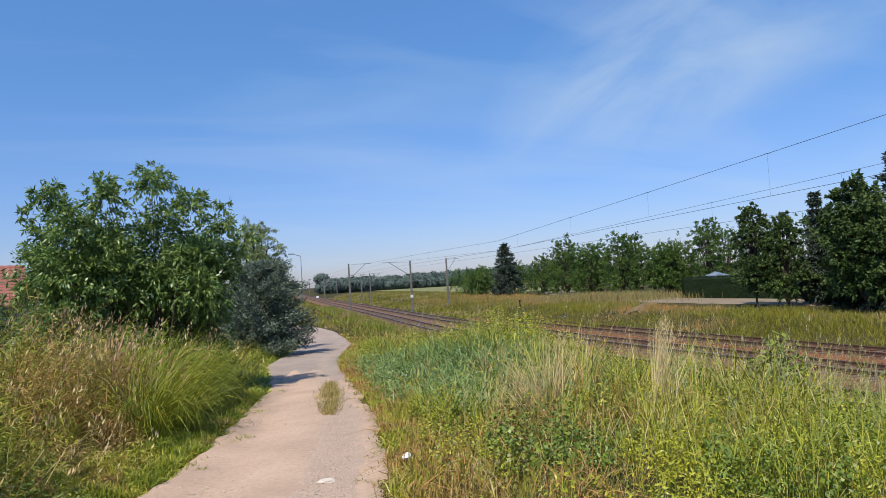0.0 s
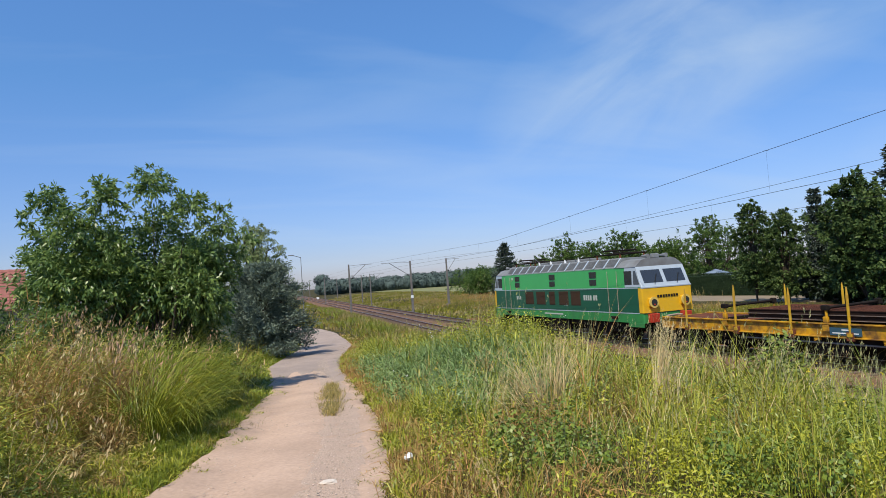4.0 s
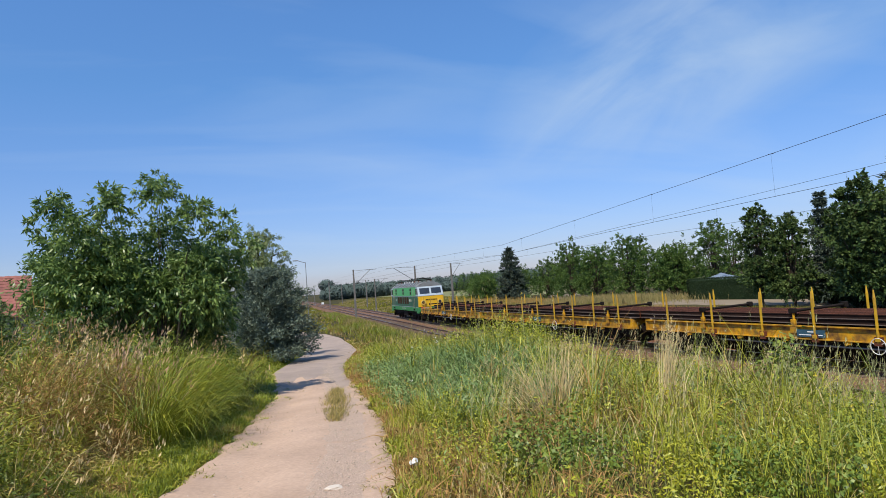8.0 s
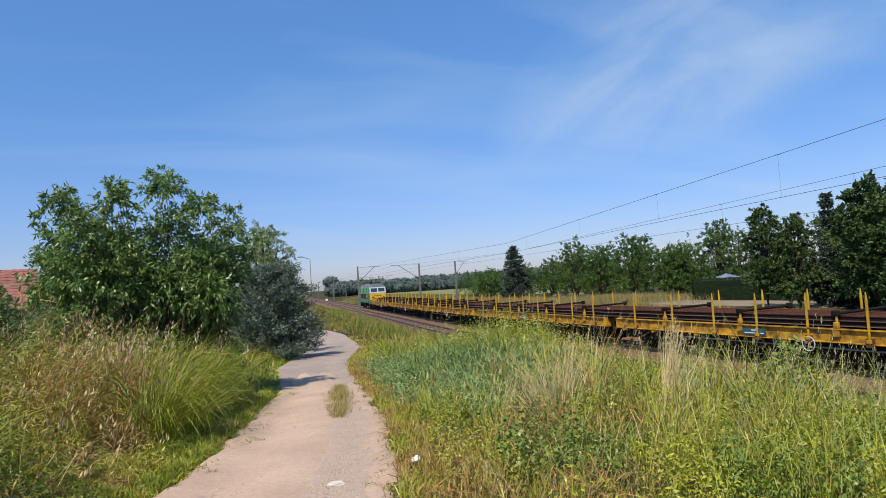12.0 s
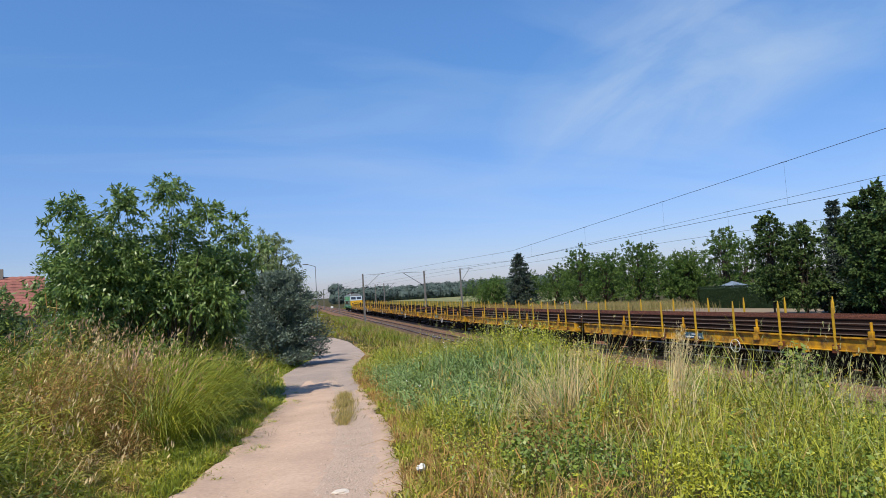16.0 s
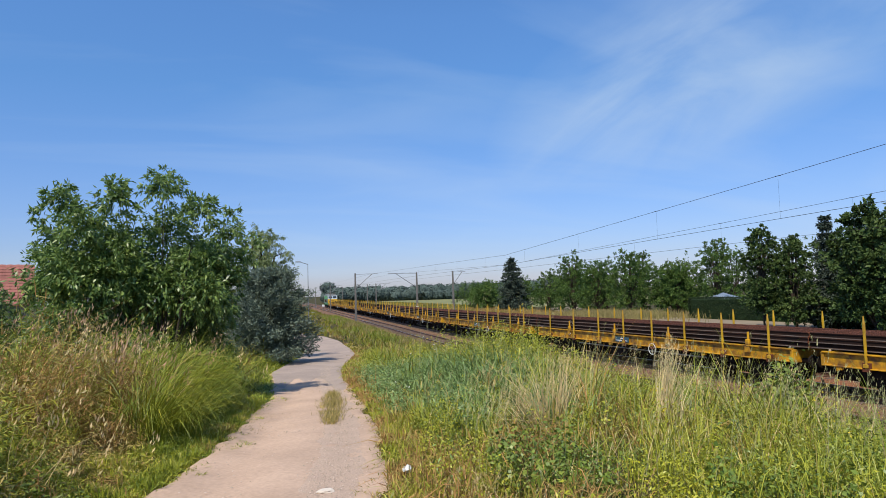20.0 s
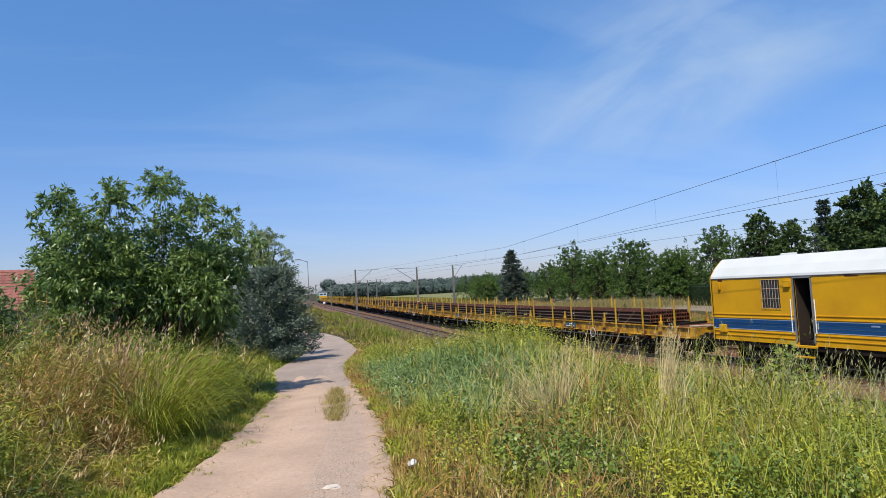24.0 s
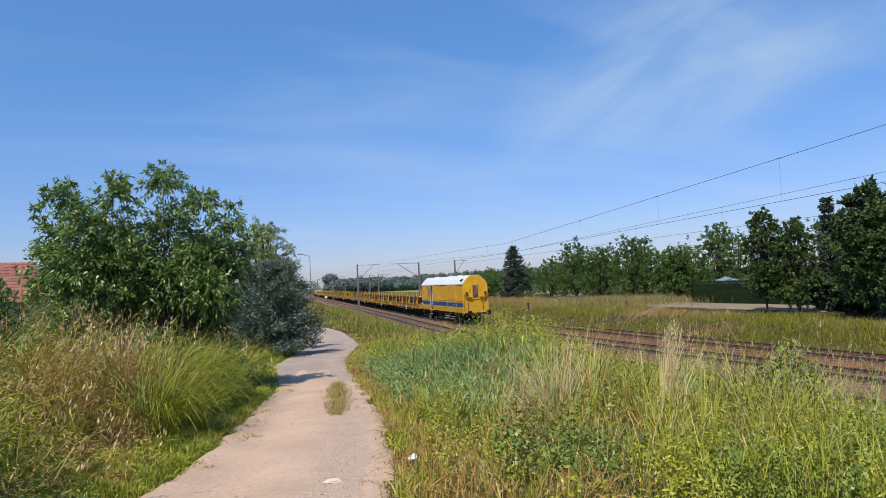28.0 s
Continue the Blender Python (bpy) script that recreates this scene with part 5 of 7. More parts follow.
def build_tree(name, label, x, y, top, crown_base, radius, seed, n_leaf, leaf_len, leaf_w, mat, category="tree", trunk_r=0.12, lobes=16, squash=(1.0, 1.0), low=0.0,
               droop=0.3, group="", stems=1, spread=1.0, lobes_at=None, reach=1.15, clump=24, shoots=0):
    """A broad-leaved tree: trunk, limbs that reach into lobes, and leaves gathered round twigs in every lobe."""
    rng = np.random.default_rng(seed)
    base = float(ground_z(x, y)) - 0.05
    t = thing(name, label, category, group, pose(x, y, base))
    h, cb = top - base, crown_base - base
    ch = h - cb
    limbs, centres, sizes = [], [], []
    for s in range(stems):
        lean = rng.normal(size=2) * 0.12 * radius * (1 + stems * 0.5)
        if lobes_at:
            lean = lean * 0.4
        tp = [(0.1 * s, 0.05 * s, 0), (lean[0] * 0.3, lean[1] * 0.3, cb * 0.6), (lean[0] * 0.7, lean[1] * 0.7, cb + ch * 0.3), (lean[0], lean[1], cb + ch * (0.55 if lobes_at else 0.8))]
        limbs.append((tp, [trunk_r, trunk_r * 0.8, trunk_r * 0.5, trunk_r * 0.12]))
    for px, py, pz, size in lobes_at or ():
        c = np.array([px - x, py - y, pz - base])
        centres.append(c)
        sizes.append(size)
        limbs.append(([(0, 0, 0.3), tuple(c * np.array([0.45, 0.45, 0.55])), tuple(c + np.array([0, 0, size * 0.4]))], [trunk_r * 0.22, trunk_r * 0.14, trunk_r * 0.05]))
    for i in range(0 if lobes_at else lobes):
        f = (i + 0.5) / lobes
        zz = low + (1 - low) * f
        a = i * 2.399963 + rng.uniform(-0.5, 0.5)
        ring = radius * spread * math.sqrt(max(0.04, 1 - (2 * zz - 0.85) ** 2 / 1.35)) * rng.uniform(0.35, 0.8)
        c = np.array([math.cos(a) * ring * squash[0], math.sin(a) * ring * squash[1], cb + ch * (0.1 + 0.8 * zz)])
        size = radius * rng.uniform(0.28, 0.46) * (1.15 - 0.45 * zz)
        c[2] = min(c[2], h - size * 0.9)
        centres.append(c)
        sizes.append(size)
        limbs.append(([(0, 0, cb * 0.7 + 0.5 * (c[2] - cb * 0.7) * 0.5), tuple(c * np.array([0.5, 0.5, 1]) - np.array([0, 0, 0.25 * size])), tuple(c + np.array([0, 0, size * 0.3]))],
                      [trunk_r * 0.45, trunk_r * 0.25, trunk_r * 0.06]))
    for i in range(shoots):
        a, ring = i * 2.399963 + rng.uniform(-0.4, 0.4), radius * 0.85 * math.sqrt((i + 0.3) / shoots)
        size = radius * rng.uniform(0.09, 0.15)
        c = np.array([math.cos(a) * ring, math.sin(a) * ring, h - size - ch * 0.55 * (ring / radius) ** 1.6 * rng.uniform(0.7, 1.2)])
        for f in (0.0, 1.6, 3.2):
            centres.append(c - np.array([0, 0, f * size]))
            sizes.append(size * (1 + 0.22 * f))
        limbs.append(([(c[0] * 0.5, c[1] * 0.5, cb + 0.5 * (c[2] - cb)), tuple(c)], [trunk_r * 0.2, trunk_r * 0.05]))
    part_me = limb_mesh(rng, limbs, M["bark"], "trunk")
    tr = new("trunk", part_me)
    tr.parent = t
    sizes = np.array(sizes)
    share = sizes ** 2 / (sizes ** 2).sum()
    pts, outs = [], []
    for c, s, f in zip(centres, sizes, share):
        k = int(n_leaf * f)
        twigs = max(6, k // clump)
        d = unit(rng.normal(size=(twigs, 3)) + np.array([0, 0, 0.25]))
        r = s * (0.3 + reach * rng.uniform(0, 1, twigs) ** 0.8)
        tw = c + d * r[:, None] * np.array([1, 1, 0.9])
        pick = rng.integers(0, twigs, k)
        p = tw[pick] + d[pick] * rng.uniform(-0.6, 0.3, k)[:, None] * s * 0.4 + rng.normal(size=(k, 3)) * s * 0.085
        pts.append(p)
        outs.append(d[pick])
    v, q = leaves(rng, np.concatenate(pts), leaf_len, leaf_w, np.concatenate(outs), droop)
    ob = new("crown", quick_mesh("crown", v, q, [mat]))
    ob.parent = t
    return t


def build_conifer(name, label, x, y, top, radius, seed, n_leaf, leaf_len, leaf_w, mat, base_clear=0.4, group="", bushy=False):
    rng = np.random.default_rng(seed)
    base = float(ground_z(x, y)) - 0.05
    h = top - base
    t = thing(name, label, "tree" if not bushy else "bush", group, pose(x, y, base))
    pts, outs = [], []
    limbs = [([(0, 0, 0), (0, 0, h * 0.5), (0, 0, h * 0.97)], [0.02 * h + 0.03, 0.012 * h + 0.02, 0.01])]
    tiers = int(h / (0.38 if bushy else 0.6)) + 4
    for i in range(tiers):
        f = (i + rng.uniform(0.2, 0.8)) / tiers
        z = base_clear + (h - base_clear) * f
        reach = radius * ((1 - f) ** (0.7 if not bushy else 0.36)) + 0.08
        n = int(7 + 5 * (1 - f))
        for j in range(n):
            a = j * math.tau / n + rng.uniform(-0.3, 0.3) + i
            L = reach * (rng.uniform(0.5, 1.2) if bushy else rng.uniform(0.3, 1.3))
            d = np.array([math.cos(a), math.sin(a), (0.45 * min(1.0, 3 * f) if bushy else -0.12 + 0.3 * f)])
            end = np.array([0, 0, z]) + d * L
            limbs.append(([(0, 0, z), tuple(end)], [0.018 + 0.012 * L, 0.004]))
            k = max(4, int(n_leaf / (tiers * n) * (0.4 + 1.4 * (1 - f))))
            u = rng.uniform(0.15, 1.02, k) ** 0.7
            p = np.array([0, 0, z]) + d * (L * u)[:, None] + rng.normal(size=(k, 3)) * np.array([0.10, 0.10, 0.07]) * (0.5 + L) * (1.2 - 0.6 * u)[:, None]
            pts.append(p)
            outs.append(np.tile(d, (k, 1)) * 1.2)
    tr = new("trunk", limb_mesh(rng, limbs, M["bark"], "trunk"))
    tr.parent = t
    v, q = leaves(rng, np.concatenate(pts), leaf_len, leaf_w, np.concatenate(outs), -0.1 if bushy else 0.25)
    ob = new("crown", quick_mesh("crown", v, q, [mat]))
    ob.parent = t
    return t


def blades(rng, px, py, height, width, lean, curl=0.35, wind=(0.25, 0.1)):
    """Grass blades: a bent strip of five corners from each root."""
    n = len(px)
    pz = ground_z(px, py) - 0.03
    root = np.stack([px, py, pz], -1)
    a = rng.uniform(0, math.tau, n)
    side = np.stack([np.cos(a), np.sin(a), np.zeros(n)], -1)
    ln = rng.normal(size=(n, 2)) * lean + np.array(wind) * lean
    h = height[:, None]
    tip = root + np.concatenate([ln * h, h * (1 - 0.35 * np.minimum((ln ** 2).sum(-1, keepdims=True), 1))], -1)
    mid = root + np.concatenate([ln * h * curl, h * 0.58], -1)
    w = width[:, None] / 2
    v = np.stack([root - side * w, root + side * w, mid + side * w * 0.8, mid - side * w * 0.8, tip], 1).reshape(-1, 3)
    i = np.arange(n)[:, None] * 5
    return v, i + np.array([0, 1, 2, 3]), i + np.array([3, 2, 4]), tip


def stuff(name, label, category, mat, v, q, t=None):
    ob = new(name, quick_mesh(name, v, q, [mat], t))
    return tagged(ob, label, category, kind="stuff")


def patch(rng, n, x0, x1, y0, y1, keep):
    px, py = rng.uniform(x0, x1, n), rng.uniform(y0, y1, n)
    k = keep(px, py)
    return px[k], py[k]


def field_noise(x, y, scale, seed=0.0):
    return np.array([noise.noise((a * scale, b * scale, seed)) for a, b in zip(x, y)])


def right_bank(px, py, margin=0.15):
    return (px > np.interp(py, PATH_Y, PATH_R) + margin) & (px < line_x(py) - bank_foot(py))


def in_view(px, py, spare=3.0):
    a = np.degrees(np.arctan2(px, py))
    return (a > -15 - spare) & (a < 59 + spare)


def seed_stems(rng, px, py, h, lean, wind, label, head=0.16, head_w=0.016, w=0.006, mat=None):
    v, q, t, tip = blades(rng, px, py, h, np.full(len(px), w), lean, 0.42, wind)
    n, k = len(px), 8
    u = rng.uniform(-1, 0.15, (n, k))
    hd = tip[:, None, :] + np.stack([u * 0.25 * head + rng.normal(size=u.shape) * head_w * 0.5, rng.normal(size=u.shape) * head_w * 0.5, u * head], -1)
    lv, lq = leaves(rng, hd.reshape(-1, 3), head * 0.34, head_w * 0.42, np.tile(np.array([1.0, 0.0, 3.4]), (n * k, 1)), -0.2)
    stuff("dry_stems", label, "dry grass", mat or M["straw"], np.concatenate([v, lv]), np.concatenate([q, lq + len(v)]), t)


def sprigs(rng, root, way, height, lean, width):
    """Short bent blades of three faces' worth."""
    n = len(root)
    a = rng.uniform(0, math.tau, n)
    perp = np.stack([np.cos(a), np.sin(a), rng.normal(size=n) * 0.3], -1)
    w = width[:, None] / 2
    mid = root + np.concatenate([way * (lean * height * 0.28)[:, None], (height * (0.55 - 0.07 * np.minimum(lean, 2.5)))[:, None]], -1)
    tip = root + np.concatenate([way * (lean * height * 0.8)[:, None], (height * (1 - 0.42 * np.minimum(lean, 2.5)))[:, None]], -1)
    v = np.stack([root - perp * w, root + perp * w, mid + perp * w * 0.9, mid - perp * w * 0.9, tip], 1).reshape(-1, 3)
    i = np.arange(n)[:, None] * 5
    return v, i + np.array([0, 1, 2, 3]), i + np.array([3, 2, 4])


def tangle(rng, px, py, height, low, length, lean, width):
    """Short bent blades at every level of a stand of grass, so that it mats together."""
    n = len(px)
    a = rng.uniform(0, math.tau, n)
    z = ground_z(px, py) - 0.02 + height * rng.uniform(low, 0.92, n)
    ln = length * rng.uniform(0.5, 1.4, n)
    return sprigs(rng, np.stack([px, py, z], -1), np.stack([np.cos(a), np.sin(a)], -1), ln, np.abs(rng.normal(size=n)) * lean, width * rng.uniform(0.6, 1.4, n))


def joined(*sets):
    """Several sets of blades (corners, quads, triangles) as one."""
    v, q, t, k = [], [], [], 0
    for s in sets:
        v.append(s[0])
        q.append(s[1] + k)
        t.append(s[2] + k)
        k += len(s[0])
    return np.concatenate(v), np.concatenate(q), np.concatenate(t)


def dip(x, y, cx, cy, rx, ry):
    return np.exp(-((x - cx) / rx) ** 2 - ((y - cy) / ry) ** 2)


def bank_height(x, y):
    """How tall the grass stands on the bank between the path and the line."""
    edge = np.clip((x - np.interp(y, PATH_Y, PATH_R)) / 1.2, 0.25, 1)
    h = 0.68 * edge * np.clip(1 + 0.4 * field_noise(x, y, 0.4) + 0.8 * field_noise(x, y, 1.4, 2.0) + 0.9 * field_noise(x, y, 2.9, 5.0), 0.25, 1.9)
    return np.maximum(h * (1 - 0.95 * dip(x, y, 3.25, 5.75, 0.55, 0.8) - 0.9 * dip(x, y, 4.25, 4.95, 0.42, 0.55) + 0.28 * dip(x, y, 7.5, 11.0, 3.0, 4.0) + 0.4 * dip(x, y, 5.2, 11.8, 1.5, 2.6)) * (1 - 0.42 * dip(x, y, 6.4, 8.7, 1.4, 1.5)), 0.06)


def weed_zone(x, y):
    return dip(x, y, 4.1, 11.5, 1.8, 5.5)


def verge_height(x, y):
    """How tall the grass stands left of the path: a strip of short turf, then a mound."""
    gap = np.interp(y, PATH_Y, PATH_L) - x
    start = np.interp(y, [5.0, 6.0, 7.0, 8.0, 9.5, 11.0, 16], [0.2, 0.3, 0.7, 0.8, 0.5, 0.3, 0.2])
    rise = np.clip((gap - start) / 0.6, 0, 1)
    rise = 0.1 + 0.9 * rise * rise * (3 - 2 * rise)
    tall = 0.82 + 0.2 * dip(x, y, -1.3, 5.6, 0.7, 1.0) + 0.45 * dip(x, y, -0.5, 9.4, 1.1, 1.5) + 0.35 * dip(x, y, -2.0, 10.0, 1.3, 2.0) + 0.35 * dip(x, y, -1.2, 11.8, 1.6, 1.5)
    return tall * rise * np.clip(1 + 0.8 * field_noise(x, y, 0.8, 4.0) + 1.1 * field_noise(x, y, 2.2, 14.0), 0.25, 1.4) * (1 - 0.6 * dip(x, y, -0.7, 7.6, 0.35, 0.5)) * (1 - 0.7 * dip(x, y, -1.15, 7.9, 0.3, 0.5)) * (1 - 0.6 * dip(x, y, -0.8, 10.9, 0.35, 0.45))


# a trodden crossing from the siding up to the yard
CROSSING_Y, CROSSING_X = [38.5, 43.0, 49.0, 54.0], [29.2, 32.6, 38.2, 43.5]


def fountain(rng, cx, cy, per, height, width, spread, bend=(0.4, 2.0), toward=None, pull=0.0, steps=3):
    """Arched blades that spring from clumps at cx, cy and bow over; toward: an angle that the clumps lean to, pull: how strongly."""
    pick = np.repeat(np.arange(len(cx)), per)
    n = len(pick)
    a = rng.uniform(0, math.tau, n)
    r = np.abs(rng.normal(size=n)) * spread
    root = np.stack([cx[pick] + np.cos(a) * r, cy[pick] + np.sin(a) * r], -1)
    way = np.stack([np.cos(a), np.sin(a)], -1) + rng.normal(size=(n, 2)) * 0.35
    if toward is not None:
        way = way + pull * np.stack([np.cos(toward), np.sin(toward)], -1)[pick]
    way = unit(way)
    ln = height[pick] * rng.uniform(0.35, 1.2, n) * 1.2
    t0, t1 = np.abs(rng.normal(0.1, 0.13, n)), rng.uniform(*bend, n)
    wd = (width[pick] if isinstance(width, np.ndarray) else width) * rng.uniform(0.6, 1.4, n)
    perp = np.stack([-way[:, 1], way[:, 0], np.zeros(n)], -1)
    perp = unit(perp + rng.normal(size=(n, 3)) * 0.35)
    p = np.concatenate([root, (ground_z(root[:, 0], root[:, 1]) - 0.03)[:, None]], -1)
    out = []
    shape = (1.0, 0.95, 0.8, 0.5) if steps == 4 else (1.0, 0.9, 0.6)
    for k in range(steps):
        out += [p - perp * (wd * shape[k] / 2)[:, None], p + perp * (wd * shape[k] / 2)[:, None]]
        th = t0 + t1 * ((k + 0.5) / steps) ** 1.4
        p = p + np.concatenate([way * np.sin(th)[:, None], np.cos(th)[:, None]], -1) * (ln / steps)[:, None]
    v = np.stack(out + [p], 1).reshape(-1, 3)
    i = np.arange(n)[:, None] * (2 * steps + 1)
    q = np.concatenate([i + 2 * k + np.array([0, 1, 3, 2]) for k in range(steps - 1)])
    return v, q, i + 2 * steps - 2 + np.array([0, 1, 2])


def facing(rng, p, nor, ax, length, width):
    """A leaf at every point that faces along nor and points along ax."""
    ax = unit(ax - nor * (ax * nor).sum(-1, keepdims=True))
    side = np.cross(ax, nor)
    ln = (length * rng.uniform(0.6, 1.3, len(p)))[:, None]
    wd = (width * rng.uniform(0.7, 1.25, len(p)))[:, None] / 2
    mid = p + ax * ln * 0.45
    v = np.stack([p, mid + side * wd - nor * wd * 0.3, p + ax * ln - nor * ln * 0.15, mid - side * wd - nor * wd * 0.3], 1).reshape(-1, 3)
    return v, np.arange(len(v)).reshape(-1, 4)


def domes(rng, px, py, h, r, per, length, width, mat, label, name="weeds", floor=0.1):
    """Leafy plants: leaves that shingle over a rounded mass, each facing outwards."""
    n = len(px)
    d = rng.normal(size=(n, per, 3))
    d[..., 2] = np.abs(d[..., 2]) + 0.15
    d = unit(d)
    size = rng.uniform(0.5, 1.08, (n, per, 1)) ** 0.6
    base = np.stack([px, py, ground_z(px, py)], -1)[:, None, :]
    hh, rr = h[:, None, None], r[:, None, None]
    p = base + d * size * np.concatenate([np.broadcast_to(rr, (n, per, 2)), np.broadcast_to(hh, (n, per, 1))], -1)
    p = (p + rng.normal(size=p.shape) * rr * 0.1).reshape(-1, 3)
    p[:, 2] += floor * 0.2
    nor = unit(d.reshape(-1, 3) + rng.normal(size=p.shape) * 0.42)
    ax = rng.normal(size=p.shape) + d.reshape(-1, 3) * 0.7 - np.array([0, 0, 0.5])
    stuff(name, label, "weeds", mat, *facing(rng, p, nor, ax, length, width))


def dry_edge(x, y):
    """Trodden, half-dry ground along the bank's foot by the path."""
    return np.exp(-((x - np.interp(y, PATH_Y, PATH_R) - 0.35) / 0.4) ** 2)


def rich_zone(x, y):
    return dip(x, y, 2.7, 4.7, 0.55, 0.8) + 0.8 * dip(x, y, 3.3, 3.0, 0.6, 0.7) + 0.6 * dip(x, y, 6.4, 4.8, 0.7, 0.7)


def build_grass():
    rng = np.random.default_rng(11)
    # bank between the path and the line: bowed clumps over a matted floor
    for n, y0, y1, x1, ww, near, far, per, sp, mat_n, mat_l in ((2300, 2.2, 14, 15, 0.0085, 0, 11, 26, 0.07, 60000, 0.17), (2600, 4, 30, 17, 0.015, 11, 24, 30, 0.13, 50000, 0.2), (6500, 14, 76, 24, 0.04, 24, 92, 8, 0.3, 0, 0.3)):
        keep = lambda x, y: right_bank(x, y) & in_view(x, y) & (np.hypot(x, y) >= near) & (np.hypot(x, y) < far) & (np.hypot(x, y) > 2.9)
        cx, cy = patch(rng, n, 0.5, x1, y0, y1, keep)
        clear = weed_zone(cx, cy) + 0.3 * rich_zone(cx, cy) + 0.25 * rng.normal(size=len(cx)) < 0.55
        cx, cy = cx[clear], cy[clear]
        mx, my = patch(rng, mat_n, 0.5, x1, y0, y1, keep)
        thin = field_noise(mx, my, 2.2, 33.0) + 0.2 * rng.normal(size=len(mx)) - 0.55 * weed_zone(mx, my) > -0.05
        mx, my = mx[thin], my[thin]
        h = bank_height(cx, cy) * rng.uniform(0.6, 1.35, len(cx)) * np.clip(np.hypot(cx, cy) / 7.5, 0.5, 1) * (0.6 if near > 5 else 0.85)
        mh = 0.6 * bank_height(mx, my) * np.clip(0.95 + 0.8 * field_noise(mx, my, 1.6, 43.0), 0.35, 1.3)

        def tint(x, y):
            return 0.8 * field_noise(x, y, 0.45, 7.0) + 0.9 * field_noise(x, y, 1.7, 8.0) + 0.12 * rng.normal(size=len(x)) + 0.16 + 0.4 * dry_edge(x, y) - 0.45 * np.clip((x - 5.0) / 1.5, 0, 1) * np.clip((6.5 - y) / 1.5, 0, 1)
        tone, mtone = tint(cx, cy), tint(mx, my)
        for lo, hi, mat, label in ((-9, -0.04, M["fresh"], "fresh green grass on the bank"), (-0.04, 0.36, M["grass"], "yellow-green meadow grass on the bank"), (0.36, 0.62, M["dry"], "yellowed dry grass on the bank"), (0.62, 9, M["brown_grass"], "brown dying grass on the bank")):
            mat = mat if far < 30 else {"meadow_grass": M["far_grass"], "dry_grass": M["far_dry"]}.get(mat.name, mat)
            k, m = (tone > lo) & (tone <= hi), (mtone > lo) & (mtone <= hi)
            near_w = lambda x, y: ww * np.clip(np.hypot(x, y) / 7.0, 0.6, 1.25) if far < 12 else np.full(len(x), ww)
            sets = [fountain(rng, cx[k], cy[k], per, h[k], near_w(cx[k], cy[k]), sp, (0.3, 2.1), steps=4 if far < 12 else 3)]
            if m.any():
                sets.append(tangle(rng, mx[m], my[m], mh[m], 0.0, mat_l, 0.9, near_w(mx[m], my[m])))
            stuff("meadow_grass", label, "grass", mat, *joined(*sets))
    # broad-bladed blue-green weeds in the hollow by the path
    px, py = patch(rng, 9000, 1.5, 12, 3.4, 30, lambda x, y: right_bank(x, y, 0.25) & in_view(x, y))
    zone = weed_zone(px, py) + 0.6 * field_noise(px, py, 0.9, 3.0) + 0.12 * rng.normal(size=len(px))
    k = zone > 0.42
    hh = rng.uniform(0.2, 0.48, k.sum()) * (1 + 0.6 * dip(px[k], py[k], 5.1, 12.0, 1.5, 2.6)) * (1 + 0.5 * field_noise(px[k], py[k], 0.9, 6.0)) * np.clip((px[k] - np.interp(py[k], PATH_Y, PATH_R)) / 0.9, 0.35, 1)
    stuff("weeds", "blue-green broad-bladed weeds on the bank", "weeds", M["weed"], *fountain(rng, px[k], py[k], 15, hh, 0.015, 0.1, (0.8, 3.0)))
    j = k & (field_noise(px, py, 1.5, 61.0) > -0.12)
    domes(rng, px[j], py[j], rng.uniform(0.2, 0.55, j.sum()), rng.uniform(0.12, 0.26, j.sum()), 26, 0.062, 0.02, M["weed"], "blue-green leafy weeds on the bank")
    # leafy plants between the grass
    k = ~k & (field_noise(px, py, 0.7, 13.0) + 0.3 * field_noise(px, py, 2.4, 14.0) > 0.06) & (dry_edge(px, py) < 0.6)
    k = k & ((np.hypot(px, py) > 6.5) | (field_noise(px, py, 1.3, 29.0) > 0.2))
    far_k = np.clip(np.hypot(px[k], py[k]) / 8, 0.7, 2.0)
    domes(rng, px[k], py[k], rng.uniform(0.25, 0.6, k.sum()), rng.uniform(0.1, 0.22, k.sum()) * far_k, 36, 0.036, 0.016, M["yellow_weed"], "yellow-green leafy weeds among the grass")
    px, py = patch(rng, 2400, 1.5, 9.0, 1.9, 8.5, lambda x, y: right_bank(x, y, 0.3) & in_view(x, y, 6.0) & (np.hypot(x, y) > 2.9))
    z = rich_zone(px, py) + 0.4 * field_noise(px, py, 1.1, 17.0)
    k = z > 0.5
    domes(rng, px[k], py[k], rng.uniform(0.15, 0.45, k.sum()), rng.uniform(0.1, 0.22, k.sum()), 60, 0.032, 0.02, M["bramble"], "broad-leaved green brambles low in the grass", "brambles")
    k = (z > 0.4) & (rng.uniform(size=len(px)) < 0.17)
    domes(rng, px[k], py[k], rng.uniform(0.3, 0.5, k.sum()), rng.uniform(0.12, 0.22, k.sum()), 34, 0.05, 0.034, M["bramble"], "large-leaved green bramble shoots", "brambles")
    k = (z < 0.5) & (field_noise(px, py, 1.2, 23.0) > 0.1)
    domes(rng, px[k], py[k], rng.uniform(0.15, 0.5, k.sum()), rng.uniform(0.08, 0.18, k.sum()), 60, 0.034, 0.012, M["yellow_weed"], "fine-leaved green weeds among the grass")
    k = (z < 0.3) & (field_noise(px, py, 0.9, 19.0) > 0.0)
    domes(rng, px[k], py[k], rng.uniform(0.06, 0.2, k.sum()), rng.uniform(0.1, 0.22, k.sum()), 26, 0.035, 0.018, M["bramble"], "low dark undergrowth between the grass", "undergrowth")
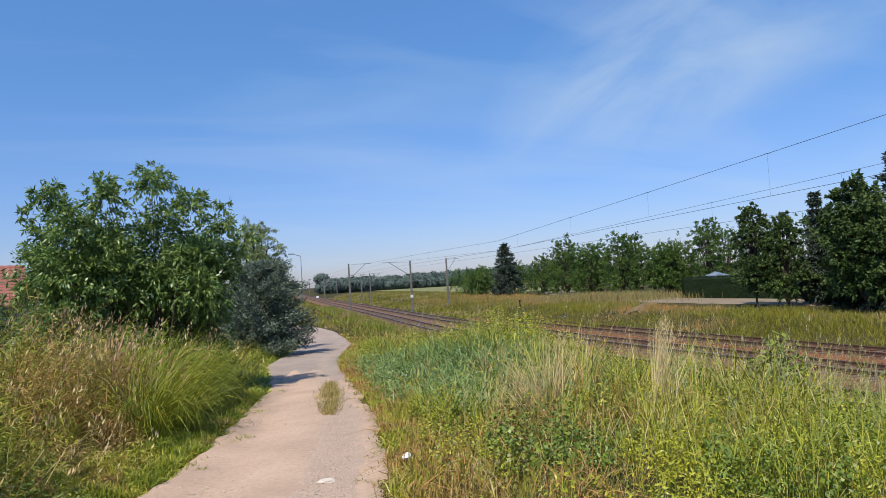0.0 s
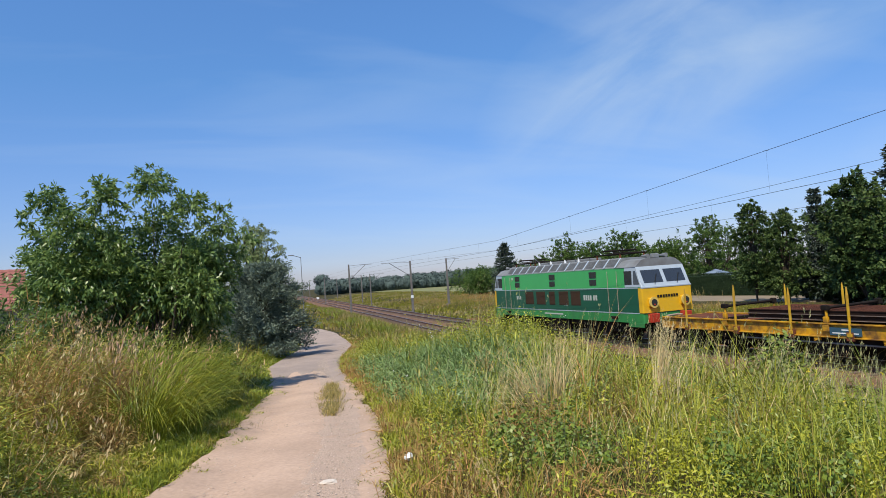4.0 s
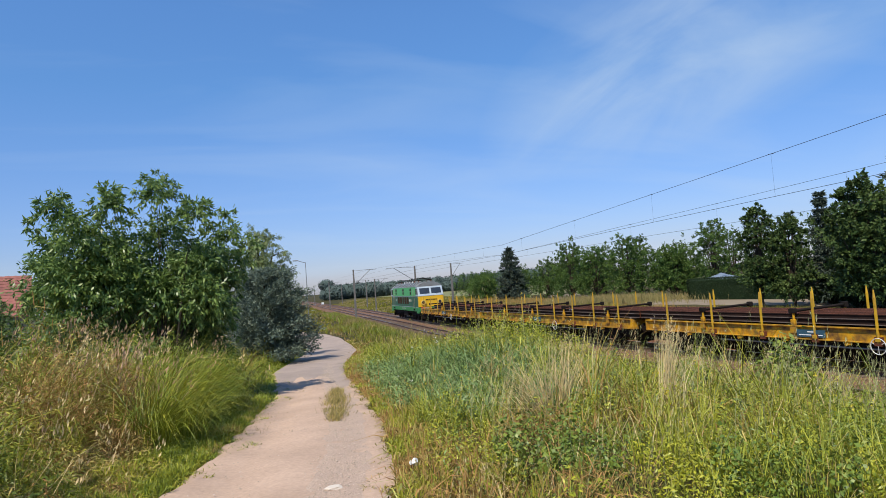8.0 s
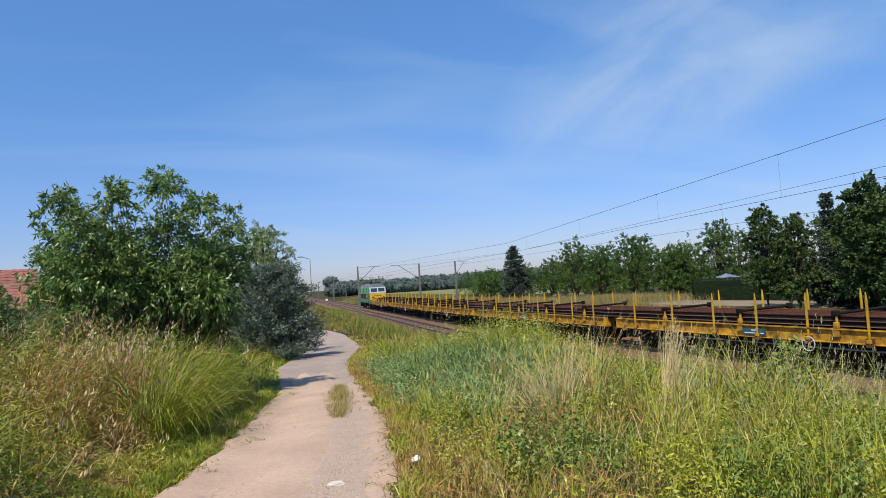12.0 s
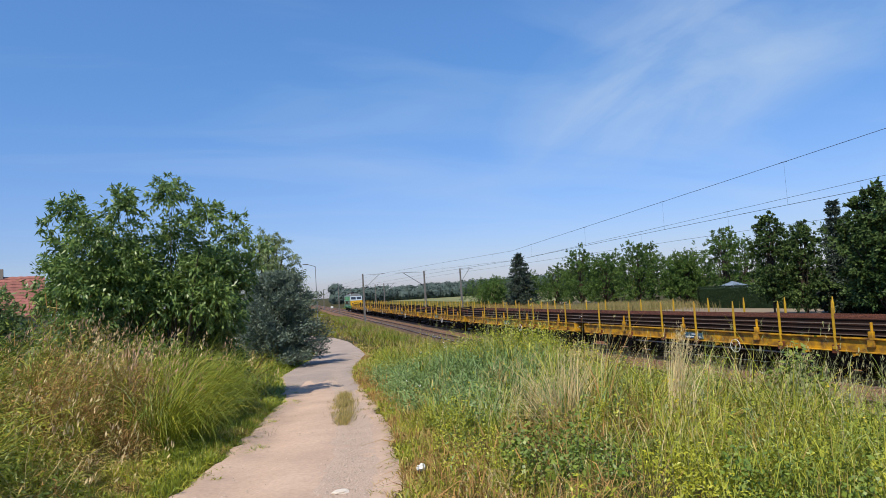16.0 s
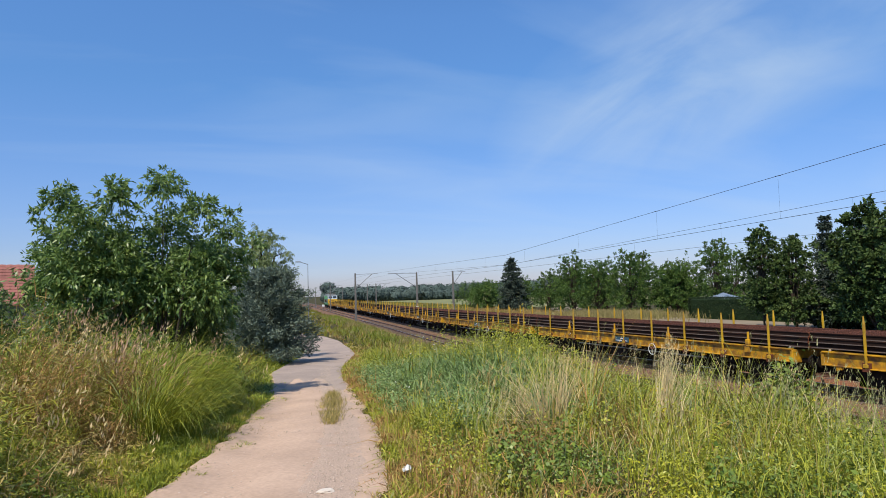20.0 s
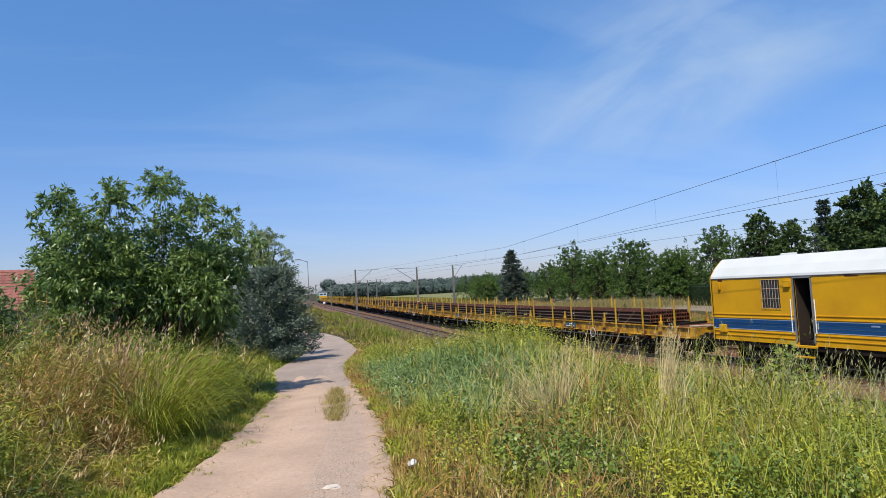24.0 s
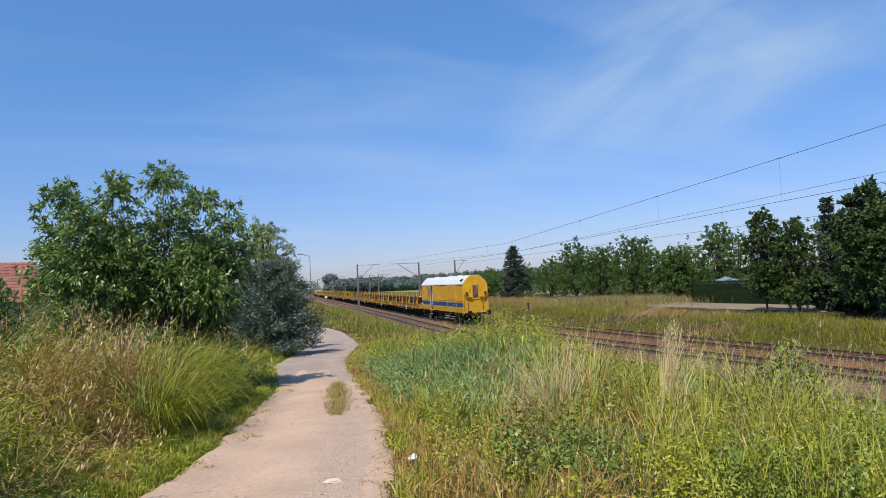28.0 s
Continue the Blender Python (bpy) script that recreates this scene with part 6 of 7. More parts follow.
    # a shrubby weed beside the track, and smaller ones along the crest
    for cx, cy, n, h0, sz in ((6.7, 6.0, 13, 1.15, 0.2), (6.9, 5.85, 8, 0.95, 0.18), (6.5, 6.15, 5, 0.8, 0.18), (6.1, 6.9, 4, 0.75, 0.16), (8.7, 12.4, 8, 0.9, 0.3), (8.9, 8.2, 5, 0.6, 0.25)):
        px, py = cx + 0.09 * rng.normal(size=n), cy + 0.09 * rng.normal(size=n)
        domes(rng, px, py, h0 * rng.uniform(0.6, 1.1, n), np.full(n, sz * 1.2), 110, 0.085, 0.042, M["bramble"], "tall broad-leaved weed beside the track", "tall_weed")
    px, py = rng.normal(6.1, 0.55, 90), rng.normal(12.4, 1.1, 90)
    domes(rng, px, py, rng.uniform(0.55, 0.98, 90), rng.uniform(0.18, 0.34, 90), 110, 0.05, 0.02, M["yellow_weed"], "tall yellow-green weeds on the hump of the bank")
    px, py = patch(rng, 900, 5.5, 13, 8, 24, lambda x, y: right_bank(x, y, 2.5) & in_view(x, y))
    k = (field_noise(px, py, 0.35, 71.0) > 0.05) & (dip(px, py, 6.6, 9.0, 1.7, 1.8) < 0.35)
    domes(rng, px[k], py[k], rng.uniform(0.5, 0.95, k.sum()), rng.uniform(0.2, 0.4, k.sum()), 70, 0.055, 0.022, M["yellow_weed"], "tall yellow-green weeds on the crest of the bank")
    # tawny litter showing between the plants, and dark leafy growth towards the ditch
    for cx, cy, n in ((1.75, 4.4, 300), (2.35, 3.75, 350), (2.0, 5.3, 250), (3.0, 5.4, 300), (4.9, 4.6, 200)):
        px, py = rng.normal(cx, 0.2, n), rng.normal(cy, 0.25, n)
        stuff("dry_litter", "flattened tawny grass between the green weeds", "dry grass", M["brown_grass"], *tangle(rng, px, py, np.full(n, 0.3), 0.0, 0.16, 1.8, 0.007))
    px, py = rng.normal(5.6, 0.9, 260), rng.normal(3.6, 0.7, 260)
    k = right_bank(px, py, 0.4)
    domes(rng, px[k], py[k], rng.uniform(0.25, 0.65, k.sum()), rng.uniform(0.12, 0.24, k.sum()), 50, 0.036, 0.013, M["fresh"], "dark leafy weeds towards the ditch")
    px, py = patch(rng, 170, 3.2, 7.5, 2.6, 6.5, lambda x, y: right_bank(x, y, 0.5) & in_view(x, y) & (np.hypot(x, y) > 3.4))
    stuff("meadow_grass", "tall upright yellow-green grass on the bank", "grass", M["grass"], *fountain(rng, px, py, 20, rng.uniform(0.3, 0.62, len(px)) * np.clip(np.hypot(px, py) / 6.5, 0.6, 1), 0.006, 0.07, (0.2, 1.1)))
    # pale stems
    px, py = patch(rng, 560, 1.8, 10, 3.2, 13, lambda x, y: right_bank(x, y, 0.5) & in_view(x, y))
    seed_stems(rng, px, py, bank_height(px, py) + rng.uniform(0.05, 0.35, len(px)), 0.18, (0.8, 0.0), "pale green grass stems with drooping seed heads", 0.13, 0.011, 0.005, M["ripe"])
    for cx, cy, n, hh, sp, lean, wind in ((3.5, 6.3, 90, 0.9, 0.05, 0.24, -1.6), (3.7, 6.35, 80, 0.9, 0.05, 0.18, 1.2), (3.4, 6.1, 60, 0.7, 0.08, 0.3, -2.4), (4.42, 5.5, 80, 1.0, 0.035, 0.06, 3.2), (4.5, 5.45, 30, 0.75, 0.06, 0.15, 1.6), (6.2, 7.4, 50, 0.95, 0.5, 0.2, 0.4),
                                          (7.2, 6.6, 40, 0.95, 0.5, 0.2, 0.4), (5.6, 4.5, 34, 0.85, 0.5, 0.2, 0.4), (3.2, 4.4, 20, 0.6, 0.35, 0.3, 0.6), (2.0, 4.4, 40, 0.35, 0.3, 0.4, 0.6)):
        px, py = cx + rng.normal(size=n) * sp, cy + rng.normal(size=n) * sp
        seed_stems(rng, px, py, hh * rng.uniform(0.6, 1.1, n), lean, (wind, 0.1), "clump of bleached straw stems", 0.15, 0.008, 0.009)
    px, py = rng.uniform(5.6, 8.0, 120), rng.uniform(3.9, 5.6, 120)
    seed_stems(rng, px, py, rng.uniform(0.7, 1.1, 120), 0.2, (-0.6, 0.0), "tall pale grass with nodding seed heads", 0.17, 0.015, 0.007, M["ripe"])
    # dead litter and short half-dry turf at the bank's foot
    py = 3 + 27 * rng.uniform(0, 1, 15000) ** 1.5
    px = np.interp(py, PATH_Y, PATH_R) + np.abs(rng.normal(0.25, 0.3, len(py)))
    k = field_noise(px, py, 1.3, 81.0) + 0.2 * rng.normal(size=len(px))
    for sel, mat, label in ((k > 0.12, M["brown_grass"], "flattened brown litter at the foot of the bank"), ((k > -0.1) & (k <= 0.12), M["dry"], "short yellowed turf at the foot of the bank"), (k <= -0.1, M["grass"], "short green turf at the foot of the bank")):
        stuff("short_turf", label, "grass", mat, *sprigs(rng, np.stack([px[sel], py[sel], ground_z(px[sel], py[sel]) + 0.01], -1), unit(rng.normal(size=(sel.sum(), 2))), rng.uniform(0.05, 0.17, sel.sum()), np.abs(rng.normal(size=sel.sum())) * 1.4, 0.006 + 0.0007 * py[sel]))
    # grass beside and behind the standing place
    px, py = patch(rng, 16000, -7, 9, -8, 3.0, lambda x, y: ((x < np.interp(y, PATH_Y, PATH_L) - 0.1) | (x > np.interp(y, PATH_Y, PATH_R) + 0.1)) & ~(in_view(x, y) & (np.hypot(x, y) > 2.9)))
    v, q, t, _ = blades(rng, px, py, rng.uniform(0.08, 0.35, len(px)), np.full(len(px), 0.014), 0.6)
    stuff("meadow_grass", "thin grass beside the standing place", "grass", M["far_grass"], v, q, t)
    # added tall grass, kept out of view, that throws shade on the near verge
    px, py = patch(rng, 900, -4.6, -1.1, 0.2, 6.5, lambda x, y: (field_noise(x, y, 0.9, 65.0) + 0.35 * (y - 1.2) + 0.3 * (x + 4.4) > 0) & (x < np.interp(y, PATH_Y, PATH_L) - 0.5) & ~in_view(x, y, 6.5))
    stuff("verge_grass", "unseen tall grass added to shade the mound's near end", "grass", M["far_grass"], *fountain(rng, px, py, 44, rng.uniform(1.0, 1.5, len(px)), 0.018, 0.12, (0.4, 1.6)))
    px, py = patch(rng, 1500, -9, 10, -8, 3.2, lambda x, y: ((x < np.interp(y, PATH_Y, PATH_L) - 0.15) | (x > np.interp(y, PATH_Y, PATH_R) + 0.15)) & ~(in_view(x, y, 4.0) & (np.hypot(x, y) > 2.5)))
    tone = field_noise(px, py, 0.5, 63.0) + 0.15 * rng.normal(size=len(px))
    tall = rng.uniform(0.2, 0.5, len(px)) * np.clip((np.hypot(px, py) - 0.8) / 1.6, 0.35, 1)
    for lo, hi, mat, label in ((-9, 0.05, "fresh", "green grass clumps around the standing place"), (0.05, 0.3, "grass", "yellow-green grass clumps around the standing place"), (0.3, 9, "dry", "dry grass clumps around the standing place")):
        k = (tone > lo) & (tone <= hi)
        stuff("meadow_grass", label, "grass", M[mat], *fountain(rng, px[k], py[k], 14, tall[k], 0.014, 0.14, (0.5, 2.4)))
    # yellow and white flowers
    for n, mat, nm, label, sc in ((1100, M["flower"], "yellow_flowers", "small yellow meadow flowers", 21.0), (70, M["white"], "white_flowers", "tiny white flowers low in the grass", 27.0)):
        px, py = patch(rng, n, 2, 9, 3.5, 16, lambda x, y: right_bank(x, y, 0.4) & in_view(x, y))
        k = field_noise(px, py, 0.5, sc) > 0.05
        px, py = px[k], py[k]
        c = np.stack([px, py, ground_z(px, py) + bank_height(px, py) * rng.uniform(0.6, 0.95, len(px))], -1)
        pts = (c[:, None, :] + rng.normal(size=(len(px), 6, 3)) * 0.014).reshape(-1, 3)
        v, q = leaves(rng, pts, 0.018, 0.014, droop=-0.4)
        stuff(nm, label, "flowers", mat, v, q)
    # left side of the path: a matted mound of bowed grass in patches of green, gold and brown
    for n, y0, y1, x0, near, far, ww, per, sp, mat_n, mat_l in ((2600, 2.2, 15, -6, 0, 13, 0.0085, 24, 0.09, 95000, 0.18), (1300, 8, 36, -14, 13, 42, 0.02, 34, 0.25, 30000, 0.3)):
        keep = lambda x, y: (x < np.interp(y, PATH_Y, PATH_L) - 0.04) & in_view(x, y) & (np.hypot(x, y) >= near) & (np.hypot(x, y) < far) & (np.hypot(x, y) > 2.9)
        cx, cy = patch(rng, n, x0, 4, y0, y1, keep)
        deep = (field_noise(cx, cy, 1.15, 45.0) < 0.12) | (np.interp(cy, PATH_Y, PATH_L) - cx < 0.7) | (rng.uniform(size=len(cx)) < 0.2)
        cx, cy = cx[deep], cy[deep]
        mx, my = patch(rng, mat_n, x0, 4, y0, y1, keep)
        thin = -0.5 * (field_noise(mx, my, 1.15, 45.0) > 0.14) + field_noise(mx, my, 1.9, 37.0) + 0.2 * rng.normal(size=len(mx)) > -0.03 - 0.5 * (np.interp(my, PATH_Y, PATH_L) - mx < 0.6)
        mx, my = mx[thin], my[thin]
        h = verge_height(cx, cy) * rng.uniform(0.65, 1.3, len(cx)) * (1 + 0.35 * field_noise(cx, cy, 1.5, 41.0))
        mh = verge_height(mx, my) * np.clip(0.8 + 0.75 * field_noise(mx, my, 1.5, 41.0), 0.3, 1.1)

        def tint(x, y):
            gap = np.interp(y, PATH_Y, PATH_L) - x
            mottle = 0.7 * field_noise(x, y, 0.75, 9.0) + 0.8 * field_noise(x, y, 1.8, 19.0) + 0.12 * rng.normal(size=len(x))
            return mottle + 0.16 + 0.13 * (gap > 0.95) * (y < 12) - 0.3 * (gap < 0.7) * (y > 6.5) + 0.25 * dip(x, y, -1.3, 5.6, 0.6, 0.8) - 0.35 * dip(x, y, -0.15, 9.4, 0.8, 1.8) + 0.8 * dip(x, y, -0.7, 7.9, 0.35, 0.7) + 0.3 * dip(x, y, -1.5, 8.6, 0.6, 1.4) - 0.2 * dip(x, y, -3, 9, 0.9, 3) - 0.35 * dip(x, y, -0.9, 4.8, 0.5, 0.8) + 0.5 * dip(x, y, -1.5, 10.0, 0.5, 0.8) - 0.6 * dip(x, y, -0.4, 11.9, 0.8, 0.9) + 0.6 * dip(x, y, -0.95, 10.3, 0.35, 0.5)
        tone, mtone = tint(cx, cy), tint(mx, my)
        lean_to = -0.5 + 1.1 * field_noise(cx, cy, 0.6, 91.0)
        for lo, hi, mat, label in ((-9, 0.0, M["fresh"], "fresh grass beside the path"), (0.0, 0.32, M["grass"], "matted yellow-green grass beside the path"), (0.32, 0.55, M["dry"], "matted golden grass beside the path"), (0.55, 9, M["brown_grass"], "brown dying grass beside the path")):
            k, m = (tone > lo) & (tone <= hi), (mtone > lo) & (mtone <= hi)
            stuff("verge_grass", label, "grass", mat, *joined(fountain(rng, cx[k], cy[k], per, h[k] * 0.78, ww, sp, (0.7, 2.9), lean_to[k], 0.7), tangle(rng, mx[m], my[m], mh[m], 0.0, mat_l * np.clip(mh[m] / 0.5, 0.45, 1.0), 1.6, ww)))
    px, py = patch(rng, 2600, -4, 1, 4.4, 13.5, lambda x, y: (x < np.interp(y, PATH_Y, PATH_L) - 0.45) & in_view(x, y))
    tone = tint(px, py)
    for lo, hi, mat, label in ((-9, 0.02, "fresh", "fine green tufts on the mound"), (0.02, 0.4, "grass", "fine yellow-green tufts on the mound"), (0.4, 0.62, "dry", "fine golden tufts on the mound"), (0.62, 9, "brown_grass", "fine brown tufts on the mound")):
        k = (tone > lo) & (tone <= hi)
        domes(rng, px[k], py[k], verge_height(px[k], py[k]) * rng.uniform(0.45, 1.0, k.sum()), rng.uniform(0.1, 0.24, k.sum()), 64, 0.075, 0.011, M[mat], label, "grass_tufts")
    # short bright turf between the path and the mound
    py = 6.2 + 7.3 * rng.uniform(0, 1, 26000)
    px = np.interp(py, PATH_Y, PATH_L) - 0.02 - 0.95 * rng.uniform(0, 1, len(py)) ** 0.9
    tone = field_noise(px, py, 1.6, 55.0) + 0.15 * rng.normal(size=len(px))
    lump = np.clip(0.75 + 0.9 * field_noise(px, py, 2.6, 57.0), 0.3, 1.5)
    for lo, hi, mat, label in ((-9, 0.02, "fresh", "short bright green turf beside the path"), (0.02, 0.28, "grass", "short yellow-green turf beside the path"), (0.28, 9, "dry", "short dry turf beside the path")):
        sel = (tone > lo) & (tone <= hi)
        stuff("short_turf", label, "grass", M[mat], *sprigs(rng, np.stack([px[sel], py[sel], ground_z(px[sel], py[sel]) - 0.01], -1), unit(rng.normal(size=(sel.sum(), 2))), rng.uniform(0.06, 0.2, sel.sum()) * lump[sel], np.abs(rng.normal(size=sel.sum())) * 1.1, np.full(sel.sum(), 0.009)))
    # the green mound that hangs over the path's edge
    cx, cy = np.concatenate([rng.normal(-0.4, 0.45, 70), rng.normal(-0.45, 0.4, 40)]), np.concatenate([rng.normal(11.9, 0.5, 70), rng.normal(9.9, 0.85, 40)])
    k = cx < np.interp(cy, PATH_Y, PATH_L) - 0.5
    cx, cy = cx[k], cy[k]
    hh = 1.12 * rng.uniform(0.5, 1.2, len(cx)) * (1 - 0.25 * np.clip(0.4 - (np.interp(cy, PATH_Y, PATH_L) - cx - 0.5), 0, 0.4) / 0.4)
    for i, mat in enumerate((M["grass"], M["fresh"])):
        stuff("verge_grass", "lush green grass mound beside the path", "grass", mat, *fountain(rng, cx[i::2], cy[i::2], 95, hh[i::2], 0.009, 0.13, (1.0, 3.0), -0.4 + 0.7 * rng.normal(size=len(cx[i::2])), 0.9))
    px, py = patch(rng, 1500, -5, 1, 3.2, 16, lambda x, y: (x < np.interp(y, PATH_Y, PATH_L) - 0.7) & in_view(x, y))
    k = (field_noise(px, py, 0.9, 31.0) > 0.16) & (py > 6.8)
    domes(rng, px[k], py[k], verge_height(px[k], py[k]) * rng.uniform(0.6, 1.0, k.sum()), rng.uniform(0.12, 0.25, k.sum()), 60, 0.06, 0.022, M["fresh"], "leafy green weeds in the tall grass")
    px, py = patch(rng, 900, -5, 0.6, 3.6, 13, lambda x, y: (x < np.interp(y, PATH_Y, PATH_L) - 0.8) & in_view(x, y))
    k = ((field_noise(px, py, 0.8, 31.0) < -0.12) | (dip(px, py, -1.5, 9.6, 0.7, 1.0) > 0.45)) & (rng.uniform(size=len(px)) < 0.6)
    seed_stems(rng, px[k], py[k], verge_height(px[k], py[k]) * rng.uniform(0.8, 1.1, k.sum()), 0.24, (1.2, -0.4), "brownish seed plumes of tall grass", 0.18, 0.024, 0.005, M["plume"])
    for cx, cy, n, hh, wind in ((-1.4, 5.8, 7, 0.85, 1.0), (-1.2, 6.3, 3, 0.7, 1.2), (-1.7, 6.9, 6, 1.0, 1.2), (-1.55, 8.6, 9, 1.3, 0.8), (-0.8, 9.3, 9, 1.4, 1.1), (-1.9, 9.6, 9, 1.35, 0.6)):
        seed_stems(rng, rng.normal(cx, 0.12, n), rng.normal(cy, 0.15, n), hh * rng.uniform(0.85, 1.1, n), 0.4, (wind, -0.1), "pale nodding seed heads above the grass", 0.16, 0.04, 0.006, M["straw"])
    for cx, cy, n in ((-1.4, 9.9, 70), (-0.9, 12.0, 26), (-1.9, 9.8, 24)):
        px, py = rng.normal(cx, 0.3, n), rng.normal(cy, 0.35, n)
        seed_stems(rng, px, py, 0.75 * verge_height(px, py) + rng.uniform(0.0, 0.22, n), 0.32, (1.3, -0.2), "pinkish-brown seed plumes on the crest of the mound", 0.24, 0.045, 0.005, M["plume"])
    px, py = rng.normal(-1.0, 0.22, 120), rng.normal(4.9, 0.4, 120)
    k = (px < np.interp(py, PATH_Y, PATH_L) - 0.25) & (np.hypot(px, py) > 3.2)
    domes(rng, px[k], py[k], rng.uniform(0.15, 0.45, k.sum()), rng.uniform(0.1, 0.2, k.sum()), 50, 0.06, 0.014, M["bramble"], "dark green weeds at the foot of the mound")
    # turf on the crown of the path
    py = rng.uniform(9.5, 13.9, 5200)
    px = 1.83 + 0.19 * (py - 9.6) + rng.normal(0, 0.11, 5200) * np.clip(1.25 - np.abs(py - 11.6) / 3, 0.3, 1) + 0.05 * field_noise(py, py * 0, 1.5, 3.0)
    k = field_noise(px, py, 2.0, 51.0) + 0.25 * rng.normal(size=len(px)) > -0.12
    px, py = px[k], py[k]
    half = rng.uniform(size=len(px)) < 0.55
    for sel, mat in ((half, M["far_dry"]), (~half, M["dry"])):
        v, q, t, _ = blades(rng, px[sel], py[sel], rng.uniform(0.04, 0.17, sel.sum()), np.full(sel.sum(), 0.008), 0.6)
        stuff("path_turf", "short dry turf between the wheel ruts", "grass", mat, v, q, t)
    for cx, cy, n in ((0.62, 9.9, 90), (0.95, 11.3, 110), (0.75, 10.6, 60), (2.3, 14.6, 80), (2.7, 16.4, 80), (3.2, 19.0, 90)):
        px, py = rng.normal(cx, 0.14, n), rng.normal(cy, 0.2, n)
        v, q, t, _ = blades(rng, px, py, rng.uniform(0.03, 0.09, n), np.full(n, 0.008), 0.8)
        stuff("path_turf", "thin dry tuft on the sandy path", "grass", M["far_dry"], v, q, t)
    # ragged turf that creeps in over both edges of the path
    for side, table, mats in ((1, PATH_R, ("far_grass", "dry")), (-1, PATH_L, ("fresh", "grass"))):
        py = 3 + 45 * rng.uniform(0, 1, 14000) ** 1.6
        off = np.abs(rng.normal(size=len(py))) * 0.34 - 0.1 - 0.5 * np.maximum(field_noise(py, np.full(len(py), side * 3.0), 0.8, 5.0), 0) - 0.3 * np.maximum(field_noise(py, np.full(len(py), side * 7.0), 2.6, 5.0), 0)
        px = np.interp(py, PATH_Y, table) + side * off
        tone = field_noise(px, py, 1.4, 15.0) + 0.2 * rng.normal(size=len(px)) > 0.05
        for sel, mat in ((~tone, mats[0]), (tone, mats[1])):
            v, q, t, _ = blades(rng, px[sel], py[sel], rng.uniform(0.04, 0.17, sel.sum()) * (0.5 + 1.6 * np.clip(off[sel], 0, 1)), 0.006 + 0.0011 * py[sel], 0.8)
            stuff("path_fringe", "short trodden grass along the path's edge", "grass", M[mat], v, q, t)
    # coarse grass on both sides further along the line
    for lo, hi, y0, y1, n in ((-60, -5.7, 55, 240, 19000), (7.0, 32, 110, 260, 9000), (3.0, 9.0, 64, 240, 6000)):
        py = rng.uniform(y0, y1, n)
        px = line_x(py) + rng.uniform(lo, hi, n)
        k = in_view(px, py) & ~((px < np.interp(py, PATH_Y, PATH_R) + 0.2) & (px > np.interp(py, PATH_Y, PATH_L) - 0.2) & (py < 72))
        px, py = px[k], py[k]
        tone = field_noise(px, py, 0.08, 8.0) + 0.3 * field_noise(px, py, 0.5, 25.0) + 0.25 * rng.normal(size=len(px)) > 0.03
        for sel, mat in ((tone, M["far_dry"]), (~tone, M["far_grass"])):
            v, q, t, _ = blades(rng, px[sel], py[sel], rng.uniform(0.2, 0.5, sel.sum()), 0.2 * rng.uniform(0.6, 1.4, sel.sum()), 0.3)
            stuff("distant_grass", "rough grass along the distant line", "grass", mat, v, q, t)
    # rank grass along the foot of the bank beside the near track
    s = rng.uniform(22, 125, 15000)
    k = rng.uniform(0.0, 1.0, len(s)) ** 1.3 * 2.6
    xy = np.array([on_line(a, -float(bank_foot(a)) - b)[:2] for a, b in zip(s, k)])
    tone = field_noise(xy[:, 0], xy[:, 1], 0.25, 8.0) + 0.15 * rng.normal(size=len(s))
    for sel, mat in ((tone < 0.0, M["fresh"]), ((tone >= 0.0) & (tone < 0.2), M["far_grass"]), (tone >= 0.2, M["far_dry"])):
        v, q, t, _ = blades(rng, xy[sel, 0], xy[sel, 1], rng.uniform(0.45, 1.0, sel.sum()) * (1 + 0.3 * np.clip(tone[sel], -1, 1)), 0.02 + 0.0006 * s[sel], 0.35)
        stuff("trackside_grass", "rank grass at the foot of the bank beside the track", "grass", mat, v, q, t)
    # tall dry grass before the yard
    px, py = rng.normal(46.5, 3.2, 9000), rng.normal(67, 5.0, 9000)
    v, q, t, _ = blades(rng, px, py, rng.uniform(0.5, 1.15, 9000), np.full(9000, 0.04), 0.3)
    stuff("dry_grass_bank", "tall pale dry grass beside the yard", "grass", M["far_dry"], v, q, t)
    # far side of the line: clumps over a low sward
    n = 12000
    cx, cy = rng.uniform(28, 62, n), 12 + 113 * rng.uniform(0, 1, n) ** 1.5
    pick = np.concatenate([np.repeat(np.arange(n), 11), np.repeat(np.arange(n), 8)])
    low = np.arange(len(pick)) >= 11 * n
    px, py = cx[pick] + rng.normal(size=len(pick)) * np.where(low, 0.7, 0.22), cy[pick] + rng.normal(size=len(pick)) * np.where(low, 0.7, 0.22)
    off = px - line_x(py)
    k = (off > 7.0) & (off < 17 + 0.16 * np.maximum(py - 45, 0)) & in_view(px, py) & ~((px > 42.6) & (py < 64)) & (np.abs(px - np.interp(py, CROSSING_Y, CROSSING_X)) > np.clip((py - 44.5) / 4, 0, 1) * (0.1 + 1.4 * rng.uniform(size=len(px)) ** 1.5))
    px, py, off, low, pick = px[k], py[k], off[k], low[k], pick[k]
    tone = (field_noise(cx, cy, 0.12, 5.0) + 0.5 * field_noise(cx, cy, 0.4, 25.0) + 0.12 * rng.normal(size=n))[pick] + 0.13 * rng.normal(size=len(pick)) + 0.06 * low + 0.04 * (off - 12)
    size = (rng.uniform(0.25, 0.65, n) * (1 + 0.5 * field_noise(cx, cy, 0.15, 2.0) + 0.5 * field_noise(cx, cy, 0.6, 3.0)))[pick]
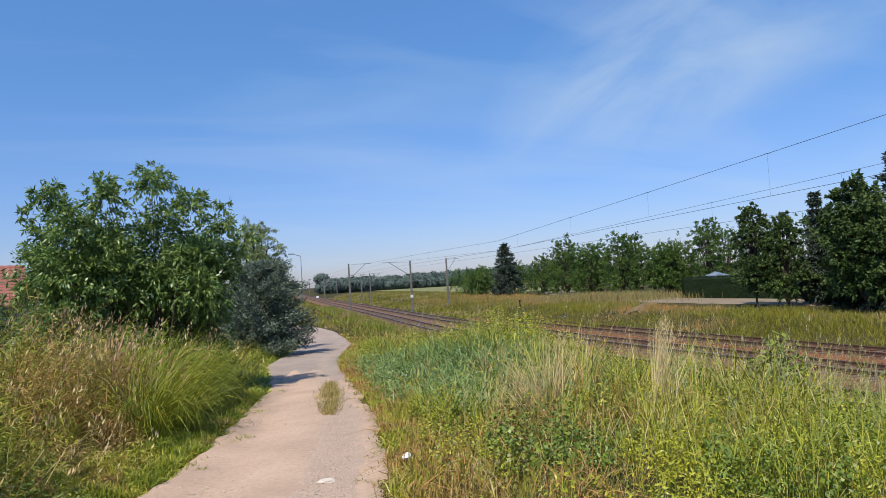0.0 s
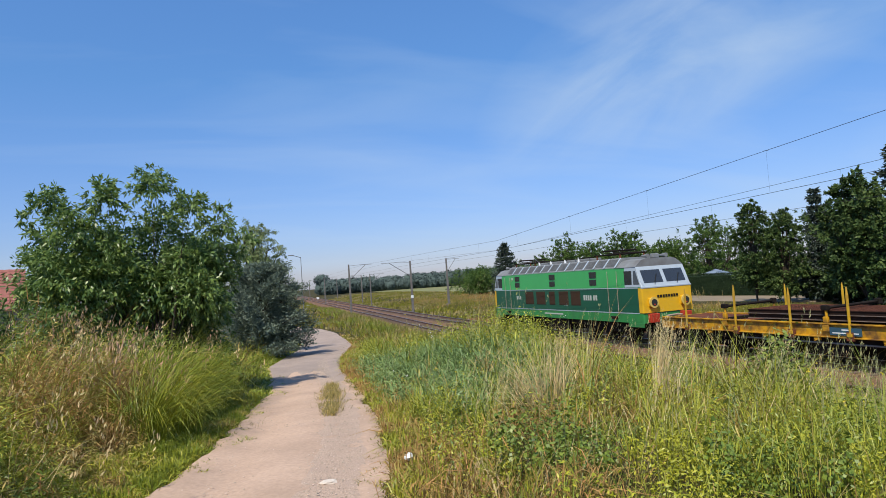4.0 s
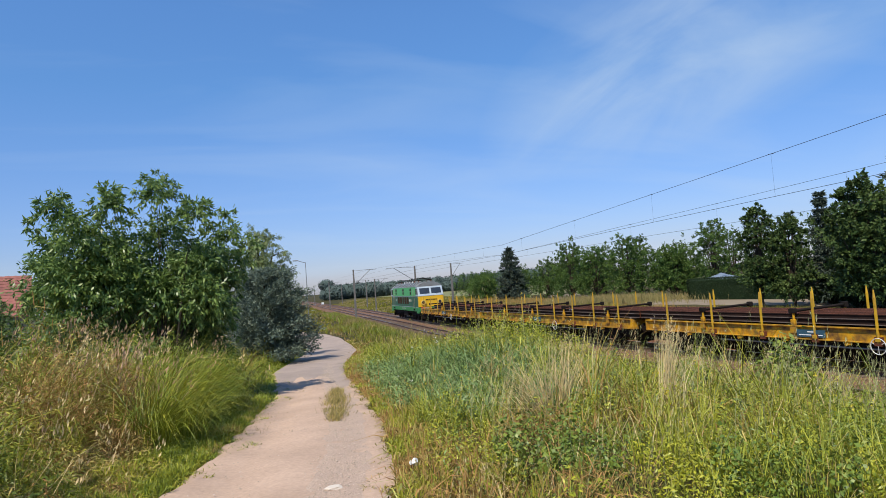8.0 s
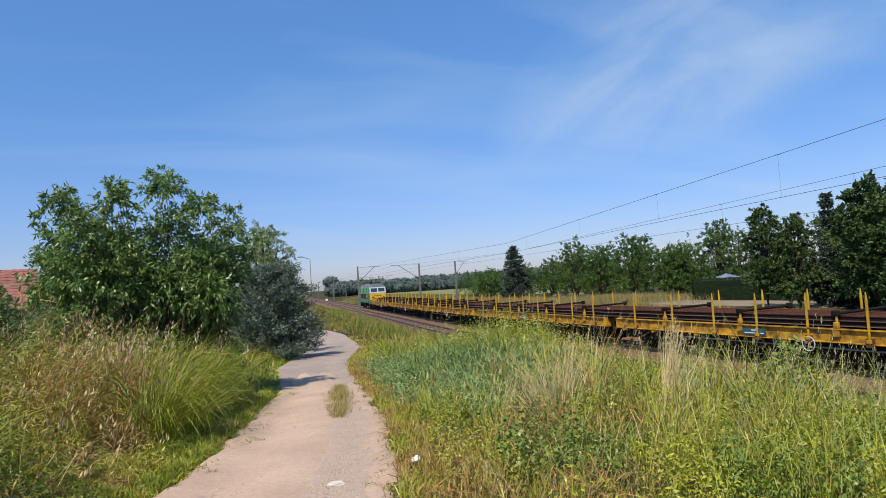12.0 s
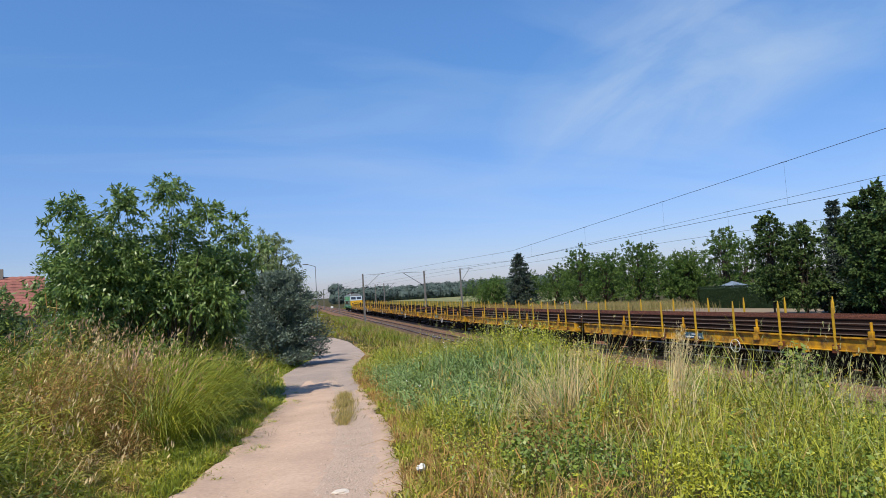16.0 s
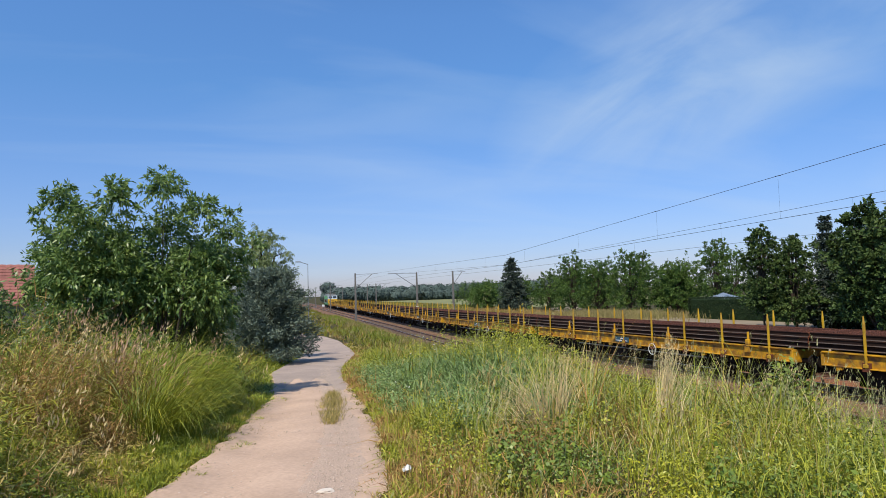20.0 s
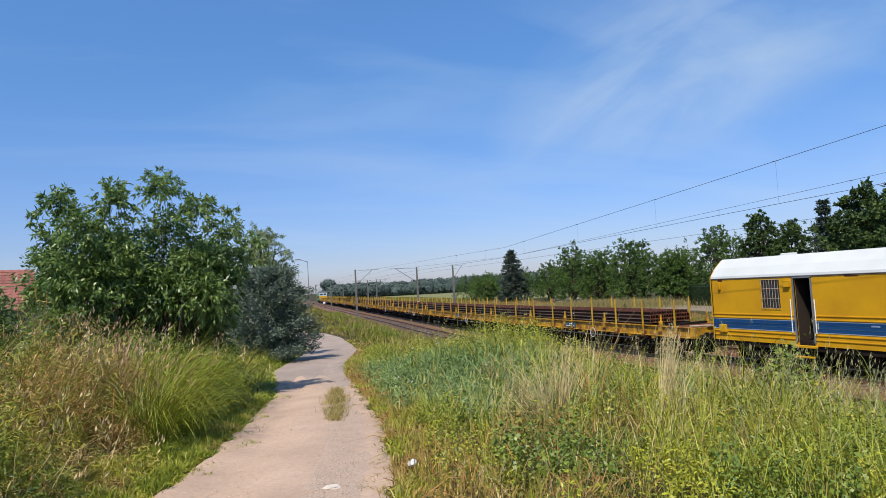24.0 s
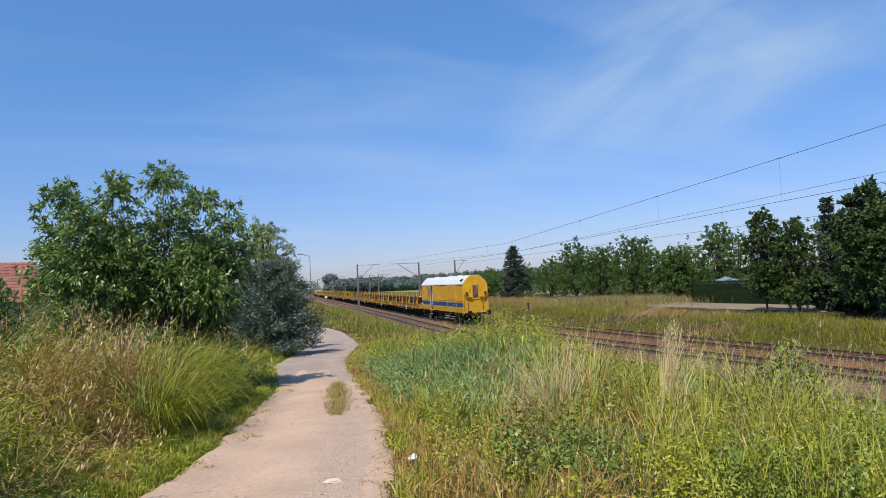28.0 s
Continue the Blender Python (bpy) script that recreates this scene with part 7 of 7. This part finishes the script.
    h = np.where(low, rng.uniform(0.12, 0.3, len(px)), size * rng.uniform(0.55, 1.1, len(px))) * np.clip((off - 6.2) / 2.5, 0.45, 1) * np.where((tone > 0.1) & (py > 50), 1.25, 1.0)
    for sel, mat, label in ((tone < 0.08, M["far_grass"], "tall green grass beyond the line"), ((tone >= 0.08) & (tone < 0.3), M["far_dry"], "tall dry grass beyond the line"), (tone >= 0.3, M["brown_grass"], "brown dead grass beyond the line")):
        v, q, t, _ = blades(rng, px[sel], py[sel], h[sel], np.where(low[sel], 0.05, 0.024) * rng.uniform(0.6, 1.4, sel.sum()), 0.36)
        stuff("trackside_grass", label, "grass", mat, v, q, t)
    # weeds that creep over the siding and between the tracks
    for off, n, s0, s1, hh in ((FAR_LINE, 2600, 6, 62, 0.3), (2.3, 900, 20, 60, 0.25), (-7.2, 2500, 4, 80, 0.4), (FAR_LINE, 3500, 38, 64, 0.6)):
        s = rng.uniform(s0, s1, n)
        k = np.array([noise.noise((a * 0.25, off, 3)) for a in s]) + 0.4 * rng.normal(size=n) > 0.15
        xy = np.array([on_line(a, off + b)[:2] for a, b in zip(s[k], rng.normal(size=n)[k] * 0.9)])
        v, q, t, _ = blades(rng, xy[:, 0], xy[:, 1], hh * rng.uniform(0.4, 1.3, len(xy)), np.full(len(xy), 0.03), 0.4)
        v[:, 2] += 0.3
        stuff("line_weeds", "thin weeds growing in the ballast", "weeds", M["far_grass"], v, q, t)


def build_woods():
    """The far tree line, as clumps of leaves over the whole length."""
    rng = np.random.default_rng(77)
    pts, outs = [], []
    rows = [(64, 350, 7.0), (80, 345, 7.5), (100, 340, 7.0), (120, 330, 7.5), (140, 318, 7.5), (160, 300, 8.5), (178, 270, 8.5)]
    for i in range(430):
        f = rng.uniform(0, len(rows) - 1.001)
        k = int(f)
        a, b = np.array(rows[k]), np.array(rows[k + 1])
        x, y, h = a + (b - a) * (f - k) + np.array([0, rng.uniform(-25, 15), rng.uniform(-2.0, 1.6)])
        r = rng.uniform(2.2, 4.0)
        n = 180
        d = unit(rng.normal(size=(n, 3)) + np.array([0, -0.3, 0.3]))
        p = np.array([x, y, h * 0.5]) + d * np.array([r, r, h * 0.5]) * rng.uniform(0.8, 1.05, (n, 1))
        pts.append(p[p[:, 2] > 0.2])
        outs.append(d[p[:, 2] > 0.2])
    n = 900
    d = unit(rng.normal(size=(n, 3)))
    pts.append(np.array([66, 352, 8.3]) + d * np.array([4.6, 4.6, 3.2]) * rng.uniform(0.6, 1.05, (n, 1)))
    outs.append(d)
    p, d = np.concatenate(pts), np.concatenate(outs)
    # no haze in the air here; the leaf colour carries it
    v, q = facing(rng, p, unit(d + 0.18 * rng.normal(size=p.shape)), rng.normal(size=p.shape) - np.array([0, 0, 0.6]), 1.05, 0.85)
    stuff("far_woodland", "row of distant trees beyond the fields, haze mixed into their colour", "woodland", M["hazed_wood"], v, q)


def build_hedge():
    rng = np.random.default_rng(31)
    t = thing("hedge", "clipped dark green hedge along the yard", "hedge", place=pose(50.9, 47.5, 0.3))
    n = 26000
    p = np.stack([rng.uniform(0, 1.6, n), rng.uniform(-9, 10.3, n), rng.uniform(0, 2.2, n)], -1)
    face = rng.integers(0, 4, n)
    p[face == 0, 0] = rng.normal(0, 0.05, (face == 0).sum())
    p[face == 1, 2] = 2.2 + rng.normal(0, 0.05, (face == 1).sum())
    p[face == 2, 1] = 10.3 + rng.normal(0, 0.05, (face == 2).sum())
    v, q = leaves(rng, p, 0.1, 0.06, droop=0)
    ob = new("foliage", quick_mesh("foliage", v, q, [M["hedge"]]))
    ob.parent = t
    core = part("core", solid((0.12, 1.5, -9, 10.15, -0.1, 2.08), bevel=0.1), M["hedge"], t)


def build_house(x, y, z0, w, d, eave, ridge, turn):
    h = thing("house", "house with a red tiled roof behind the bushes", "house", place=pose(x, y, z0, 0, 0, turn))
    part("wall", solid((-w / 2, w / 2, -d / 2, d / 2, 0, eave), bevel=0.02), M["render_wall"], h)
    bm = bmesh.new()
    vs = [bm.verts.new(p) for p in ((-w / 2 - 0.4, -d / 2 - 0.4, eave - 0.1), (w / 2 + 0.4, -d / 2 - 0.4, eave - 0.1), (w / 2 + 0.4, d / 2 + 0.4, eave - 0.1), (-w / 2 - 0.4, d / 2 + 0.4, eave - 0.1), (-w / 2 - 0.4, 0, ridge), (w / 2 + 0.4, 0, ridge))]
    for f in ((0, 1, 5, 4), (2, 3, 4, 5), (0, 4, 3), (1, 2, 5), (3, 2, 1, 0)):
        bm.faces.new([vs[i] for i in f])
    roof = part("roof", bm, M["tile"], h, "red tiled roof")
    me = bpy.data.meshes.new("tile_row")
    L = math.hypot(d / 2 + 0.4, ridge - eave + 0.1)
    n = 14
    for k in range(n):
        f0, f1 = k / n, (k + 1.1) / n
        bm = bmesh.new()
        y0, y1 = -(d / 2 + 0.4) * (1 - f0), -(d / 2 + 0.4) * (1 - min(f1, 1))
        z0_, z1_ = eave - 0.1 + (ridge - eave + 0.1) * f0, eave - 0.1 + (ridge - eave + 0.1) * min(f1, 1)
        xs = np.linspace(-w / 2 - 0.4, w / 2 + 0.4, 40)
        quad_strip(bm, [[(float(a), y0, z0_ + 0.07 + 0.03 * (i % 2)), (float(a), y1, z1_ + 0.03 + 0.03 * (i % 2))] for i, a in enumerate(xs)])
        part("tile_course", bm, M["tile"], roof)
    part("chimney", solid((w * 0.2, w * 0.2 + 0.6, -0.3, 0.3, ridge - 0.8, ridge + 0.7), bevel=0.02), M["render_wall"], h)
    for sx in (-0.25, 0.2):
        win = part("window", solid((sx * w - 0.55, sx * w + 0.55, -d / 2 - 0.03, -d / 2 + 0.05, 1.0, 2.3)), M["glass"], h)
        part("sill", solid((sx * w - 0.65, sx * w + 0.65, -d / 2 - 0.12, -d / 2 + 0.02, 0.92, 1.0)), M["white"], win)
    return h


def build_surroundings():
    # yard and stubble field beyond the line
    rows = []
    for y in axis([(24, 64, 2.0), (64, 110, 4)]):
        wob = 0.5 * noise.noise((y * 0.2, 0, 4))
        shift = 0.028 * max(y - 50, 0) ** 1.6
        rows.append([(43.2 + wob + shift + f, y, float(ground_z(44, y)) + (0.05 if 0 < f < 7.6 else -0.05)) for f in np.linspace(0, 7.6, 8)])
    tagged(strip("yard", rows, M["asphalt"]), "pale gravel yard in front of the hedge", "yard", kind="structure")
    rows = [[(float(line_x(y)) + u, y, 0.36) for u in np.linspace(32, 120, 6)] for y in axis([(120, 330, 12)])]
    tagged(strip("stubble_field", rows, M["field"]), "pale stubble field", "field", kind="structure")
    rows = []
    for y in axis([(44.5, 54, 0.8)]):
        c, w = np.interp(y, CROSSING_Y, CROSSING_X) + 0.2 * noise.noise((y * 0.7, 2, 2)), 1.15 + 0.6 * noise.noise((y * 0.6, 5, 2))
        rows.append([(c + w * f, y, float(ground_z(c + w * f, y)) + (0.09 if abs(f) < 0.9 else -0.03)) for f in (-1, -0.5, 0, 0.5, 1)])
    tagged(strip("dirt_crossing", rows, M["trodden"]), "bare trodden earth between the siding and the yard", "path", kind="structure")
    build_hedge()
    tent = thing("garden_canopy", "pale blue pointed garden canopy behind the hedge", "canopy", place=pose(58, 60, 0.3))
    bm = bmesh.new()
    bmesh.ops.create_cone(bm, cap_ends=True, segments=8, radius1=2.5, radius2=0.05, depth=0.8, matrix=Matrix.Translation((0, 0, 2.25)))
    part("canvas_roof", bm, M["canvas"], tent)
    for k in range(4):
        a = math.pi / 4 + k * math.pi / 2
        bm = bmesh.new()
        bar(bm, (2.2 * math.cos(a), 2.2 * math.sin(a), 0), (2.2 * math.cos(a), 2.2 * math.sin(a), 1.9), 0.04)
        part("pole", bm, M["grey_metal"], tent)
    build_house(-18.6, 63, 0.6, 10.5, 8, 3.4, 6.7, 12)
    # street lamp
    lx, ly = 12.6, 80.0
    lb = float(ground_z(lx, ly))
    lamp = thing("street_lamp", "slim grey street lamp beside the path", "street lamp", place=pose(lx, ly, lb))
    bm = bmesh.new()
    bar(bm, (0, 0, 0), (0, 0, 7.9 - lb), 0.06, 0.035)
    part("post", bm, M["grey_metal"], lamp)
    bm = bmesh.new()
    bar(bm, (0, 0, 7.85 - lb), (-0.95, 0, 8.15 - lb), 0.035)
    part("arm", bm, M["grey_metal"], lamp)
    part("lamp_head", solid((-1.5, -0.85, -0.12, 0.12, 8.1 - lb, 8.22 - lb), bevel=0.03), M["grey_metal"], lamp)
    # low posts beside the line
    for x, y, h, mat, nm, label in ((34.6, 65.5, 0.95, M["dark"], "marker_post", "short dark marker post in the dry grass"), (32.4, 180.0, 1.5, M["white"], "marker_board", "small white board on a post beside the line")):
        b = float(ground_z(x, y))
        post = thing(nm, label, "marker post", place=pose(x, y, b))
        bm = bmesh.new()
        bar(bm, (0, 0, -0.2), (0, 0, h), 0.09, 0.07, n=8)
        part("post", bm, M["concrete"] if nm == "marker_board" else mat, post)
        part("cap", solid((-0.11, 0.11, -0.11, 0.11, h - 0.02, h + 0.06), bevel=0.02) if nm == "marker_post" else solid((-0.35, 0.35, -0.06, 0.02, h, h + 0.55), bevel=0.02), mat, post)
    # small things on the path
    rng = np.random.default_rng(8)
    for nm, lab, cat, x, y, size, mat, lift in (("stone", "flat pale broken stone on the path", "stone", 1.02, 5.7, (0.085, 0.06, 0.02), M["stone"], 0.0), ("litter", "crumpled pale litter at the path's edge", "litter", 1.72, 5.58, (0.045, 0.04, 0.05), M["white"], 0.12)):
        bm = bmesh.new()
        bmesh.ops.create_icosphere(bm, subdivisions=2, radius=1.0)
        for v, s in zip(bm.verts, rng.uniform(0.75, 1.15, len(bm.verts)) if nm == "stone" else rng.uniform(0.45, 1.3, len(bm.verts))):
            v.co = Vector((v.co.x * size[0], v.co.y * size[1], max(min(v.co.z, 0.6), -0.6) * size[2])) * s
        ob = part(nm, bm, mat, None, "")
        ob.location = (x, y, float(path_level(y)) + 0.012 + lift)
        tagged(ob, lab, cat)
    rows = []
    for y in axis([(2.5, 21, 0.3)]):
        a, b = np.interp(y, PATH_Y, PATH_L), np.interp(y, PATH_Y, PATH_R)
        c, w = a + (b - a) * (0.76 + 0.05 * noise.noise((y * 0.5, 1, 1))), (b - a) * (0.17 + 0.06 * noise.noise((y * 1.3, 5, 1)))
        rows.append([(c + w * f, y, float(path_level(y)) + 0.02 - 0.03 * math.exp(-((f * 0.17) / 0.12) ** 2) + (0.008 if abs(f) < 0.9 else -0.02)) for f in (-1, -0.6, -0.2, 0.2, 0.6, 1)])
    tagged(strip("gravel_rut", rows, M["gravel"]), "grey gravel worn bare in the wheel rut", "path", kind="structure")
    rng = np.random.default_rng(5)
    n = 15000
    f = rng.uniform(0.02, 0.98, n)
    y = rng.uniform(3.5, 24, n)
    a, b = np.interp(y, PATH_Y, PATH_L), np.interp(y, PATH_Y, PATH_R)
    f = np.where(rng.uniform(size=n) < 0.7, 0.74 + 0.14 * rng.normal(size=n), f)
    c = np.stack([a + (b - a) * f, y, path_level(y) + 0.012], -1)
    s = 0.003 + 0.01 * rng.uniform(0, 1, n) ** 3.5
    oct_ = np.array([(1, 0, 0), (0, 1, 0), (-1, 0, 0), (0, -1, 0), (0, 0, 0.7), (0, 0, -0.7)])
    v = c[:, None, :] + oct_[None] * s[:, None, None] * rng.uniform(0.7, 1.3, (n, 6, 1))
    tri = np.array([(0, 1, 4), (1, 2, 4), (2, 3, 4), (3, 0, 4)])
    t = (np.arange(n)[:, None, None] * 6 + tri[None]).reshape(-1, 3)
    me = quick_mesh("pebbles", v.reshape(-1, 3), np.zeros((0, 4), np.int32), [M["pebble"]], t)
    tagged(new("pebbles", me), "loose pebbles on the sandy path", "pebbles", kind="stuff")


def build_trees():
    # shoots and masses of the walnut: across, height, size; the depth is scattered
    rng = np.random.default_rng(12)
    lobes = []
    for a, z, r in ((-2.43, 6.0, 0.36), (-2.75, 5.4, 0.42), (-2.0, 5.5, 0.5), (-1.44, 6.05, 0.4), (-1.5, 5.2, 0.62), (-0.57, 6.3, 0.42), (-0.6, 5.4, 0.65), (0.18, 5.75, 0.4),
                    (0.08, 4.95, 0.62), (0.75, 5.5, 0.4), (0.8, 4.7, 0.58), (1.15, 5.05, 0.34), (1.1, 4.3, 0.36), (-2.4, 4.7, 0.56), (-2.75, 4.2, 0.36), (-1.6, 4.25, 0.72), (-0.65, 4.25, 0.78),
                    (0.3, 3.95, 0.68), (0.8, 3.75, 0.5), (-2.2, 3.75, 0.58), (-1.25, 3.3, 0.62), (-0.2, 3.2, 0.58), (0.7, 3.15, 0.5), (-2.9, 3.3, 0.4),
                    (0.8, 2.6, 0.42),
                    (-2.5, 6.38, 0.17), (-1.5, 6.45, 0.17), (-0.55, 6.72, 0.18), (0.28, 6.1, 0.16), (0.82, 5.85, 0.16), (-3.0, 5.8, 0.14), (-2.9, 5.0, 0.2), (1.4, 4.75, 0.15)):
        back = 0.7 if a > 0.0 and z < 4.8 else 0.0
        lobes.append((-0.75 + (a + 0.75) * 0.97 - 0.08 - 0.4 * back, 14.6 + rng.uniform(-1.0, 1.0) * min(1.0, 2.2 * r) * (1 - back * 0.6) + back, 3.2 + (z - 3.2) * 0.97, r * 0.86))
    for i in range(18):
        lobes.append((rng.uniform(-2.9, 0.3), 14.7 + rng.uniform(-0.8, 0.9), rng.uniform(2.7, 4.9), rng.uniform(0.4, 0.6)))
    build_tree("walnut_shrub", "bushy young walnut tree beside the path", -0.7, 14.6, 6.9, 2.6, 2.3, 3, 64000, 0.12, 0.039, M["leaf"], trunk_r=0.045, stems=3, droop=0.9, lobes_at=lobes, reach=1.05, clump=14)
    build_tree("verge_bush", "low green bush among the tall grass", -5.6, 19.0, 4.3, 2.3, 1.7, 33, 9000, 0.13, 0.05, M["grove"], category="bush", trunk_r=0.05, lobes=14, stems=3)
    build_tree("verge_bush", "low reddish-green bush near the house", -7.2, 27.0, 5.0, 2.0, 2.0, 34, 7000, 0.14, 0.06, M["leaf"], category="bush", trunk_r=0.05, lobes=14, stems=3)
    build_tree("verge_bush", "low leafy bush in the tall verge grass", -4.3, 15.0, 3.75, 2.4, 1.1, 35, 7000, 0.09, 0.04, M["bright_grove"], category="bush", trunk_r=0.04, lobes=12, stems=3)
    build_tree("willow", "pale green willow behind the walnut shrub", 3.0, 33, 7.6, 2.5, 1.7, 8, 24000, 0.14, 0.026, M["willow"], trunk_r=0.16, lobes=18, droop=2.2, shoots=4)
    build_conifer("pine_bush", "dense dark blue-green pine bush beside the path", 2.75, 28.0, 5.0, 1.9, 9, 40000, 0.15, 0.045, M["pine"], 0.25, bushy=True)
    grp = "trees beyond the line"
    build_conifer("spruce", "dark slender spruce in the row of trees", 53, 105, 9.6, 3.1, 21, 7500, 0.55, 0.16, M["needle"], 0.4, grp)
    row = ((56.5, 98, 7.2, 3.2, 0), (59, 94, 8.0, 3.4, 0), (55, 88, 10.0, 3.4, 1), (58, 84, 8.3, 3.6, 0), (54, 80, 8.0, 3.2, 1), (57.5, 74, 9.2, 3.2, 1), (53, 71, 9.0, 3.2, 1), (56.5, 67, 7.3, 3.0, 0), (61, 70, 8.0, 3.6, 0),
           (56.5, 66.0, 6.6, 2.4, 0), (58.2, 61.2, 9.9, 2.9, 1), (64, 58, 8.2, 3.4, 0), (56, 108, 6.4, 3.4, 0), (53, 117, 5.3, 3.2, 1), (57, 124, 6.2, 4.0, 0), (60, 133, 6.6, 4.2, 0), (62, 145, 6.4, 4.5, 1), (66, 66, 9.0, 3.5, 0),
           (62, 49, 9.5, 3.6, 0), (58, 42, 10.0, 3.8, 0))
    for i, (x, y, top, r, bright) in enumerate(row):
        build_tree("broadleaf_tree", "green leafy tree in the dense row beyond the line", x, y, top, 0.5, r, 100 + i, 9000 if x < 60 and y > 60 else 5000, 0.25, 0.135, M["bright_grove" if bright or y > 62 else "grove"], group=grp, lobes=24, low=0.0, trunk_r=0.14, spread=1.0, shoots=7)
    yard = "trees at the yard"
    build_tree("yard_tree", "young leafy tree with a slim trunk at the yard", 41.4, 38.6, 8.9, 1.1, 1.6, 41, 13000, 0.2, 0.11, M["grove"], group=yard, lobes=22, trunk_r=0.1, shoots=7)
    build_tree("yard_tree", "leafy tree with pointed shoots reaching low over the yard", 42.4, 36.8, 7.9, 0.5, 1.8, 42, 13000, 0.2, 0.11, M["grove"], group=yard, lobes=22, trunk_r=0.14, shoots=9)
    build_conifer("spruce", "tall dark spruce behind the yard trees", 45.3, 36.0, 9.1, 1.7, 43, 9000, 0.32, 0.12, M["needle"], 0.6, yard)
    build_tree("yard_tree", "large leafy tree shading the yard", 38.3, 27.6, 8.9, 1.0, 2.5, 44, 19000, 0.24, 0.14, M["grove"], group=yard, lobes=26, trunk_r=0.16, shoots=9)
    # trees and bushes below the canopy get the leaf with painted-in shade
    build_tree("yard_tree", "dense leafy tree at the yard's edge", 43, 30.5, 7.0, 0.8, 2.6, 46, 9000, 0.28, 0.16, M["shaded_grove"], group=yard, lobes=20, trunk_r=0.14)
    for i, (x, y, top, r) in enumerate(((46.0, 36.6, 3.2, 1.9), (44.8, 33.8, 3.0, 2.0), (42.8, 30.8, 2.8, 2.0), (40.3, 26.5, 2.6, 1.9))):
        build_tree("yard_bush", "dense dark bush under the yard trees", x, y, top, 0.4, r, 80 + i, 4500, 0.24, 0.13, M["shaded_grove"], category="bush", group="bushes at the yard", lobes=14, trunk_r=0.05, stems=3)
    build_conifer("spruce", "tall dark spruce at the yard's edge", 41.0, 26.8, 10.5, 2.2, 45, 10000, 0.35, 0.14, M["needle"], 0.6, yard)
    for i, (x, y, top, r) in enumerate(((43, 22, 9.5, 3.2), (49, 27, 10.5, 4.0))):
        build_tree("yard_tree", "dark leafy tree deep in the grove", x, y, top, 0.8, r, 60 + i, 9000, 0.3, 0.18, M["shaded_grove"], group=yard, lobes=20, trunk_r=0.16)


# ---- assembly
build_ground()
build_track("near_line", NEAR_LINE, "ballasted main track with dark steel rails", -60, 700, M["ballast"], M["rail_head"], (4, 100))
build_track("main_line", 0.0, "ballasted main track under the train", -60, 700, M["ballast"], M["rail_head"], (4, 100))
build_track("siding", FAR_LINE, "rust-red disused siding overgrown with weeds", -60, 62, M["rusty_ballast"], M["rail"], (4, 60))
build_engine()
build_loads()
build_wagons()
build_van()
for x, y, top, arm, w in ((21.25, 92.0, 7.05, 2.5, 0.3), (30.6, 92.0, 7.05, -3.3, 0.32), (37.6, 95.0, 7.25, 1.6, 0.32), (34.6, 131.0, 6.2, 2.2, 0.26), (31.0, 162.0, 6.6, 2.4, 0.28), (40.0, 160.0, 6.6, -2.6, 0.28), (39.5, 235.0, 7.0, 2.6, 0.3), (49.5, 235.0, 7.0, -2.8, 0.3)):
    mast = build_mast(x, y, top, arm, "weathered concrete catenary mast with a steel bracket", w)
    if (x, y) == (30.6, 92.0):
        part("painted_band", solid((-0.165, 0.165, -0.165, 0.165, 2.1, 2.5), bevel=0.01), M["white"], mast, "white painted band")
build_wires("overhead line of the near track", NEAR_LINE, [(-60, 8.6), (12, 7.85), (38, 6.25), (93.2, 6.95), (235, 7.0)], [(-60, 6.3), (12, 6.2), (38, 5.6), (93.2, 5.7), (235, 5.8)], 0.008)
build_wires("overhead line of the main track", 0.0, [(-60, 8.0), (14, 7.0), (45, 5.95), (93.2, 6.95), (235, 7.0)], [(-60, 6.0), (14, 5.75), (45, 5.6), (93.2, 5.7), (235, 5.8)], 0.007)
build_surroundings()
build_woods()
build_trees()
build_grass()
motions()
